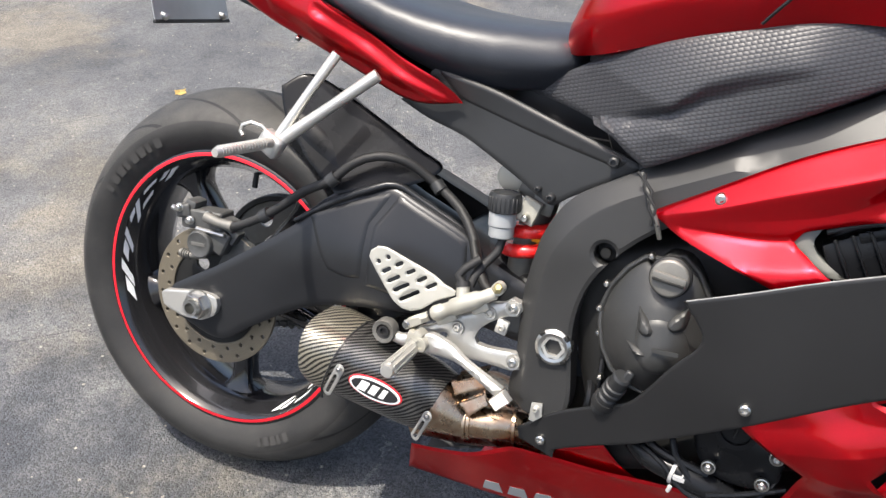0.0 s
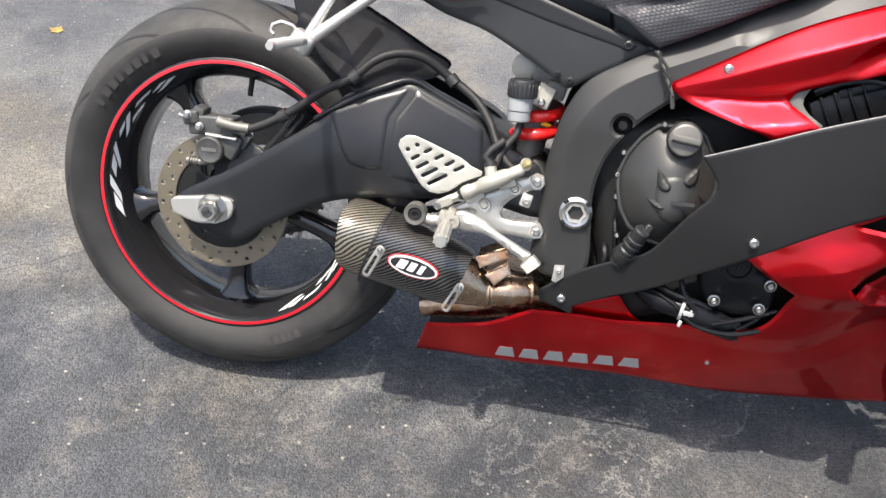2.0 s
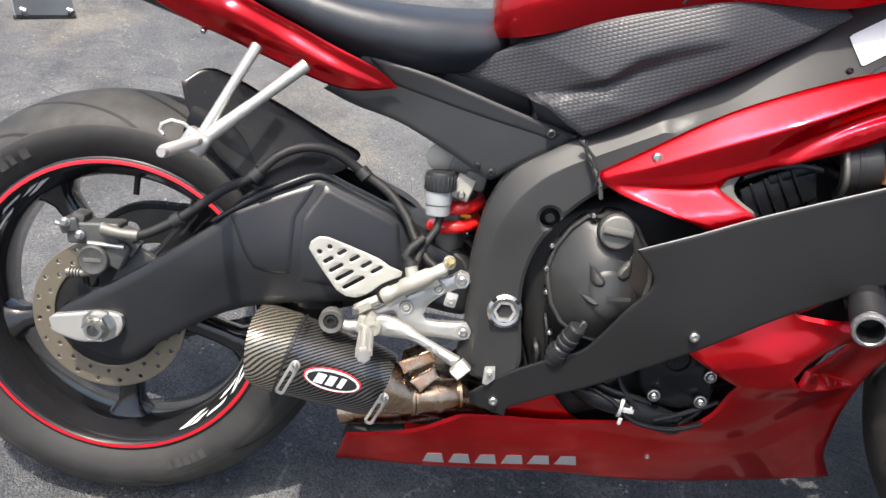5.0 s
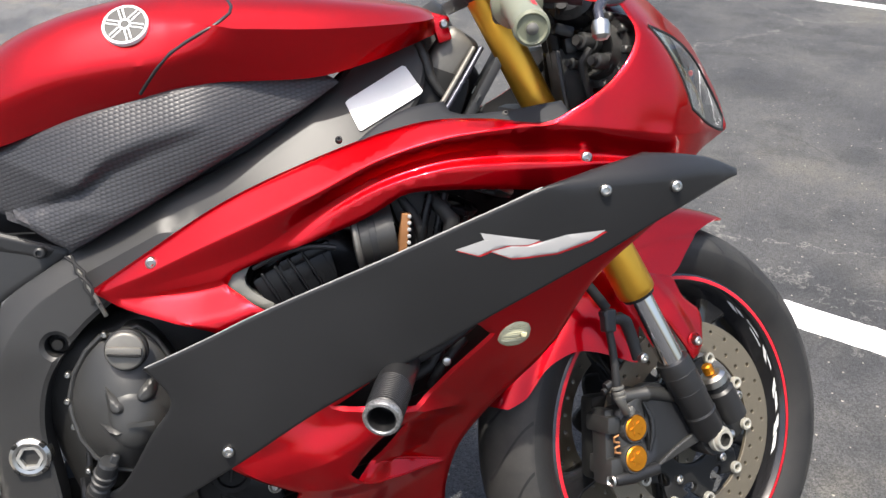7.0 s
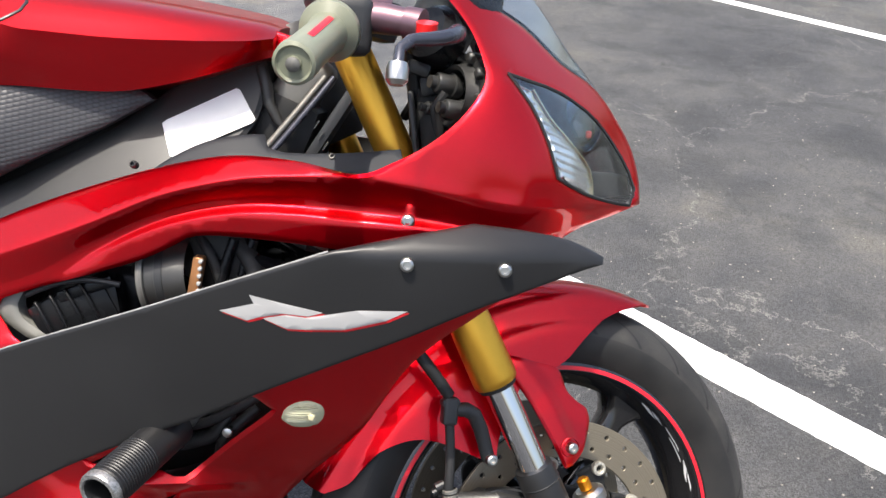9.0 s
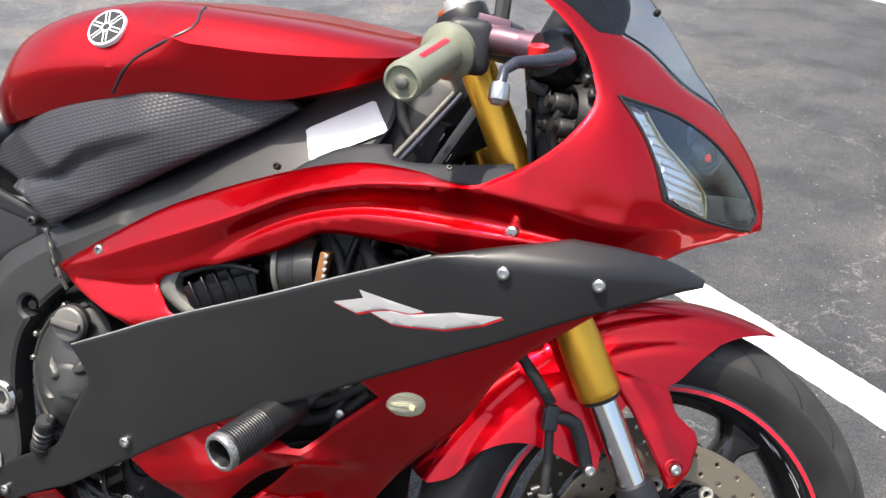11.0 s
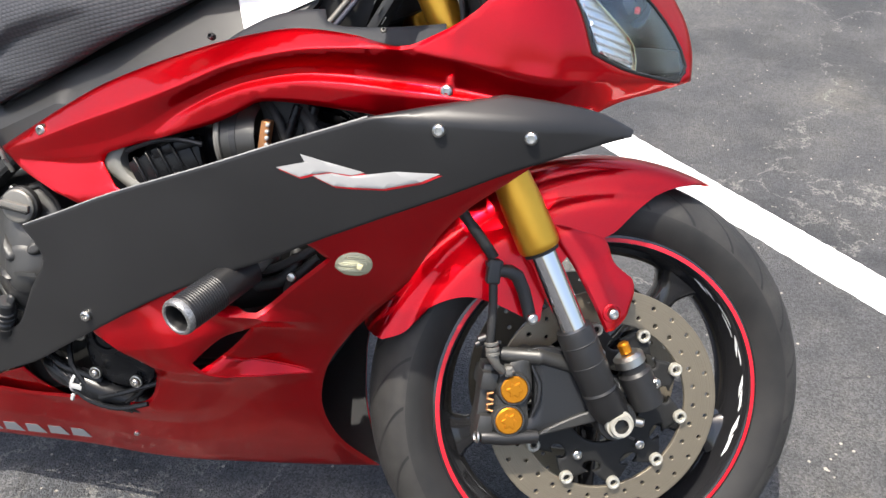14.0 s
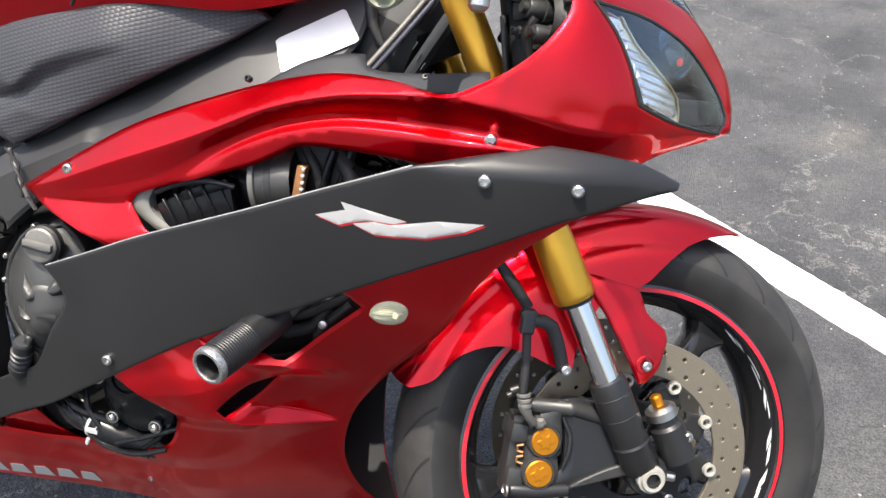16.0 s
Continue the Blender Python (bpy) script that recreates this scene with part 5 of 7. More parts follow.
for k in range(22):
    b = math.tau * k / 22
    part("cap_rib", block((.0024, .0030, .0190), (.0204 * math.cos(b), .0204 * math.sin(b), -.0015), (0, 0, math.degrees(b)), .0007, 1), PLASTIC, cap, "", 40, frame_of((.4510, -.112, .5605), (-.05, 0, 1)))
part("reservoir_hose", tube([(.455, -.112, .514), (.452, -.118, .495), (.440, -.128, .478), (.432, -.14, .462), (.43, -.145, .45)], .0056, 12), RUBBERM, rsv, "black feed hose")
part("stay_plate", solid([(.018, -.004), (.019, -.002), (.019, .002), (.015, .004)], 28), ALLOYC, rsv, "round alloy stay", 35, frame_of((.447, -.085, .588), OUT))
part("reservoir_bracket", block((.026, .005, .034), (.482, -.106, .553), (0, 18, 0), .002, 1), ALLOYC, rsv)
screw(M5, (.480, -.112, .5445), OUT, rsv, STEEL)


def arm(p0, r0, p1, r1, y, thick, holes=()):
    """A flat link with round ends."""
    a, b = Vector(p0), Vector(p1)
    d = (b - a).normalized()
    nrm = Vector((-d.y, d.x))
    base = math.atan2(nrm.y, nrm.x)
    out = [(a.x + r0 * math.cos(base + math.pi * k / 10), a.y + r0 * math.sin(base + math.pi * k / 10)) for k in range(11)]
    out += [(b.x + r1 * math.cos(base + math.pi + math.pi * k / 10), b.y + r1 * math.sin(base + math.pi + math.pi * k / 10)) for k in range(11)]
    return panel(out, flat(y), thick, .02, .0015, holes)


br_out = spline([(.384, .386), (.405, .398), (.421, .410), (.437, .417), (.452, .430), (.463, .436), (.478, .440), (.490, .449), (.501, .446), (.5045, .436), (.499, .427), (.487, .425), (.474, .418), (.462, .409), (.450, .396), (.446, .384), (.450, .377), (.468, .375), (.492, .377), (.505, .378), (.5135, .368), (.511, .357), (.499, .353), (.470, .354), (.440, .354), (.412, .357), (.384, .357), (.366, .356), (.360, .366), (.366, .378)])
brk = part("footrest_bracket", panel(br_out, lambda q: -.152 - .003 * np.clip((.44 - q[:, 0]) / .05, 0, 1), .013, .006, .0022, [ring(.006, 16, (.402, .377), 1.4, .8, 25)]), ALLOY, bike, "silver alloy footrest bracket", 40)
part("bracket_tab", block((.016, .008, .020), (.481, -.149, .409), (0, 12, 0), .003, 2), ALLOYP, brk)
part("frame_tab", panel(spline([(.536, .322, 1), (.550, .324, 1), (.5515, .306, 1), (.541, .296, 1), (.535, .298, 1)]), flat(-.159), .003, .01, .001), ALLOY, brk, "small alloy tab")
screw(M4, (.543, -.160, .3155), OUT, brk, ALLOYP)
for p, rr in (((.493, -.153, .438), .0105), ((.502, -.153, .366), .0105), ((.463, -.153, .424), .0095), ((.423, -.155, .394), .0095)):
    part("boss", lathe([(rr * .62, -.002), (rr * .64, .0015), (rr * .9, .0018), (rr, -.001)], 28), ALLOY, brk, "", 35, frame_of(p, OUT))
for p in ((.493, -.153, .438), (.502, -.153, .366)):
    screw(M6, p, OUT, brk, STEEL)
for p in ((.463, -.152, .424), (.423, -.154, .394), (.481, -.152, .409)):
    screw(M5, p, OUT, brk, ALLOYP)
gh = [ring(.0034, 14, (.316, .466)), ring(.0034, 14, (.303, .458))]
for cx, cz, ln_ in ((.332, .460, .0140), (.349, .453, .0155), (.365, .446, .0170), (.379, .440, .0180), (.315, .448, .0155), (.326, .438, .0215), (.3375, .4285, .0275), (.350, .4195, .0335)):
    gh.append(slot(ln_, .0056, (cx, cz), 34))
hg = spline([(.289, .462), (.291, .471), (.300, .478), (.311, .479), (.34, .470), (.382, .455), (.396, .446), (.413, .440), (.412, .434), (.388, .421), (.368, .404), (.354, .399), (.341, .400), (.329, .407), (.308, .434)])
hgd = part("heel_guard", panel(hg, sheet_of([(.29, .47, -.158), (.41, .44, -.150), (.35, .40, -.153)]), .003, .007, .0008, gh), GUARD, bike, "pale alloy heel guard with slots", 30)
mx0, mx1 = Vector((.392, -.163, .408)), Vector((.470, -.163, .456))
md = (mx1 - mx0).normalized()
mm = frame_of(tuple(mx0), tuple(md))
mc = part("rear_master_cylinder", solid([(.0080, -.002), (.0105, .002), (.0105, .012), (.0090, .014), (.0090, .026), (.0112, .029), (.0118, .050), (.0108, .066), (.0085, .073), (.0085, .090), (.006, .093)], 28), ALLOYC, bike, "grey cast rear brake master cylinder", 40, mm)
part("cylinder_port", tube([(.428, -.161, .436), (.425, -.157, .449), (.4235, -.155, .4535)], [.0085, .0085, .0095], 18, False), ALLOYC, mc)
part("port_cap", tube([(.4245, -.156, .451), (.4225, -.154, .4575)], [.0098, .0092], 18, False), RUBBERM, mc, "black rubber elbow")
part("elbow_hose", tube([(.4225, -.154, .456), (.415, -.152, .463), (.421, -.148, .473), (.437, -.138, .487)], .0056, 12), RUBBERM, mc)
part("cylinder_flange", join(block((.030, .010, .010), (.409, -.158, .404), (0, -32, 0), .003, 2), block((.026, .010, .012), (.452, -.158, .430), (0, -32, 0), .004, 2)), ALLOYC, mc)
part("boot", solid([(.0068, -.006), (.0082, -.004), (.0082, .002), (.0068, .003)], 20), RUBBERM, mc, "black rubber boot", 40, mm)
part("push_rod", tube([(.372, -.163, .3955), (.393, -.163, .409)], .0042, 10, False), STEEL, mc)
part("rod_nut", solid([(.0068, -.005), (.0068, .005)], 6), ALLOYC, mc, "", 20, frame_of((.381, -.163, .401), tuple(md)))
part("clevis", join(block((.026, .004, .0125), (.366, -.167, .391), (0, -32, 0), .0015, 1), block((.026, .004, .0125), (.366, -.157, .391), (0, -32, 0), .0015, 1)), ALLOYC, mc)
part("clevis_pin", solid([(.0055, -.014), (.0055, .001), (.0045, .0025)], 16), STEEL, mc, "", 30, frame_of((.357, -.169, .3855), OUT))
part("banjo_end", join(solid([(.0082, -.006), (.0082, .006)], 18)), ALLOYC, mc, "", 35, frame_of((.474, -.163, .4635), OUT))
part("banjo_screw", solid([(.0062, .0), (.0062, .008), (.004, .010)], 6), BRASS, mc, "brassy banjo bolt", 20, frame_of((.474, -.169, .4635), (.3, -.7, .6)))
peg = part("footpeg", tube([(.371, -.160, .364), (.3725, -.180, .364), (.376, -.188, .363), (.381, -.267, .366), (.382, -.273, .366)], [.0105, .0085, .0088, .0090, .0075], 18, False), ALLOY, bike, "ribbed silver rider footpeg", 40)
for k in range(9):
    a = math.tau * k / 9
    d_ = Vector((math.cos(a), 0, math.sin(a))) * .0094
    part("peg_rib", tube([Vector((.3755, -.190, .363)) + d_ * .9, Vector((.381, -.266, .366)) + d_], .0017, 6, False), ALLOY, peg)
part("peg_hinge", join(block((.022, .016, .024), (.371, -.166, .368), (0, 10, 0), .004, 2), block((.012, .020, .016), (.378, -.172, .378), (0, 30, 0), .003, 2)), ALLOYC, peg)
pd_out = spline([(.374, .368), (.379, .378), (.392, .3835), (.408, .3815), (.4285, .3735), (.4455, .3625), (.4864, .3440), (.5005, .3380, 1), (.4925, .3255, 1), (.4632, .3420), (.4425, .3525), (.4304, .3560), (.4105, .3565), (.392, .3565), (.379, .3595)])
pd_mid = spline([(.40, .369), (.43, .3645), (.448, .3555), (.497, .331)], False)


def pedal_face(q):
    """A broad arm with a raised middle line."""
    return -.177 - .006 * np.clip((q[:, 0] - .40) / .1, 0, 1) + np.minimum(.0030, .35 * edge_gap(pd_mid, q, False)[0])


pedal = part("brake_pedal", panel(pd_out, pedal_face, .011, .005, .0018), ALLOY, bike, "silver brake pedal with a knurled tip", 30)
pt_ = Matrix.Translation((.5025, -.186, .3268)) @ Matrix.Rotation(radians(-46.5), 4, 'Y')
knurl = [block((.024, .014, .0165), (0, 0, 0), (0, 0, 0), .0015, 2)]
for i in range(7):
    for k in range(5):
        knurl.append(solid([(.0019, 0), (.0005, .0012)], 4))
        knurl[-1].transform(frame_of((-.0096 + .0032 * i, -.0070, -.0062 + .0031 * k), OUT))
tip = part("pedal_tip", join(*knurl), ALLOY, pedal, "knurled pedal tip", 30, pt_)
part("pedal_pivot", lathe([(0, .003), (.005, .003), (.0055, .005), (.0095, .005), (.0105, .002), (.0105, -.012)], 24), ALLOYC, pedal, "", 35, frame_of((.3835, -.178, .3685), OUT))
eye = part("link_eye", lathe([(.0105, -.008), (.0155, -.009), (.0165, -.007), (.0165, .007), (.0155, .009), (.0105, .008)], 32, True), CASTGREY, bike, "alloy eye with a rubber bush", 40, frame_of((.326, -.163, .368), OUT))
part("bush", lathe([(0, .004), (.0045, .004), (.0048, .0075), (.0075, .0075), (.0078, .006), (.0108, .0075), (.011, -.008)], 24), RUBBERM, eye, "black rubber bush", 30, frame_of((.326, -.163, .368), OUT))
part("link_rod", tube([(.337, -.160, .362), (.350, -.160, .360), (.366, -.158, .364)], [.0075, .0085, .0095], 14), ALLOY, eye)


# exhaust
def canister(k0, k1, grow=1.0):
    bm = bmesh.new()
    uv = bm.loops.layers.uv.new("uv")
    rows, n = [], 56
    for k in range(k0, k1 + 1):
        f = k / 60
        cx, cz = .222 + .180 * f, .3185 - .052 * f
        slant = .30 * min(1, .1 + f / .3)
        cy = -.150 + .024 * f
        end = 1 - .10 * max(0, 1 - f / .12)**2 - .10 * max(0, (f - .8) / .2)**2
        end *= grow
        top, bot = (.053 - .006 * f) * end, (.052 - .004 * f) * end
        wd = (.064 - .020 * f) * end
        row = []
        for j in range(n):
            a = math.tau * j / n
            c, s = math.cos(a), math.sin(a)
            u = wd * math.copysign(abs(c)**.72, c) * (1 + .12 * s)
            v = (top if s > 0 else bot) * math.copysign(abs(s)**.78, s)
            row.append((bm.verts.new((cx + v * slant, cy + u, cz + v * .955)), a * .06, f * .20))
        rows.append(row)
    for A, B in zip(rows, rows[1:]):
        for j in range(n):
            q = [A[j], A[(j + 1) % n], B[(j + 1) % n], B[j]]
            fc = bm.faces.new([x[0] for x in q])
            for lp, x in zip(fc.loops, q):
                u = x[1] if not (j == n - 1 and x[1] == 0) else math.tau * .06
                lp[uv].uv = (u / .0040, x[2] / .0040)
    bm.faces.new([x[0] for x in rows[0]][::-1])
    bm.faces.new([x[0] for x in rows[-1]])
    return bm


can = part("exhaust_canister", canister(15, 60), CARBON, bike, "carbon fibre exhaust canister", 45)
part("end_cap", canister(0, 15, 1.018), CARBONCAP, can, "paler carbon end cap of the canister", 45)
part("end_cap_seam", tube([(.292, -.150, .3665), (.290, -.190, .362), (.284, -.2135, .345), (.274, -.2165, .318), (.265, -.2155, .290), (.258, -.200, .264)], .0016, 6), BLACKV, can, "dark seam of the end cap")
strap_out = slot(.058, .013, (0, 0), 90, 8)
strap_win = slot(.036, .0050, (0, -.006), 90, 6)
for sx, sy, sz, ty in ((.281, -.2185, .302, -4), (.396, -.1790, .252, -10)):
    m_ = Matrix.Translation((sx, sy, sz)) @ Matrix.Rotation(radians(ty), 4, 'Z') @ Matrix.Rotation(radians(26), 4, 'Y')
    part("canister_strap", panel(strap_out, lambda q: 6.0 * np.minimum(0, q[:, 1] - .005)**2, .0016, .006, .0004, [strap_win]), ALLOY, can, "riveted alloy strap", 40, m_)
    screw(M4, tuple(m_ @ Vector((0, -.0005, .0225))), OUT, can, STEEL, "strap_rivet")
ob_ = part("canister_badge", panel(ring(.0385, 40, (0, 0), 1, .41), flat(0), .002, .03, .0005), STRIPE, can, "oval red, white and black badge", m=Matrix.Translation((.338, -0.205, .300)) @ Matrix.Rotation(radians(7), 4, 'Z') @ Matrix.Rotation(radians(12), 4, 'Y'))
part("badge_ring", panel(ring(.0365, 40, (0, 0), 1, .39), flat(0), .001, .03, .0003), WHITE, ob_, "white oval", m=Matrix.Translation((.338, -0.206, .300)) @ Matrix.Rotation(radians(7), 4, 'Z') @ Matrix.Rotation(radians(12), 4, 'Y'))
part("badge_field", panel(ring(.0335, 40, (0, 0), 1, .34), flat(0), .001, .03, .0003), BLACKV, ob_, "black oval", m=Matrix.Translation((.338, -0.2067, .300)) @ Matrix.Rotation(radians(7), 4, 'Z') @ Matrix.Rotation(radians(12), 4, 'Y'))
for x0, wdt in ((-.016, .012), (-.001, .010), (.013, .007)):
    part("badge_mark", panel([(x0 - wdt / 2 - .002, -.007), (x0 + wdt / 2 - .002, -.007), (x0 + wdt / 2 + .002, .007), (x0 - wdt / 2 + .002, .007)], flat(0), .0008, .03, .0002), WHITE, ob_, "plain white stroke", m=Matrix.Translation((.338, -0.2073, .300)) @ Matrix.Rotation(radians(7), 4, 'Z') @ Matrix.Rotation(radians(12), 4, 'Y'))
pipe = part("exhaust_pipe", tube([(.398, -.128, .266), (.412, -.127, .262), (.432, -.126, .254), (.446, -.124, .252), (.448, -.124, .252), (.480, -.118, .256), (.52, -.10, .252), (.60, -.06, .22), (.70, -.03, .20)], [.041, .0375, .0275, .0235, .0225, .0225, .0225, .024, .024], 28), PIPE, bike, "heat-tinted exhaust mid pipe", 50)
for x_, r_ in ((.441, .0262), (.447, .0250), (.478, .0245), (.506, .0245)):
    part("pipe_band", lathe([(r_ - .003, -.0028), (r_, -.002), (r_, .002), (r_ - .003, .0028)], 32), PIPE, pipe, "", 40, frame_of((x_, -.1245 + max(0, x_ - .447) * .25, .252 + (x_ - .447) * .08), (1, .2, .08)))
for q_, yy in (([(.419, .309, 1), (.461, .330, 1), (.470, .315, 1), (.428, .294, 1)], -.142), ([(.437, .286, 1), (.467, .311, 1), (.475, .294, 1), (.453, .273, 1)], -.150)):
    part("heat_shield", panel(spline(q_, True, .006), lambda q, yy=yy: yy + .35 * (q[:, 1] - q_[0][1]), .0025, .006, .0012), PIPE, pipe, "bent heat-tinted shield")
part("heat_shield_side", block((.045, .030, .003), (.443, -.125, .322), (8, -27, 0), .001, 1), PIPE, pipe)
part("heat_shield_side", block((.034, .034, .003), (.452, -.132, .3005), (8, -36, 0), .001, 1), PIPE, pipe)
part("pipe_collector", block((.16, .10, .07), (.50, -.055, .240), (0, 8, 0), .02, 3), PIPE, pipe, "heat-tinted collector box", 50)
part("under_pipe", tube([(.335, -.045, .178), (.37, -.05, .190), (.42, -.06, .205), (.47, -.06, .22)], [.018, .022, .026, .028], 22), PIPE, pipe, "tinted pipe under the canister", 50)


# ------------------------------------------------------------ fairings
def folded(f, line, slope, soft=.0015):
    """Bends a sheet along a line: what lies on its left tilts inwards."""
    pl = spline(line, False, .01)

    def g(q):
        d, s = edge_gap(pl, q, False)
        u = d * s
        return f(q) + slope * .5 * (u + np.sqrt(u * u + soft * soft))
    return g


pa_out = spline([(.699, .520, 1), (.772, .554), (.834, .583), (.955, .632), (1.036, .666), (1.089, .687), (1.138, .706, 1), (1.183, .717), (1.225, .726), (1.262, .7335, 1), (1.308, .7295), (1.355, .721), (1.392, .706, 1), (1.391, .699, 1), (1.361, .690), (1.280, .660), (1.211, .627), (1.147, .597), (1.078, .563),
                 (1.022, .533), (.960, .503), (.897, .470), (.855, .4445), (.788, .399), (.739, .365), (.675, .320), (.620, .290), (.572, .262, 1), (.571, .248, 1), (.522, .260, 1), (.519, .276, 1), (.567, .318), (.630, .356), (.655, .37), (.672, .392), (.700, .440),
                 (.722, .470), (.725, .488), (.711, .508)])
PANEL_CTRL = [(.784, .421, -.230), (1.205, .698, -.266), (1.294, .696, -.245), (1.392, .702, -.198), (1.039, .643, -.272), (.555, .271, -.150), (.698, .515, -.222), (1.08, .545, -.255), (.9, .6, -.257), (.63, .35, -.178)]
pa_f = folded(sheet_of(PANEL_CTRL), [(1.100, .700), (1.138, .7055), (1.203, .709), (1.27, .711), (1.33, .7105), (1.392, .703)], 1.2)
side_panel = part("side_panel", panel(pa_out, pa_f, .004, .010, .0012), MATTE, bike, "large matte black side fairing panel", 50)
part("side_panel_far", panel(pa_out, pa_f, .004, .03, .0012, mirror=True), MATTE, side_panel, "", 50)


# the sunlit glint of the top edge, put on as a paler strip
EDGEGLINT = worn("panel_edge_highlight", (.20, .20, .195), .5, vary=.3, blotch=60, relief=0)
top_edge = spline([(.702, .521), (.772, .5535), (.834, .5825), (.955, .6315), (1.036, .6655), (1.089, .6865), (1.134, .7045)], False, .02)
part("panel_edge", tube([(x, float(pa_f(np.array([[x, z]]))[0]) + .0022, z + .0004) for x, z in top_edge], .0013, 6, False), EDGEGLINT, side_panel, "pale strip painted as the highlight on the panel's top edge")


def on_panel(x, z, f, lift=.001):
    return (x, float(f(np.array([[x, z]]))[0]) - lift, z)


for x, z in ((.784, .421), (1.205, .698), (1.294, .696)):
    screw(M6, on_panel(x, z, pa_f, .001), OUT, side_panel, STEEL)
screw(M6, on_panel(.553, .271, pa_f, .001), OUT, side_panel, STEEL)
# mark: two plain swept shapes, pale grey over red
SWEEPS = ([(1.0389, .6428), (1.0700, .6520), (1.0657, .6600), (1.0885, .6555), (1.1320, .6475), (1.1190, .6430), (1.0960, .6440), (1.0760, .6395), (1.0635, .6350)],
          [(1.0780, .6385), (1.0985, .6432), (1.1170, .6418), (1.1630, .6515), (1.2080, .6530), (1.1890, .6425), (1.1520, .6318), (1.1210, .6300), (1.1000, .6295), (1.0910, .6330)])
for mat, dx, dz, lift, lab in ((REDVINYL, .0022, -.0018, .0004, "red edge of the printed mark"), (PRINT, 0, 0, .0007, "pale grey printed sweep")):
    for q in SWEEPS:
        part("printed_mark", panel([(x + dx, z + dz) for x, z in q], lambda p, li=lift: pa_f(p) - li, .0008, .006, .0002), mat, side_panel, lab)

XS = (.64, .70, .772, .836, .899, .963, 1.03, 1.09, 1.15, 1.20, 1.26, 1.31, 1.36, 1.41, 1.455)
RIDGE_Z = (.595, .617, .649, .676, .704, .735, .755, .764, .768, .763, .756, .750, .748, .745, .742)
RIDGE_Y = (-.172, -.192, -.204, -.211, -.216, -.219, -.221, -.223, -.225, -.226, -.220, -.205, -.163, -.095, -.040)
LIP_Z = (.588, .592, .598, .618, .668, .703, .722, .7265, .7255, .7245, .720, .712, .712, .722, .735)
TOP_Z = (.600, .637, .682, .713, .739, .761, .777, .774, .772, .77, .77, .77, .77, .77, .77)
FAIR_RAILS = [list(zip(XS, z, y)) for z, y in (
    (TOP_Z, (-.168, -.177, -.180, -.181, -.183, -.186, -.193, -.206, -.222, -.226, -.220, -.205, -.163, -.095, -.040)),
    (RIDGE_Z, RIDGE_Y),
    ([b + (a - b) * .45 for a, b in zip(RIDGE_Z, LIP_Z)], (-.1725, -.188, -.196, -.200, -.204, -.2065, -.208, -.210, -.212, -.213, -.210, -.196, -.153, -.087, -.036)),
    ([b + (a - b) * .16 for a, b in zip(RIDGE_Z, LIP_Z)], (-.173, -.187, -.195, -.199, -.201, -.203, -.2045, -.206, -.208, -.2095, -.206, -.191, -.148, -.083, -.034)),
    (LIP_Z, (-.173, -.184, -.191, -.198, -.206, -.212, -.216, -.218, -.220, -.221, -.213, -.193, -.147, -.082, -.033)),
    ([b - .030 for b in LIP_Z], (-.178, -.206, -.219, -.221, -.206, -.208, -.211, -.213, -.215, -.216, -.206, -.185, -.140, -.076, -.030)))]
fa_f = railed(FAIR_RAILS, .0010)
CREASES = ([(x, z) for x, z in zip(XS, RIDGE_Z) if x < 1.40], [(x, z) for x, z in zip(XS, LIP_Z) if x < 1.34], *([(x, b + (a - b) * k) for x, a, b in zip(XS, RIDGE_Z, LIP_Z) if x < 1.36] for k in (.45, .16)))
NOSE = [(1.15, .769, -.218), (1.21, .80, -.221), (1.262, .862, -.203), (1.20, .95, -.170), (1.30, .76, -.210), (1.341, .776, -.185), (1.381, .756, -.135), (1.45, .748, -.045), (1.428, .787, -.052), (1.387, .834, -.082), (1.342, .860, -.125), (1.283, .872, -.190), (1.301, .921, -.09), (1.268, .937, -.12), (1.389, .864, -.045), (1.43, .82, -.02)]
no_s = sheet_of(NOSE, 6e-4)


def no_f(q):
    """The nose above its ridge, the hollow flank and its lip below it."""
    rz = np.interp(q[:, 0], XS, RIDGE_Z)
    off = np.interp(q[:, 0], XS, RIDGE_Y) - no_s(np.c_[q[:, 0], rz])
    fade = np.exp(-np.maximum(0, q[:, 1] - rz) / .05)
    w = np.clip((q[:, 0] - 1.09) / .07, 0, 1)
    w = w * w * (3 - 2 * w) * np.clip((q[:, 1] - rz) / .012, 0, 1)
    return fa_f(q) * (1 - w) + (no_s(q) + off * fade) * w


hl_out = spline([(1.283, .873, 1), (1.308, .845), (1.328, .811), (1.341, .777, 1), (1.381, .757), (1.437, .742), (1.445, .752), (1.428, .787), (1.387, .832), (1.342, .858), (1.309, .867)])
fa_out = spline([(.641, .599, 1), (.696, .634), (.773, .682), (.836, .713), (.919, .746), (.982, .766), (1.033, .776), (1.095, .7755), (1.150, .770), (1.182, .783), (1.213, .802), (1.242, .829), (1.262, .862), (1.258, .885), (1.240, .918), (1.205, .952), (1.150, .985, 1), (1.165, .990, 1), (1.24, .955), (1.268, .937, 1), (1.301, .921), (1.342, .889), (1.389, .864), (1.432, .815), (1.449, .775), (1.452, .742, 1), (1.415, .731), (1.372, .722), (1.30, .69), (1.215, .69, 1), (1.145, .695), (1.053, .699), (.998, .697), (.973, .684), (.936, .665), (.848, .633), (.800, .614), (.793, .602),
                 (.808, .592), (.840, .573, 1), (.80, .548, 1), (.76, .560), (.727, .568), (.675, .581)])
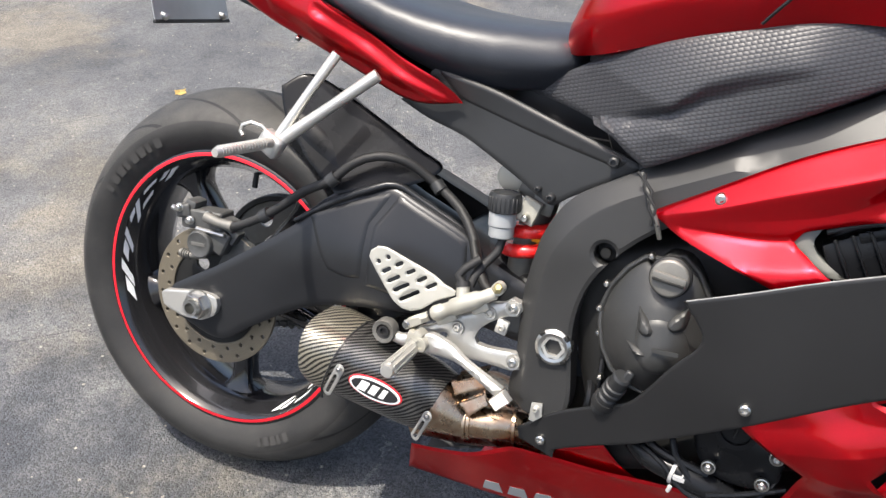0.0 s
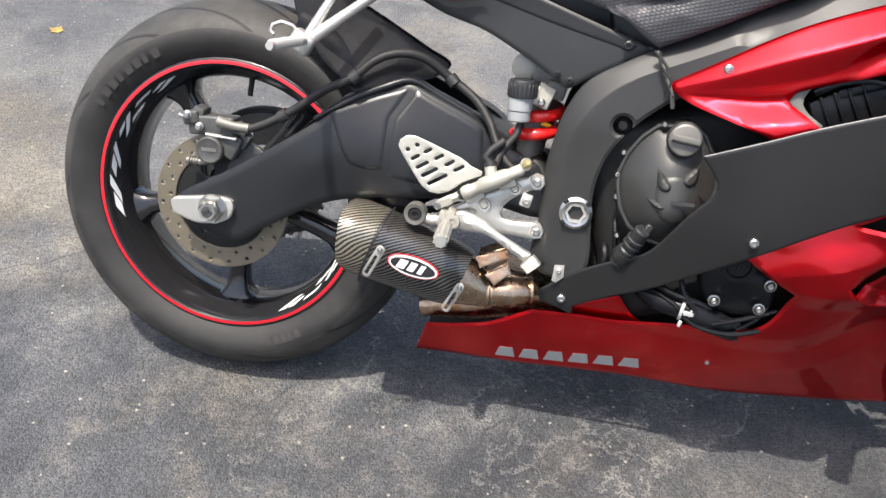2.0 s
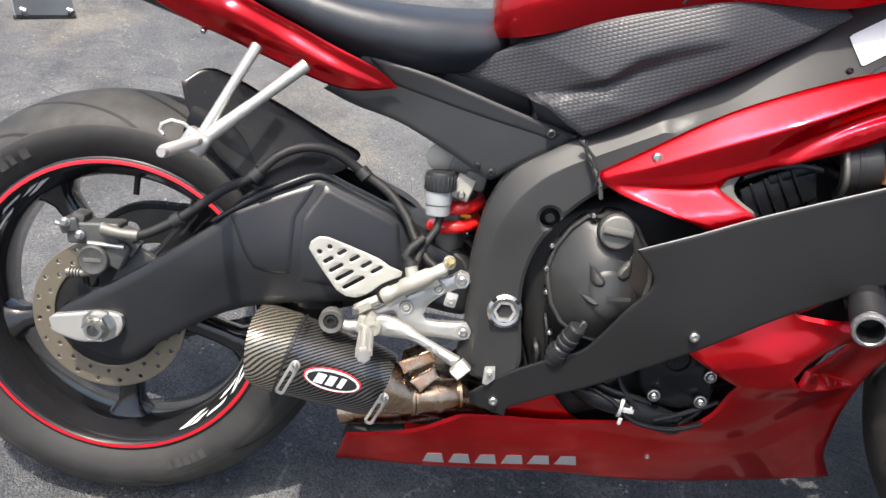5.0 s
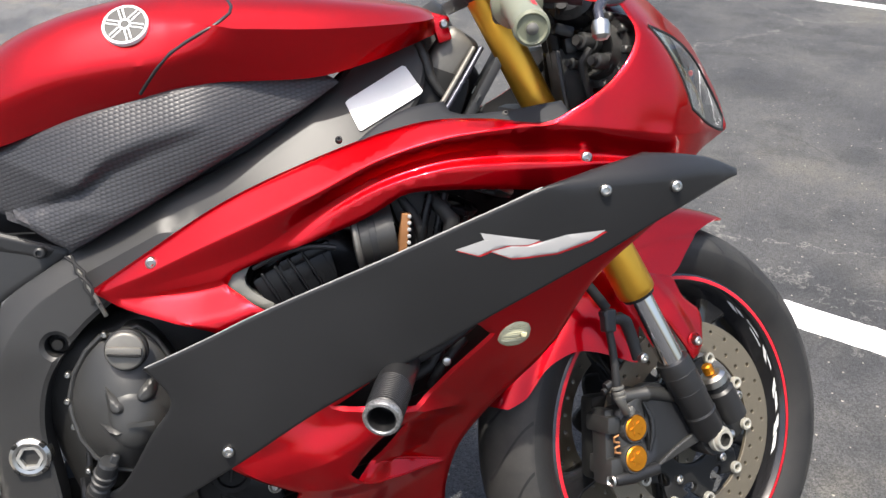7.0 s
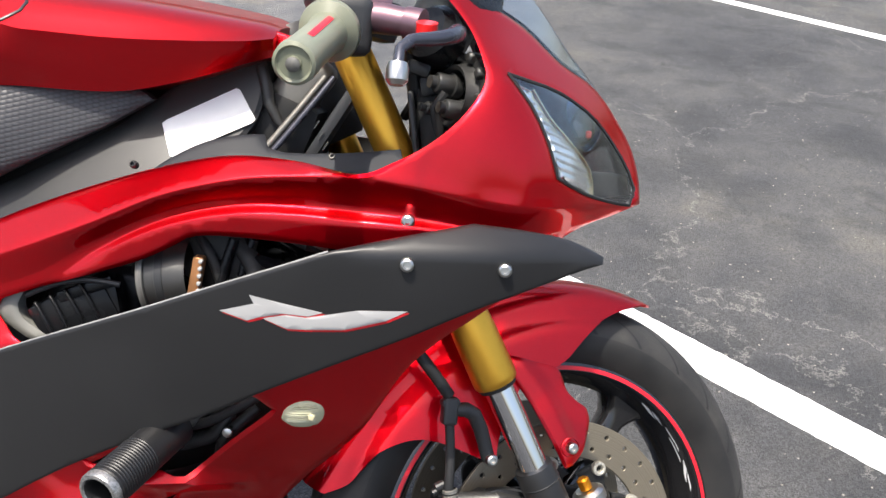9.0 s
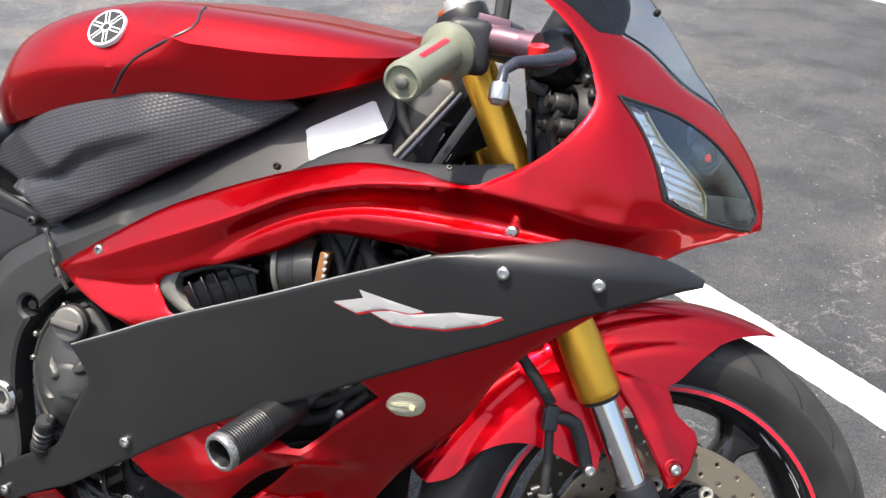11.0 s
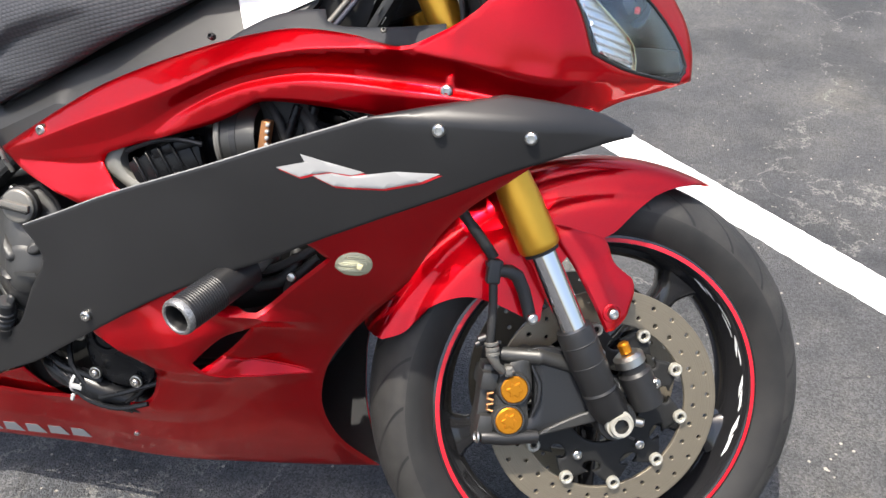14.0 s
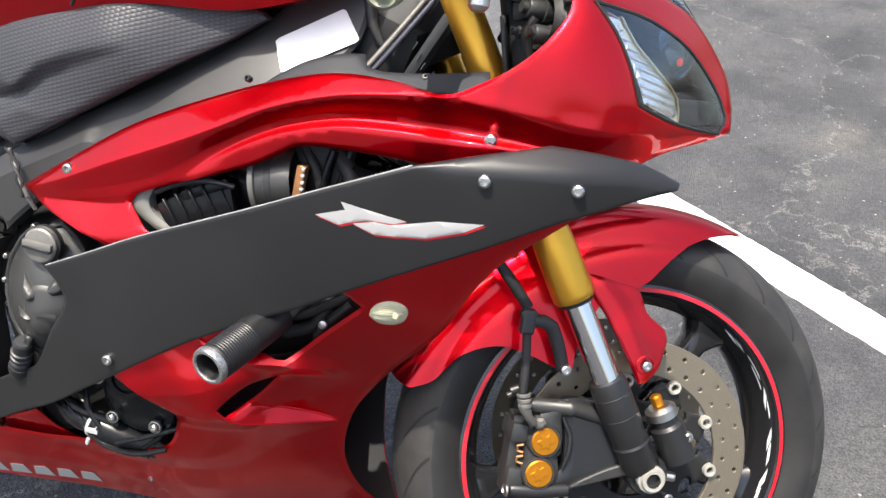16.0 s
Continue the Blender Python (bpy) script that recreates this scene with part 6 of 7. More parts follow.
cowl = fairing = part("upper_fairing", panel(fa_out, no_f, .004, .0065, .002, [hl_out], False, CREASES), RED, bike, "candy red upper fairing and nose with an air opening", 40)
part("upper_fairing_far", panel(fa_out, no_f, .004, .02, .002, [hl_out], mirror=True), RED, fairing, "", 50)
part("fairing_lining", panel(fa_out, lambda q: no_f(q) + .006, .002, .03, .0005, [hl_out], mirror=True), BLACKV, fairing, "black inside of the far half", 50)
nest = part("nose_frame", join(block((.05, .26, .12), (1.225, 0, .80), (0, -10, 0), .015, 2), block((.07, .20, .07), (1.20, .02, .745), (0, 0, 0), .015, 2), block((.09, .20, .15), (1.03, 0, .765), (0, 20, 0), .02, 2)), DARK, bike, "dark frame and boxes inside the nose", 45)
for k in range(5):
    part("box_rib", block((.006, .02, .10), (1.197, -.13 + .012 * k, .80), (0, -10, 0), .002, 1), PLASTIC, nest)
screw(M6, on_panel(.713, .631, no_f, .0), OUT, fairing, STEEL)
screw(M6, on_panel(1.200, .729, no_f, .002), OUT, fairing, STEEL)
tr_f = sheet_of([(.91, .745, -.188), (1.0, .79, -.165), (1.03, .77, -.182), (1.19, .78, -.18), (1.1, .782, -.165)])
trim = part("inner_trim", panel(spline([(.940, .750, 1), (.960, .766), (.9905, .7835), (1.022, .7925), (1.048, .7950, 1), (1.053, .784, 1), (1.070, .7795), (1.121, .7825), (1.185, .7920, 1), (1.195, .768, 1), (1.109, .766), (1.033, .772), (.982, .758)]), tr_f, .004, .008), TRIMM, bike, "black inner trim above the fairing", 50)
screw(M4, on_panel(.925, .757, tr_f, -.002), (0, -1, .3), trim, PLASTIC)
screw(M4, on_panel(1.118, .778, tr_f, -.003), (0, -.8, .6), trim, CASTGREY)
# headlight
lamp = part("headlight", panel(spline([(1.25, .90), (1.29, .83), (1.315, .765), (1.36, .735), (1.442, .74), (1.44, .80), (1.372, .86), (1.30, .90)]), lambda q: no_s(q) + .050, .004, .012), LAMPIN, bike, "headlight under a clear lens", 50)
part("lens", panel(hl_out, lambda q: no_f(q) + .001, .0025, .012, .0008), CLEAR, lamp, "clear headlight lens", 50)
part("lens_seal", tube([on_panel(x, z, no_f, -.002) for x, z in hl_out[::2] + hl_out[:1]], .0022, 6, False), RUBBERM, lamp, "black seal round the lens")
rf_out = spline([(1.290, .866, 1), (1.309, .844), (1.330, .811), (1.346, .776, 1), (1.384, .757, 1), (1.380, .782, 1), (1.352, .812), (1.328, .834), (1.310, .858, 1)])


def ribbed(q):
    u = q[:, 1] + .35 * (q[:, 0] - 1.34) + .9 * (q[:, 0] - 1.34) ** 2
    saw = np.abs(((u / .0072) % 1) - .5) * 2
    return no_f(q) + .014 + .0032 * saw ** .7


part("reflector", panel(rf_out, ribbed, .002, .0016, .0004), REFLECTOR, lamp, "ribbed silver reflector", 30)
part("reflector_rim", tube([on_panel(x, z, no_f, -.013) for x, z in ((1.310, .860), (1.328, .835), (1.352, .812), (1.380, .782), (1.385, .756))], .0016, 6), CHROMEGOLD, lamp, "bright yellowish rim")
part("inner_cover", panel(spline([(1.381, .780, 1), (1.405, .778), (1.432, .773, 1), (1.438, .752, 1), (1.40, .752), (1.385, .757, 1)]), lambda q: no_f(q) + .010, .003, .01), SMOKEGREY, lamp, "grey inner cover")
pj = part("projector", lathe([(.018, .012), (.021, .017), (.026, .014), (.031, .004), (.034, -.01), (.036, -.02)], 36), LAMPBLUE, lamp, "blue-tinted projector ring", 40, frame_of((1.368, -.058, .822), (.5, -.85, .12)))
part("projector_glass", solid([(.0185, .008), (.014, .0145), (.006, .0175)], 28), GLASSDARK, pj, "dark projector glass", 50, frame_of((1.368, -.058, .822), (.5, -.85, .12)))
part("marker_bulb", block((.006, .004, .008), (1.380, -.080, .817), (0, 0, 0), .0015, 1), SPRING, pj, "small red bulb")
SCREEN = [(1.165, .985, -.150), (1.24, .955, -.122), (1.268, .937, -.112), (1.342, .893, -.068), (1.389, .864, -.032), (1.431, .812, -.004), (1.358, .904, -.010), (1.319, .952, -.008), (1.273, 1.003, -.006), (1.21, 1.055, -.008), (1.23, 1.00, -.085)]
sc_f = sheet_of(SCREEN)
sc_out = spline([(1.165, .990, 1), (1.24, .957), (1.268, .939), (1.301, .923), (1.342, .891), (1.385, .866), (1.431, .812, 1), (1.395, .862), (1.358, .906), (1.319, .954), (1.273, 1.005), (1.21, 1.058, 1), (1.18, 1.02)])
screen = part("windscreen", panel(sc_out, sc_f, .003, .015), SMOKE, bike, "clear smoked windscreen", 60)
part("windscreen_far", panel(sc_out, sc_f, .003, .02, mirror=True), SMOKE, screen, "", 60)
part("screen_mask", panel(spline([(1.198, .968, 1), (1.216, .973), (1.222, .992), (1.245, 1.012), (1.262, .995), (1.276, .967), (1.275, .936, 1), (1.252, .934), (1.222, .955)]), lambda q: np.minimum(sc_f(q), no_f(q)) - .0015, .006, .008), HUGGER, screen, "black mirror stay on the screen's edge", 50)
for x, z in ((1.302, .969),):
    screw(M4, on_panel(x, z, sc_f, -.001), (.5, -.3, .8), screen, RUBBERM, "screen_screw")
dash = part("instrument_pod", join(block((.07, .17, .08), (1.215, 0, .925), (0, 25, 0), .02, 3)), PLASTIC, bike, "black instrument pod", 50)
hb = frame_of((1.250, -.135, .846), (-.85, -.50, .1))
lb = part("headlight_back", lathe([(0, .006), (.024, .006), (.026, .009), (.026, .022), (.030, .024), (.032, .016), (.034, .012), (.043, .012), (.044, .008), (.044, .0), (.047, -.004), (.045, -.030)], 32), ENGINE, lamp, "black headlight housing seen from behind", 30, hb)
for k in range(10):
    a = math.tau * k / 10
    part("housing_lug", block((.010, .010, .018), (.041 * math.cos(a), .041 * math.sin(a), .010), (0, 0, math.degrees(a)), .002, 1), ENGINE, lb, "", 40, hb)
for dx, dy, rr in ((-.010, .010, .0105), (.016, -.014, .0095), (-.022, -.016, .007)):
    part("bulb_socket", lathe([(0, .034), (rr * .6, .034), (rr * .62, .028), (rr * .9, .027), (rr, .025), (rr, .010), (rr * 1.2, .009), (rr * 1.2, 0)], 18), ENGINE, lb, "ribbed bulb socket", 35, hb @ Matrix.Translation((dx, dy, .010)))
part("socket_lead", tube([(1.225, -.150, .850), (1.215, -.150, .835), (1.222, -.145, .81), (1.23, -.14, .79)], .005, 8), RUBBERM, lb)
# lower fairing
LOW = [(.784, .40, -.210), (1.08, .537, -.236), (1.116, .531, -.226), (.988, .428, -.212), (.916, .371, -.212), (.928, .4156, -.228), (.880, .408, -.232), (.950, .4475, -.229), (1.027, .394, -.158), (.968, .318, -.158), (1.036, .337, -.136), (.781, .201, -.128), (.463, .137, -.084), (.686, .141, -.082), (1.2, .6, -.22), (.87, .47, -.222), (.331, .102, -.043), (.35, .17, -.09),
       (1.098, .138, -.010), (.98, .14, -.035), (.857, .367, -.205), (.82, .285, -.182), (.681, .266, -.16), (.57, .246, -.148), (1.05, .25, -.095), (.90, .14, -.055)]
lo_out = spline([(.330, .096, 1), (.349, .166, 1), (.385, .176), (.418, .187), (.452, .200), (.513, .240, 1), (.574, .246), (.640, .249), (.716, .264), (.79, .275), (.822, .283), (.842, .305), (.857, .352, 1), (.822, .370), (.785, .394, 1), (.79, .43), (.86, .47), (.95, .525), (1.1, .60), (1.2, .65), (1.308, .672, 1),
                 (1.268, .637), (1.232, .606), (1.202, .57), (1.166, .505), (1.115, .445), (1.082, .400), (1.056, .355), (1.043, .30), (1.046, .25), (1.062, .195), (1.100, .138, 1), (.98, .128), (.862, .128), (.701, .132), (.60, .128), (.43, .112)])
tri_hole = spline([(.905, .463, 1), (.979, .512), (1.053, .553), (1.083, .536, 1), (1.04, .495), (.996, .453), (.974, .460)])
VENT = [(.9175, .378, 1), (.938, .401), (.958, .418), (.984, .4265, 1), (.964, .402), (.943, .3805), (.9265, .3685, 1)]
SHELF_IN = [(.934, .3830), (.943, .3795), (.975, .3680), (1.005, .3570), (1.040, .3455)]
SHELF_OUT = [(.900, .3770), (.921, .3740), (.935, .3620), (.958, .3520), (.990, .3480), (1.015, .3455), (1.040, .3435)]
LEDGE = [(.915, .466), (.944, .456), (.957, .4515), (.975, .4470), (.995, .4460), (1.022, .4410), (1.060, .4330)]
vent = spline(VENT, True, .004)
IN_CURVE, OUT_CURVE, LEDGE_CURVE = [np.array(spline(c, False, .003)).T for c in (SHELF_IN, SHELF_OUT, LEDGE)]
lo_sheet = sheet_of(LOW, 1.5e-3)
lo_soft = creased(lo_sheet, ([(.776, .400), (.82, .378), (.86, .361), (.90, .359), (.94, .366)], -.013, .080, .028, 1.0), ([(.800, .384), (.834, .381), (.897, .401), (.958, .428)], -.0035, .03, .02, 1.0),
                  ([(.30, .225), (.50, .235), (.72, .240), (.854, .238), (.909, .252), (.946, .282), (.974, .311), (1.003, .325)], .005, .030, .045, 1.0))


def lo_f(q):
    """The lower fairing: its soft sheet, with the scoop in front of the vent, the shelf under it and the ledge over it."""
    q = np.atleast_2d(np.asarray(q, float))
    x, z = q[:, 0], q[:, 1]
    zi, zo = np.interp(x, *IN_CURVE), np.interp(x, *OUT_CURVE)
    deep = np.interp(x, [.920, .943, 1.000, 1.040], [.017, .015, .008, 0])
    proud = np.interp(x, [.860, .921, .950, .990, 1.040], [0, .007, .011, .011, 0])
    zt = np.interp(x, [.985, 1.060], [.428, .405])
    scoop = deep * np.clip((zt - z) / np.maximum(zt - zi, .004), 0, 1)
    step = np.clip((zi - z) / np.maximum(zi - zo, .0015), 0, 1)
    below = np.clip(1 - (zo - z) / .060, 0, 1)
    ahead = (x - .920) * (.4257 - .372) - (z - .372) * (.985 - .920) > 0
    off = np.where(z > zi, scoop, np.where(z > zo, deep * (1 - step) - proud * step, -proud * below ** 1.4))
    back = np.where(z > zo, -proud * np.clip(1 - (z - zo) / .030, 0, 1), -proud * below ** 1.4)
    off = np.where(ahead & (x > .9165), off, back)
    zl = np.interp(x, *LEDGE_CURVE)
    high = np.interp(x, [.912, .945, .980, 1.005, 1.062], [0, .009, .013, .013, 0])
    off = off - high * np.where(z > zl, np.clip(1 - (z - zl) / .016, 0, 1), np.clip(1 - (zl - z) / .018, 0, 1))
    return lo_soft(q) + off


LOW_LINES = ([(.776, .400), (.82, .378), (.86, .361), (.90, .359)], [(.834, .381), (.897, .401), (.940, .424)], IN_CURVE.T[3:], OUT_CURVE.T[7:], LEDGE_CURVE.T)
lower = part("lower_fairing", panel(lo_out, lo_f, .004, .0048, .0032, [tri_hole, vent], False, LOW_LINES), RED, bike, "candy red lower fairing and belly pan, scuffed and dusty", 30)
part("lower_fairing_far", panel(lo_out, lo_f, .004, .02, .002, [tri_hole], mirror=True), RED, lower, "", 50)
screw(M4, on_panel(.781, .201, lo_f, .0), OUT, lower, STEEL)
for line, r in ((IN_CURVE.T[5:], .0017), (OUT_CURVE.T[8:], .0013)):
    part("fairing_bead", tube([(x, float(lo_f((x, z))[0]) + .0002, z) for x, z in line[::2]], [r * min(1, .35 + k / 3, .35 + (len(line[::2]) - 1 - k) / 3) for k in range(len(line[::2]))], 8), RED, lower, "", 60)
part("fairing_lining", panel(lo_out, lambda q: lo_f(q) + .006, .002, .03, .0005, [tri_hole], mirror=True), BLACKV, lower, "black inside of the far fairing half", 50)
# black sheet added so that the vent looks deep in shade
part("vent_back", panel(spline([(.89, .35, 1), (.93, .43, 1), (1.02, .45, 1), (.98, .36, 1)]), lambda q: lo_sheet(q) + .040, .003, .015), BLACKV, lower, "black sheet standing for the shade behind the vent")
part("fairing_web", panel(spline([(.560, .225, 1), (.575, .262, 1), (.634, .292, 1), (.662, .258), (.70, .235, 1)]), lambda q: lo_f(q) + .012, .003, .015), RED, lower)
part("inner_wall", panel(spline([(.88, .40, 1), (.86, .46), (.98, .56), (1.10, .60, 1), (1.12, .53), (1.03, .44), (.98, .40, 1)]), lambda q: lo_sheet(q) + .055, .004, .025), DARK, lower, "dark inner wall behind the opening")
for k in range(6):
    x0 = .468 + k * .0385
    z0 = .1300 + .0050 * k
    q = [(x0 - .003, z0), (x0 + .029, z0 + .003), (x0 + .024, z0 + .024), (x0 + .003, z0 + .021)]
    part("printed_bar", panel(q, lambda p: lo_f(p) - .0012, .0008, .012, .0002), PRINT, lower, "plain pale printed bar")
part("belly_floor", block((.50, .05, .006), (.68, 0, .140), (0, -1, 0), .002, 1), RED, lower)


def signal_lens(q):
    u, w = (q[:, 0] - 1.113) / .0228, (q[:, 1] - .5305) / .0176
    return lo_f(q) - .008 + .007 * (u * u + w * w) + .0007 * np.sin(q[:, 1] * 2600)


SIGNAL = [(1.113 + (x - 1.113) * .93, .5305 + (z - .5305) * 1.16) for x, z in ((1.0905, .5265), (1.094, .537), (1.104, .5435), (1.117, .5455), (1.130, .541), (1.1335, .532), (1.128, .5225), (1.115, .5180), (1.100, .5195))]
sig = part("turn_signal", panel(spline(SIGNAL, True, .003), signal_lens, .012, .0012, .0008), SIGNALM, bike, "clear ribbed oval flush turn signal", 60)
part("signal_bulb", block((.0065, .003, .0065), (1.1215, -.2345, .5325), (0, 14, 0), .001, 1), SIGNALB, sig, "small square bulb")
# frame slider
s0, s1 = Vector((.985, -.21, .505)), Vector((.951, -.318, .481))
sl = part("frame_slider", lathe([(.0, -.11), (.0205, -.11), (.0207, -.006), (.0190, -.004), (.0190, .0), (.0205, .002), (.0150, .004), (.0140, .002), (.0135, -.03), (0, -.03)], 36), SLIDERBLACK, bike, "black frame slider with a worn metal end", 35, frame_of(tuple(s1), tuple(s1 - s0)))
part("slider_ring", lathe([(.0150, .0035), (.0165, .0052), (.0195, .0046), (.0210, .002), (.0210, -.003)], 36), SLIDERRING, sl, "scuffed metal end ring", 35, frame_of(tuple(s1), tuple(s1 - s0)))
for k in range(14):
    part("slider_groove", lathe([(.0206, -.0012), (.0212, 0), (.0206, .0012)], 30), SLIDERBLACK, sl, "", 20, frame_of(tuple(s1), tuple(s1 - s0)) @ Matrix.Translation((0, 0, -.010 - .0034 * k)))
part("slider_mount", solid([(.012, -.03), (.012, .03)], 18), CASTGREY, sl, "", 35, frame_of((.995, -.19, .512), tuple(s1 - s0)))
# what shows through the openings
rad = part("radiator", block((.05, .22, .30), (.945, 0, .42), (0, -20, 0), .01, 2), DARK, bike, "dark radiator behind the fairing")
part("radiator_tank", block((.05, .05, .16), (1.02, -.150, .64), (0, -20, 0), .01, 2), DARK, rad)
dm = frame_of((.938, -.160, .640), (1, -.05, .16))
air = part("air_duct", lathe([(.030, -.002), (.038, 0), (.0405, .001), (.0415, .004), (.0405, .007), (.0385, .008), (.0385, .040), (.036, .048)], 36), ENGINE, bike, "round dark grey air duct inside the fairing", 40, dm)
part("duct_rim", lathe([(.0385, -.0005), (.0420, .001), (.0425, .004), (.0410, .0065)], 36), CASTGREY, air, "paler rim of the duct", 40, dm)
part("duct_strap", lathe([(.0386, .018), (.0394, .0185), (.0394, .026), (.0386, .0265)], 36), PLASTIC, air, "", 40, dm)
part("duct_collar", panel(spline([(.788, .60), (.798, .618), (.822, .626, 1), (.812, .608), (.818, .592), (.850, .572, 1), (.83, .57), (.81, .58)]), flat(-.19), .02, .012, .003), LIGHTGREY, air, "grey duct lip")
part("airbox_lid", join(block((.085, .030, .050), (.868, -.172, .602), (0, -30, 0), .006, 2), block((.060, .020, .012), (.880, -.178, .628), (0, -22, 0), .003, 2), block((.012, .020, .060), (.908, -.174, .612), (0, -12, 0), .003, 2)), HUGGER, air, "ribbed black airbox lid", 35)
for k in range(4):
    part("airbox_rib", block((.0035, .006, .046), (.842 + .015 * k, -.1885, .592 + .008 * k), (0, -30, 0), .001, 1), HUGGER, air)
part("airbox_edge", tube([(.822, -.188, .618), (.850, -.192, .632), (.885, -.192, .640), (.915, -.186, .636)], .0032, 8), PLASTIC, air)
part("airbox", block((.14, .06, .12), (.89, -.130, .60), (0, 20, 0), .025, 3), HUGGER, air, "", 50)
for x_, y_ in ((1.012, -.176), (1.030, -.170)):
    part("intake_hose", tube([(x_, y_, .615), (x_ + .004, y_ - .004, .650), (x_ + .014, y_, .690)], .0055, 10), HUGGER, air, "", 50)
part("intake_pipe", lathe([(.020, -.02), (.026, -.018), (.026, .016), (.030, .018), (.030, .024), (.022, .026)], 28), HUGGER, air, "ribbed black intake pipe", 35, frame_of((1.050, -.150, .655), (.3, -.2, 1)))
part("inner_shroud", panel(spline([(.97, .600, 1), (1.00, .665), (1.04, .715, 1), (1.18, .715, 1), (1.18, .640, 1), (1.08, .600, 1)], True, .02), flat(-.100), .004, .02), HUGGER, air, "black inner shroud behind the duct")
part("wire_clip", tube([(1.085, -.182, .696), (1.098, -.190, .700), (1.112, -.190, .694), (1.120, -.184, .690)], .0035, 8), STEEL, air, "bright bent clip")
fin = part("copper_core", block((.010, .014, .046), (.993, -.19, .650), (0, 8, 0), .001, 1), COPPER, rad, "copper coloured fin ends")
for k in range(6):
    part("fin", block((.004, .006, .004), (.997 + .0015 * k * .3, -.198, .632 + .0075 * k), (0, 8, 0), .0008, 1), PRINT, fin, "pale fin tip")
for pts, r in (([(.96, -.19, .50), (1.0, -.2, .50), (1.05, -.21, .53), (1.08, -.2, .55)], .005), ([(.98, -.18, .47), (1.02, -.19, .49), (1.03, -.18, .52), (1.01, -.16, .54)], .008), ([(.94, -.18, .49), (.98, -.2, .525), (1.04, -.205, .545)], .004), ([(1.02, -.18, .46), (1.03, -.2, .49), (1.06, -.19, .52)], .006),
               ([(.99, -.17, .69), (1.01, -.18, .66), (1.02, -.17, .62)], .006), ([(1.02, -.16, .69), (1.05, -.18, .66), (1.04, -.17, .62)], .01), ([(1.08, -.17, .695), (1.10, -.185, .69), (1.12, -.17, .685)], .004)):
    part("loom", tube(pts, r, 10), RUBBERM, rad)
part("loom_screw", solid([(.005, 0), (.005, .004), (.003, .005)], 12), STEEL, rad, "", 35, frame_of((1.035, -.21, .50), OUT))
# bundle of thin wires tied at the frame
wb = part("tied_wires", tube([(.622, -.168, .640), (.632, -.172, .622), (.642, -.178, .605), (.650, -.178, .588), (.655, -.170, .570)], .0028, 8), CASTGREY, bike, "bundle of thin wires tied at the frame")
for d in (.004, -.004):
    part("wire", tube([(.622 + d, -.170, .640), (.634 - d, -.174, .622), (.642 + d, -.180, .605), (.648 - d, -.178, .585)], .002, 8), RUBBERM, wb)

# ------------------------------------------------------------ fork, front brake, fender and bars
def fw(x, y, z):
    p = FW @ Vector((x, y, z))
    return (p.x, p.y, p.z)


FD = Vector((.266, 0, -.503)).normalized()
TOP = Vector((1.098, -.102, .930))


def along(s, side=0.0):
    p = TOP + FD * s + fax * side
    return (p.x, p.y, p.z)


for side in (0.0, .205):
    fork = part("fork_leg", tube([along(s_, side) for s_ in (-.02, .02, .20, .31, .33, .35, .365, .378, .385, .41, .436, .441, .444)], [.0205, .0205, .0205, .0207, .0212, .0222, .0236, .0246, .0249, .0253, .0256, .0252, .0235], 36, False), GOLD, bike, "gold anodised upside-down fork leg", 40)
    part("stanchion", tube([along(.43, side), along(.585, side)], .0170, 28), CHROME, fork, "polished chrome fork tube")
    part("fork_seal", tube([along(.441, side), along(.449, side)], .0215, 28), RUBBERM, fork)
    foot = part("fork_foot", tube([along(.552, side), along(.558, side), along(.612, side), along(.618, side), along(.66, side), fw(.002, -.098 if side == 0 else .098, .0)], [.0215, .0232, .0232, .0220, .0222, .0240], 28, False), MATTE, fork, "black cast fork foot", 50)
    if side == 0:
        foot_near = foot
    part("axle_clamp", solid([(.024, -.018), (.0265, -.014), (.0265, .014), (.0245, .018)], 28), MATTE, fork, "", 45, FW @ frame_of((.001, -.100 if side == 0 else .100, -.003), OUT))
part("axle_bolt", lathe([(0, -.005), (.0098, -.005), (.0098, .0045)], 6), ENGINE, bike, "hexagon socket axle end", 20, frame_of(fw(.001, -.1310, -.004), tuple(-fax)))
part("axle_ring", lathe([(.0090, .004), (.0135, .0045), (.0145, .002), (.0150, -.001), (.0175, -.0015), (.0180, -.01)], 32), ALLOYC, bike, "dull steel axle collar", 35, frame_of(fw(.001, -.1310, -.004), tuple(-fax)))
brkt = part("caliper_bracket", panel(spline([(.012, .03), (.020, .010), (.004, .001), (-.0143, .0000), (-.05, -.010), (-.0883, -.022), (-.112, -.029), (-.150, -.033), (-.155, -.018), (-.12, -.010), (-.105, .0), (-.103, .03), (-.106, .055), (-.116, .078), (-.10, .088), (-.06, .080), (-.03, .066)], True, .006), flat(-.105), .016, .012, .004), SWING, bike, "black cast caliper bracket", 45, FW)
part("bracket_fin", panel(spline([(-.006, .006, 1), (-.030, .009), (-.085, -.0145), (-.100, -.0255, 1), (-.060, -.016), (-.012, -.0015, 1)], True, .005), sheet_of([(-.012, .005, -.116), (-.09, -.018, -.109), (-.03, .006, -.113), (-.05, -.012, -.109)]), .006, .006, .0012), ENGINE, brkt, "lighter edge fin of the bracket", 30, FW)
part("bracket_rib", tube([(-.106, -.1055, .000), (-.100, -.1075, .020), (-.100, -.1075, .045), (-.110, -.106, .066)], [.002, .0035, .0035, .002], 8), SWING, brkt, "", 50, FW)
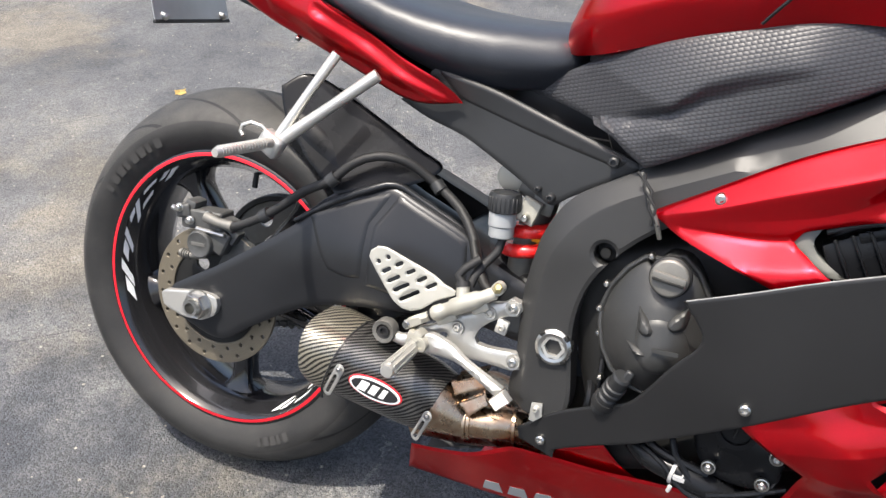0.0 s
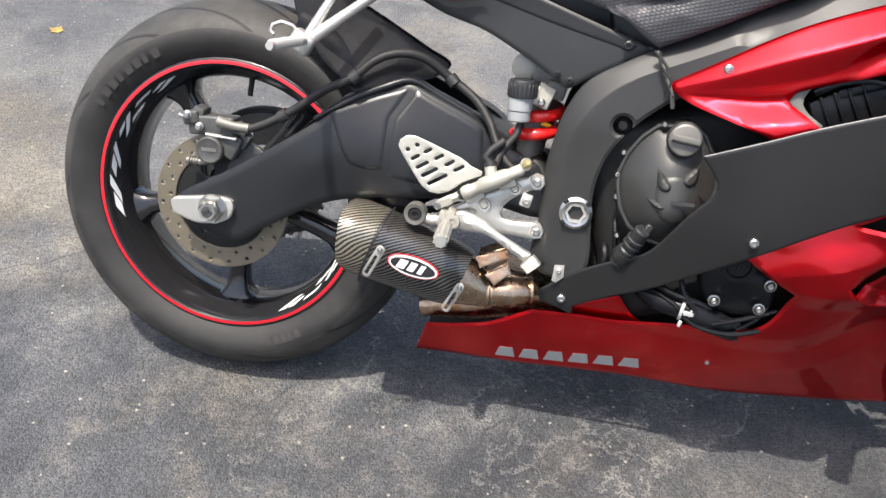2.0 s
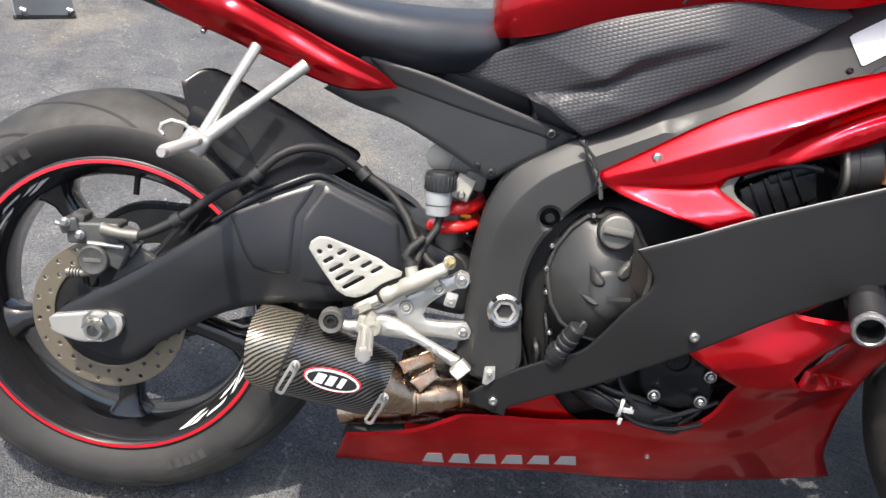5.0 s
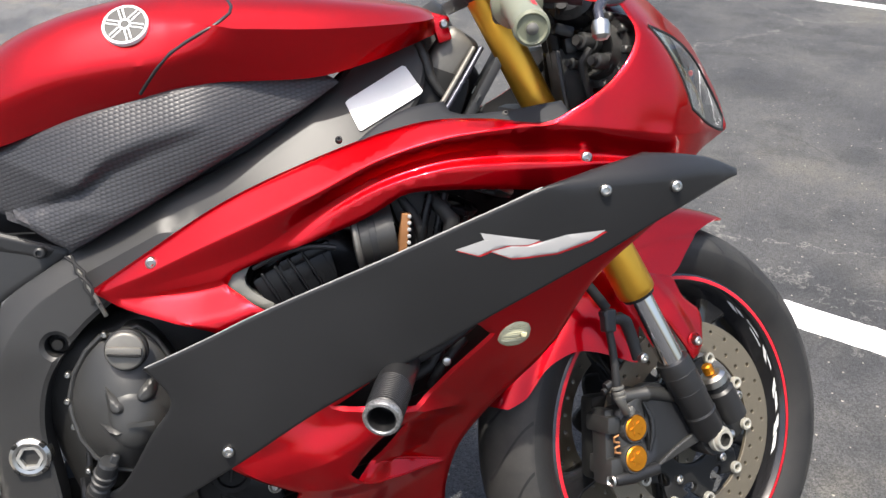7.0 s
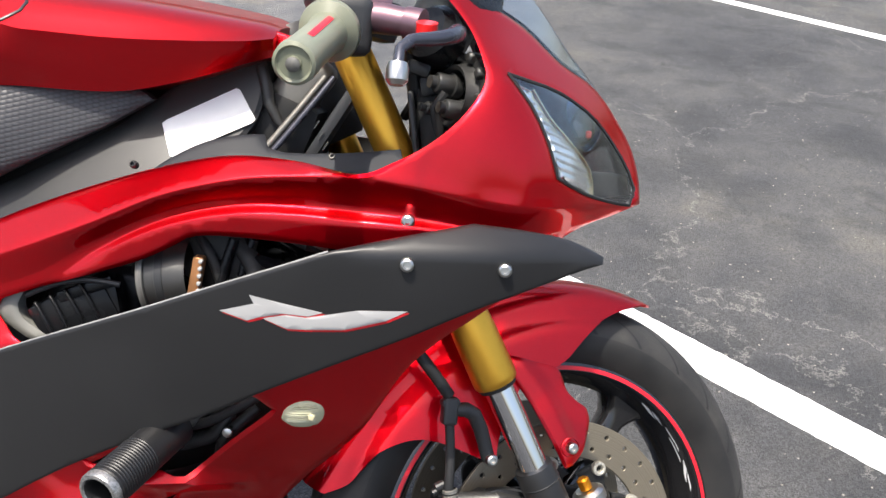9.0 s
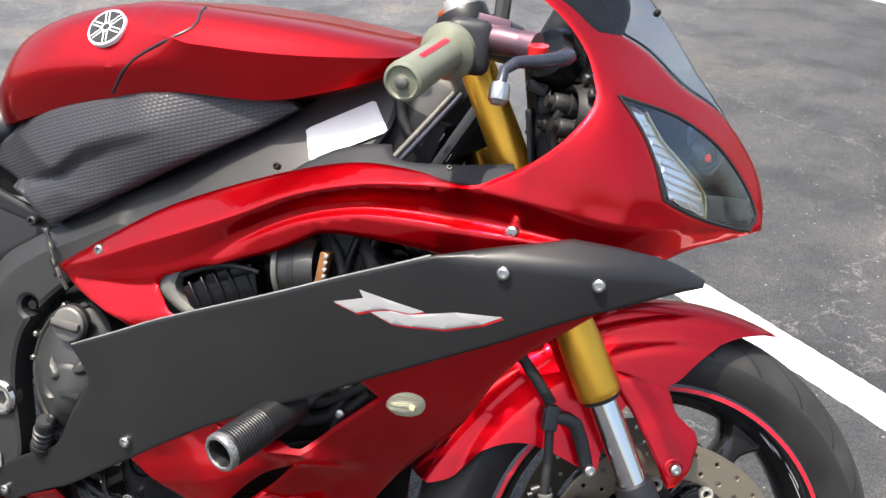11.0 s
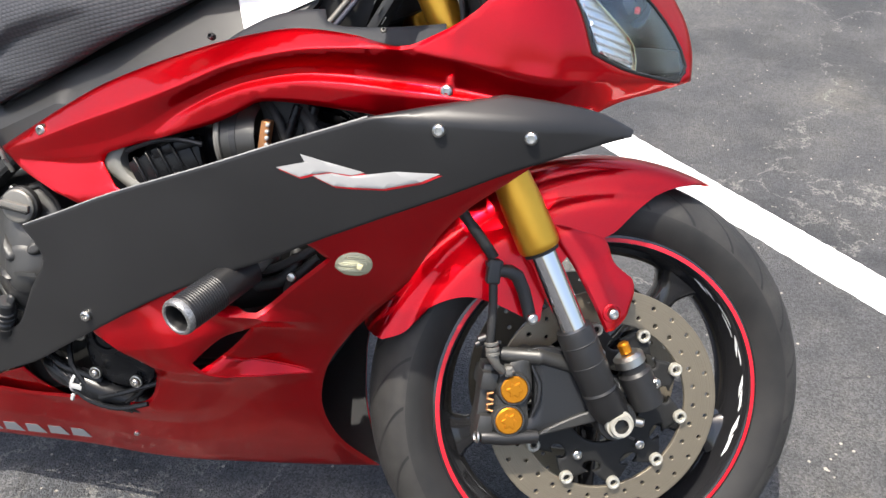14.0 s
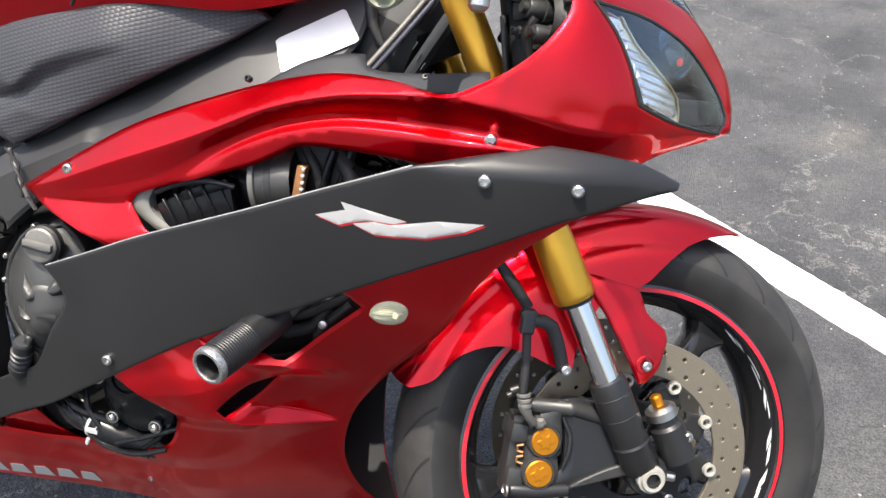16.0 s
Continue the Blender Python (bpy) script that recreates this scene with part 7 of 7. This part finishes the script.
cal_out = spline([(-.100, .078), (-.112, .066), (-.111, .058), (-.108, .036), (-.113, .017), (-.110, -.004), (-.114, -.026), (-.125, -.032), (-.146, -.030), (-.158, -.020), (-.160, .010), (-.158, .046), (-.152, .062), (-.140, .066), (-.132, .076), (-.115, .086)])
cal = part("front_caliper", panel(cal_out, lambda q: -.109 + .9 * np.maximum(0, -q[:, 0] - .147), .030, .006, .004), ENGINE, bike, "dark four-piston front caliper", 45, FW)
part("caliper_bridge", join(block((.022, .05, .024), (-.163, -.085, .046), (0, 8, 0), .006, 2), block((.022, .05, .026), (-.165, -.085, -.010), (0, 8, 0), .006, 2), block((.016, .03, .10), (-.166, -.085, .016), (0, 5, 0), .004, 2)), ENGINE, cal, "", 45, FW)
part("caliper_inner", block((.05, .03, .115), (-.14, -.045, .018), (0, 6, 0), .01, 2), DARK, cal, "", 45, FW)
for x, z in ((-.1325, .0375), (-.1370, -.0025)):
    part("bore", lathe([(.0175, .003), (.0195, .003), (.0215, -.001), (.022, -.010)], 36), ENGINE, cal, "", 40, FW @ frame_of((x, -.1115, z), OUT))
part("caliper_mount", tube([(-.150, -.099, .0785), (-.146, -.099, .0783), (-.104, -.1, .0756), (-.103, -.1, .0756), (-.098, -.1, .0752), (-.095, -.1, .0750), (-.045, -.1, .062)], [.0088, .0100, .0102, .0112, .0112, .0100, .0110], 18, False), ENGINE, cal, "round caliper mounting sleeve", 40, FW)
part("mount_head", solid([(.0085, -.01), (.0085, .006), (.006, .008)], 6), DARK, cal, "", 25, FW @ frame_of((-.152, -.099, .0787), (-1, 0, .05)))
for x, z in ((-.1325, .0375), (-.1370, -.0025)):
    cp_ = part("piston_cap", solid([(.0172, -.006), (.0172, .003), (.0158, .0045)], 36), ORANGE, cal, "orange anodised piston cap", 35, FW @ frame_of((x, -.1115, z), OUT))
    star = []
    for k in range(36):
        a = math.tau * k / 36
        r = .0085 + .0022 * math.cos(6 * a)
        star.append((r * math.cos(a), r * math.sin(a)))
    part("cap_star", panel(star, flat(0), .001, .02, .0003), ORANGE, cp_, "six-lobed recess", m=FW @ Matrix.Translation((x, -.1172, z)))
part("caliper_pin", tube([(-.170, -.105, -.0255), (-.166, -.105, -.0257), (-.14, -.106, -.0275), (-.098, -.106, -.0255)], [.0072, .0088, .0092, .0085], 16, False), MATTE, cal, "", 40, FW)
part("pin_end", solid([(.0, .004), (.005, .004), (.0065, .006), (.0085, .004)], 16), STEEL, cal, "", 35, FW @ frame_of((-.171, -.105, -.0254), (-1, -.2, .05)))
part("banjo_bolt", solid([(.0075, -.004), (.0075, .008), (.004, .010)], 6), CASTGREY, cal, "", 25, FW @ frame_of((-.142, -.112, .062), OUT))
for z in (.032, .018):
    part("pad_spring", tube([(-.157, -.108, z), (-.164, -.106, z - .002), (-.164, -.106, z - .008), (-.157, -.108, z - .010)], .0017, 8), COPPER, cal, "copper coloured clip", m=FW)
bh = part("front_brake_hose", tube([(-.232, -.105, .292), (-.2089, -.122, .2551), (-.1895, -.126, .230), (-.1698, -.127, .203)], .0066, 12), RUBBERM, bike, "black front brake hose", 40, FW)
part("hose_junction", join(block((.0165, .016, .030), (-.1695, -.127, .187), (0, 4, 0), .004, 3), block((.020, .013, .007), (-.1690, -.127, .196), (0, 0, 0), .002, 2)), PLASTIC, bh, "black hose junction", 40, FW)
part("hose_bracket", tube([(-.164, -.127, .188), (-.150, -.126, .187), (-.1395, -.124, .181), (-.130, -.120, .163), (-.1225, -.118, .140), (-.119, -.117, .128)], [.0072, .0082, .0085, .0082, .0078, .0078], 14), PLASTIC, bh, "black hose bracket", 40, FW)
part("hose_lower", tube([(-.1695, -.127, .176), (-.1685, -.129, .152), (-.1690, -.131, .125), (-.1700, -.131, .104), (-.1668, -.130, .088)], .0052, 12), RUBBERM, bh, "", 40, FW)
part("hose_fitting", tube([(-.1678, -.130, .096), (-.1664, -.130, .086), (-.160, -.128, .073), (-.1510, -.122, .064)], [.0072, .0075, .0052, .0050], 12), CASTGREY, bh, "crimped steel hose end", 40, FW)
screw(M6, fw(-.1185, -.126, .1295), tuple(-fax), bh, STEEL)
for k in range(3):
    part("hose_crimp", lathe([(.0070, -.0025), (.0086, -.0015), (.0086, .0015), (.0070, .0025)], 16), CASTGREY, bh, "", 40, FW @ frame_of((-.1680 + .0012 * k, -.130, .100 - .0062 * k), (.15, 0, -1)))
for p, rr in (((-.178, -.124, .104), .0055), ((-.181, -.122, .098), .004)):
    part("hose_nut", solid([(rr, -.005), (rr, .005)], 14), MATTE, bh, "", 20, FW @ frame_of(p, (1, 0, .4)))


SECTION = [(0, .3235), (.018, .3228), (.036, .3203), (.050, .3155), (.060, .3075), (.0660, .296), (.0690, .2810, 1), (.0785, .268), (.083, .248), (.087, .220), (.091, .19), (.097, .15)]
EDGE = [(64.5, .3215), (66.5, .3185), (69, .3145), (72, .307), (76, .2955), (81, .278), (85, .262), (88, .248), (92, .232), (98, .222), (105, .218), (112, .205), (118, .190), (125, .170), (131, .157), (135, .178), (139, .215), (143, .243), (150, .268), (156, .277), (160, .284), (163.5, .305)]


def fender():
    """A shell over the front tyre: one section across it, cut along the edge that its flanks have."""
    bm = bmesh.new()
    rows = []
    sec = np.array(spline(SECTION, False, .003))
    arc = np.r_[0, np.cumsum(np.linalg.norm(np.diff(sec, axis=0), axis=1))]
    low = np.array(spline(EDGE, False, .4))
    fold = np.interp(-.2810, -sec[:, 1], arc)
    n = 16
    for k in range(170):
        deg = 64.5 + 99 * k / 169
        a = radians(deg)
        r0 = np.interp(deg, low[:, 0], low[:, 1])
        end = np.interp(-r0, -sec[:, 1], arc)
        bend = min(fold, .66 * end)
        at = np.r_[np.linspace(0, bend, n // 2 + 1), np.linspace(bend, end, n // 2 + 1)[1:]]
        row = []
        for i in range(-n, n + 1):
            s = at[abs(i)]
            y, r = np.interp(s, arc, sec[:, 0]), np.interp(s, arc, sec[:, 1])
            row.append(bm.verts.new((r * math.cos(a), math.copysign(y, i) if i else 0, r * math.sin(a))))
        rows.append(row)
    for A, B in zip(rows, rows[1:]):
        for i in range(2 * n):
            bm.faces.new((A[i], A[i + 1], B[i + 1], B[i]))
    bmesh.ops.recalc_face_normals(bm, faces=bm.faces)
    bmesh.ops.solidify(bm, geom=list(bm.faces), thickness=.003)
    return bm


fen = part("front_fender", fender(), RED, bike, "candy red front fender", 32, FW)
fl_f = creased(sheet_of([(-.088, .222, -.086), (-.086, .240, -.083), (-.050, .231, -.088), (-.021, .2215, -.090), (-.061, .19, -.096), (-.010, .196, -.093), (.018, .165, -.094), (.006, .127, -.106), (-.020, .110, -.114), (-.035, .14, -.108)], 3e-4),
               ([(-.070, .228), (-.046, .200), (-.028, .168), (-.014, .134)], -.006, .016, .022, 1.0))
part("fender_flange", panel(spline([(-.088, .224, 1), (-.084, .2385), (-.050, .2315), (-.021, .2220), (-.0096, .196), (.005, .1825), (.017, .1733), (.0195, .1587), (.0140, .143), (.0064, .1266), (-.010, .112), (-.0197, .1098), (-.0349, .1397), (-.0609, .1875)], True, .005), fl_f, .005, .004, .0020), RED, fen, "", 30, FW)
part("flange_recess", lathe([(.0098, -.002), (.0105, .0012), (.0120, .0002)], 28), RED, fen, "", 40, FW @ frame_of((-.0145, -.1125, .134), OUT))
screw(M6, fw(-.014, -.116, .134), tuple(-fax), fen, STEEL)
for sc_, rr in ((.572, .0238), (.600, .0236), (.640, .0232)):
    part("foot_rib", tube([along(sc_ - .003), along(sc_), along(sc_ + .003)], [rr - .0014, rr, rr - .0014], 28, False), MATTE, foot_near, "", 40)
part("clamp_slit", block((.022, .0012, .003), (.012, -.1270, -.019), (0, 25, 0), .0004, 1), BLACKV, foot_near, "dark slit of the axle clamp", 40, FW)
screw(M6, fw(.046, -.120, .047), tuple(-fax), foot_near, STEEL, "clamp_bolt")
part("clamp_bolt", solid([(.006, -.012), (.006, .006), (.0045, .008)], 14), STEEL, foot_near, "", 35, FW @ frame_of((.030, -.112, -.006), (1, -.2, -.15)))
adj = part("fork_adjuster", solid([(.021, -.05), (.021, -.004), (.017, .0), (.017, .010), (.012, .012)], 28), MATTE, bike, "black damper body ahead of the fork foot", 35, FW @ frame_of((.020, -.110, .062), (-.45, 0, .9)))
part("adjuster_collar", solid([(.0195, -.004), (.0195, .006), (.014, .010)], 24), STEEL, adj, "bright adjuster collar", 30, FW @ frame_of((.014, -.110, .074), (-.45, 0, .9)))
part("adjuster_knob", solid([(.0075, 0), (.0075, .012), (.005, .014)], 12), ORANGE, adj, "gold adjuster screw", 30, FW @ frame_of((.009, -.110, .084), (-.45, 0, .9)))
# handlebar
GRIP_TURN = radians(60)
g0, g1 = Vector((1.108, -.335, .866)), Vector((1.120, -.215, .902))
gd = (g0 - g1).normalized()
bar = part("handlebar_grip", lathe([(0, .002), (.006, .002), (.0062, .0), (.013, .0), (.0150, .002), (.0178, .0), (.0185, -.008), (.0175, -.03), (.0172, -.09), (.019, -.10), (.0275, -.106), (.0285, -.112), (.024, -.120), (0, -.120)], 32), GRIPM, bike, "milky translucent rubber handlebar grip", 40, frame_of(tuple(g0), tuple(gd)))
part("grip_label", lathe([(.0181, -.092), (.0181, -.026)], 4, False, (.0, .30)), STRIPE, bar, "red strip on the grip", m=frame_of(tuple(g0), tuple(gd)) @ Matrix.Rotation(GRIP_TURN, 4, 'Z'))
part("grip_end", solid([(.006, -.003), (.006, .004), (.003, .006)], 16), CASTGREY, bar, "", 40, frame_of(tuple(g0), tuple(gd)))
ctl = part("switch_housing", join(block((.045, .05, .055), (1.128, -.190, .905), (0, 0, 15), .012, 3), block((.05, .04, .04), (1.150, -.165, .915), (0, 10, 20), .01, 2)), PLASTIC, bike, "black switch housing", 50)
part("handlebar", tube([tuple(g1), (1.125, -.16, .915), (1.125, -.10, .93)], .012, 14), MATTE, ctl)
part("bar_clamp", solid([(.027, -.018), (.029, -.01), (.029, .008), (.027, .011)], 30), MATTE, ctl, "black fork clamp", 40, frame_of((1.102, -.112, .935), tuple(-FD)))
part("top_nut", solid([(.010, 0), (.010, .012), (.009, .016), (.009, .04)], 12), ORANGE, ctl, "orange fork adjuster on the clamp", 20, frame_of((1.094, -.110, .955), tuple(-FD)))
part("clamp_collar", solid([(.019, -.004), (.019, .006), (.015, .016), (.012, .018)], 28), ALLOY, ctl, "", 35, frame_of((1.0985, -.111, .942), tuple(-FD)))
part("upper_yoke", block((.06, .22, .018), (1.11, .0, .925), (0, -28, 0), .006, 2), MATTE, ctl)
fm = part("front_master_cylinder", join(tube([(1.140, -.188, .915), (1.165, -.195, .914), (1.185, -.20, .912)], [.0145, .0145, .013], 20, False), tube([(1.185, -.20, .912), (1.20, -.205, .910)], [.015, .015], 20, False), block((.034, .03, .016), (1.150, -.178, .929), (0, 8, 10), .002, 2)), PURPLE, bike, "violet brushed front brake master cylinder", 40)
part("adjuster_wheel", solid([(.010, -.006), (.010, .006)], 14), SPRING, fm, "red lever adjuster", 30, frame_of((1.205, -.225, .906), (0, -.3, 1)))
lev = part("brake_lever", tube([(1.232, -.215, .905), (1.228, -.24, .901), (1.212, -.262, .896), (1.195, -.280, .893), (1.187, -.292, .885), (1.187, -.300, .872)], [.0085, .0075, .0065, .0055, .0048, .0048], 14), LEVER, fm, "short black brake lever")
part("lever_tip", solid([(.008, -.009), (.0095, -.004), (.0095, .006), (.006, .010)], 12), STEEL, fm, "bright lever end", 30, frame_of((1.187, -.302, .865), (0, -.2, -1)))
for pts, r in (([(1.15, -.15, .93), (1.145, -.12, .965), (1.13, -.085, 1.01), (1.10, -.05, 1.03)], .0085), ([(1.19, -.15, .90), (1.20, -.11, .86), (1.18, -.05, .82)], .006)):
    part("cable", tube(pts, r, 8), RUBBERM, ctl)
part("duct_mouth", block((.050, .05, .095), (1.062, -.070, .835), (0, 34, 0), .016, 3), CASTGREY, main_frame, "grey cast duct at the steering head", 45)
# added panels that keep the sun off the rear of the front fender
part("cockpit_floor", join(block((.20, .33, .006), (1.095, 0, .752), (0, 4, 0), .002, 1), block((.05, .30, .006), (1.205, 0, .765), (0, -25, 0), .002, 1)), HUGGER, main_frame, "black panel added under the cockpit to block sun", 40)
part("duct_lip", tube([(1.028, -.100, .862), (1.036, -.104, .842), (1.040, -.106, .824), (1.050, -.106, .806), (1.060, -.106, .796)], [.006, .007, .006, .005, .004], 10), FRAME, main_frame, "", 50)
for d_ in (0.0, .0095):
    part("throttle_tube", tube([(1.036 + d_, -.128, .770), (1.068 + d_, -.112, .815), (1.096 + d_, -.096, .856)], .0034, 10), CASTGREY if d_ == 0 else LEVER, ctl, "thin bare cable tube", 50)
coolr = part("cooler_box", block((.012, .05, .16), (1.096, -.085, .79), (0, 30, 0), .004, 2), PLASTIC, main_frame, "black hose guard beside the fork", 40)
for k in range(5):
    part("guard_mark", block((.0015, .0015, .010), (1.092 + .0052 * k, -.112, .806 - .0108 * k), (0, 30, 0), .0003, 1), SMOKEGREY, coolr, "plain bars of grey print")
for pts, r in (([(1.185, -.125, .905), (1.192, -.115, .86), (1.205, -.11, .80), (1.21, -.10, .77)], .010), ([(1.205, -.10, .90), (1.220, -.09, .86), (1.225, -.09, .80)], .014), ([(1.180, -.10, .89), (1.19, -.09, .85), (1.195, -.085, .80)], .007)):
    part("cable", tube(pts, r, 10), HUGGER, ctl)
part("clamp_lug", join(block((.024, .02, .014), (1.196, -.135, .872), (0, 15, 0), .004, 2), block((.016, .02, .020), (1.206, -.13, .855), (0, -10, 0), .004, 2)), HUGGER, ctl, "", 40)
part("mirror_boss", join(solid([(.024, -.02), (.030, -.012), (.030, .012), (.022, .02)], 20)), HUGGER, ctl, "black round fairing stay", 40, frame_of((1.210, -.130, .904), (-.5, -.7, .45)))
# side stand
stand = part("side_stand", tube([(.62, .13, .27), (.60, .20, .14), (.585, .265, .045)], [.014, .012, .012], 12), DARK, bike, "black side stand")
part("stand_foot", block((.07, .05, .010), (.585, .268, .088 - .05), (17, 0, 0), .003, 1), DARK, stand)
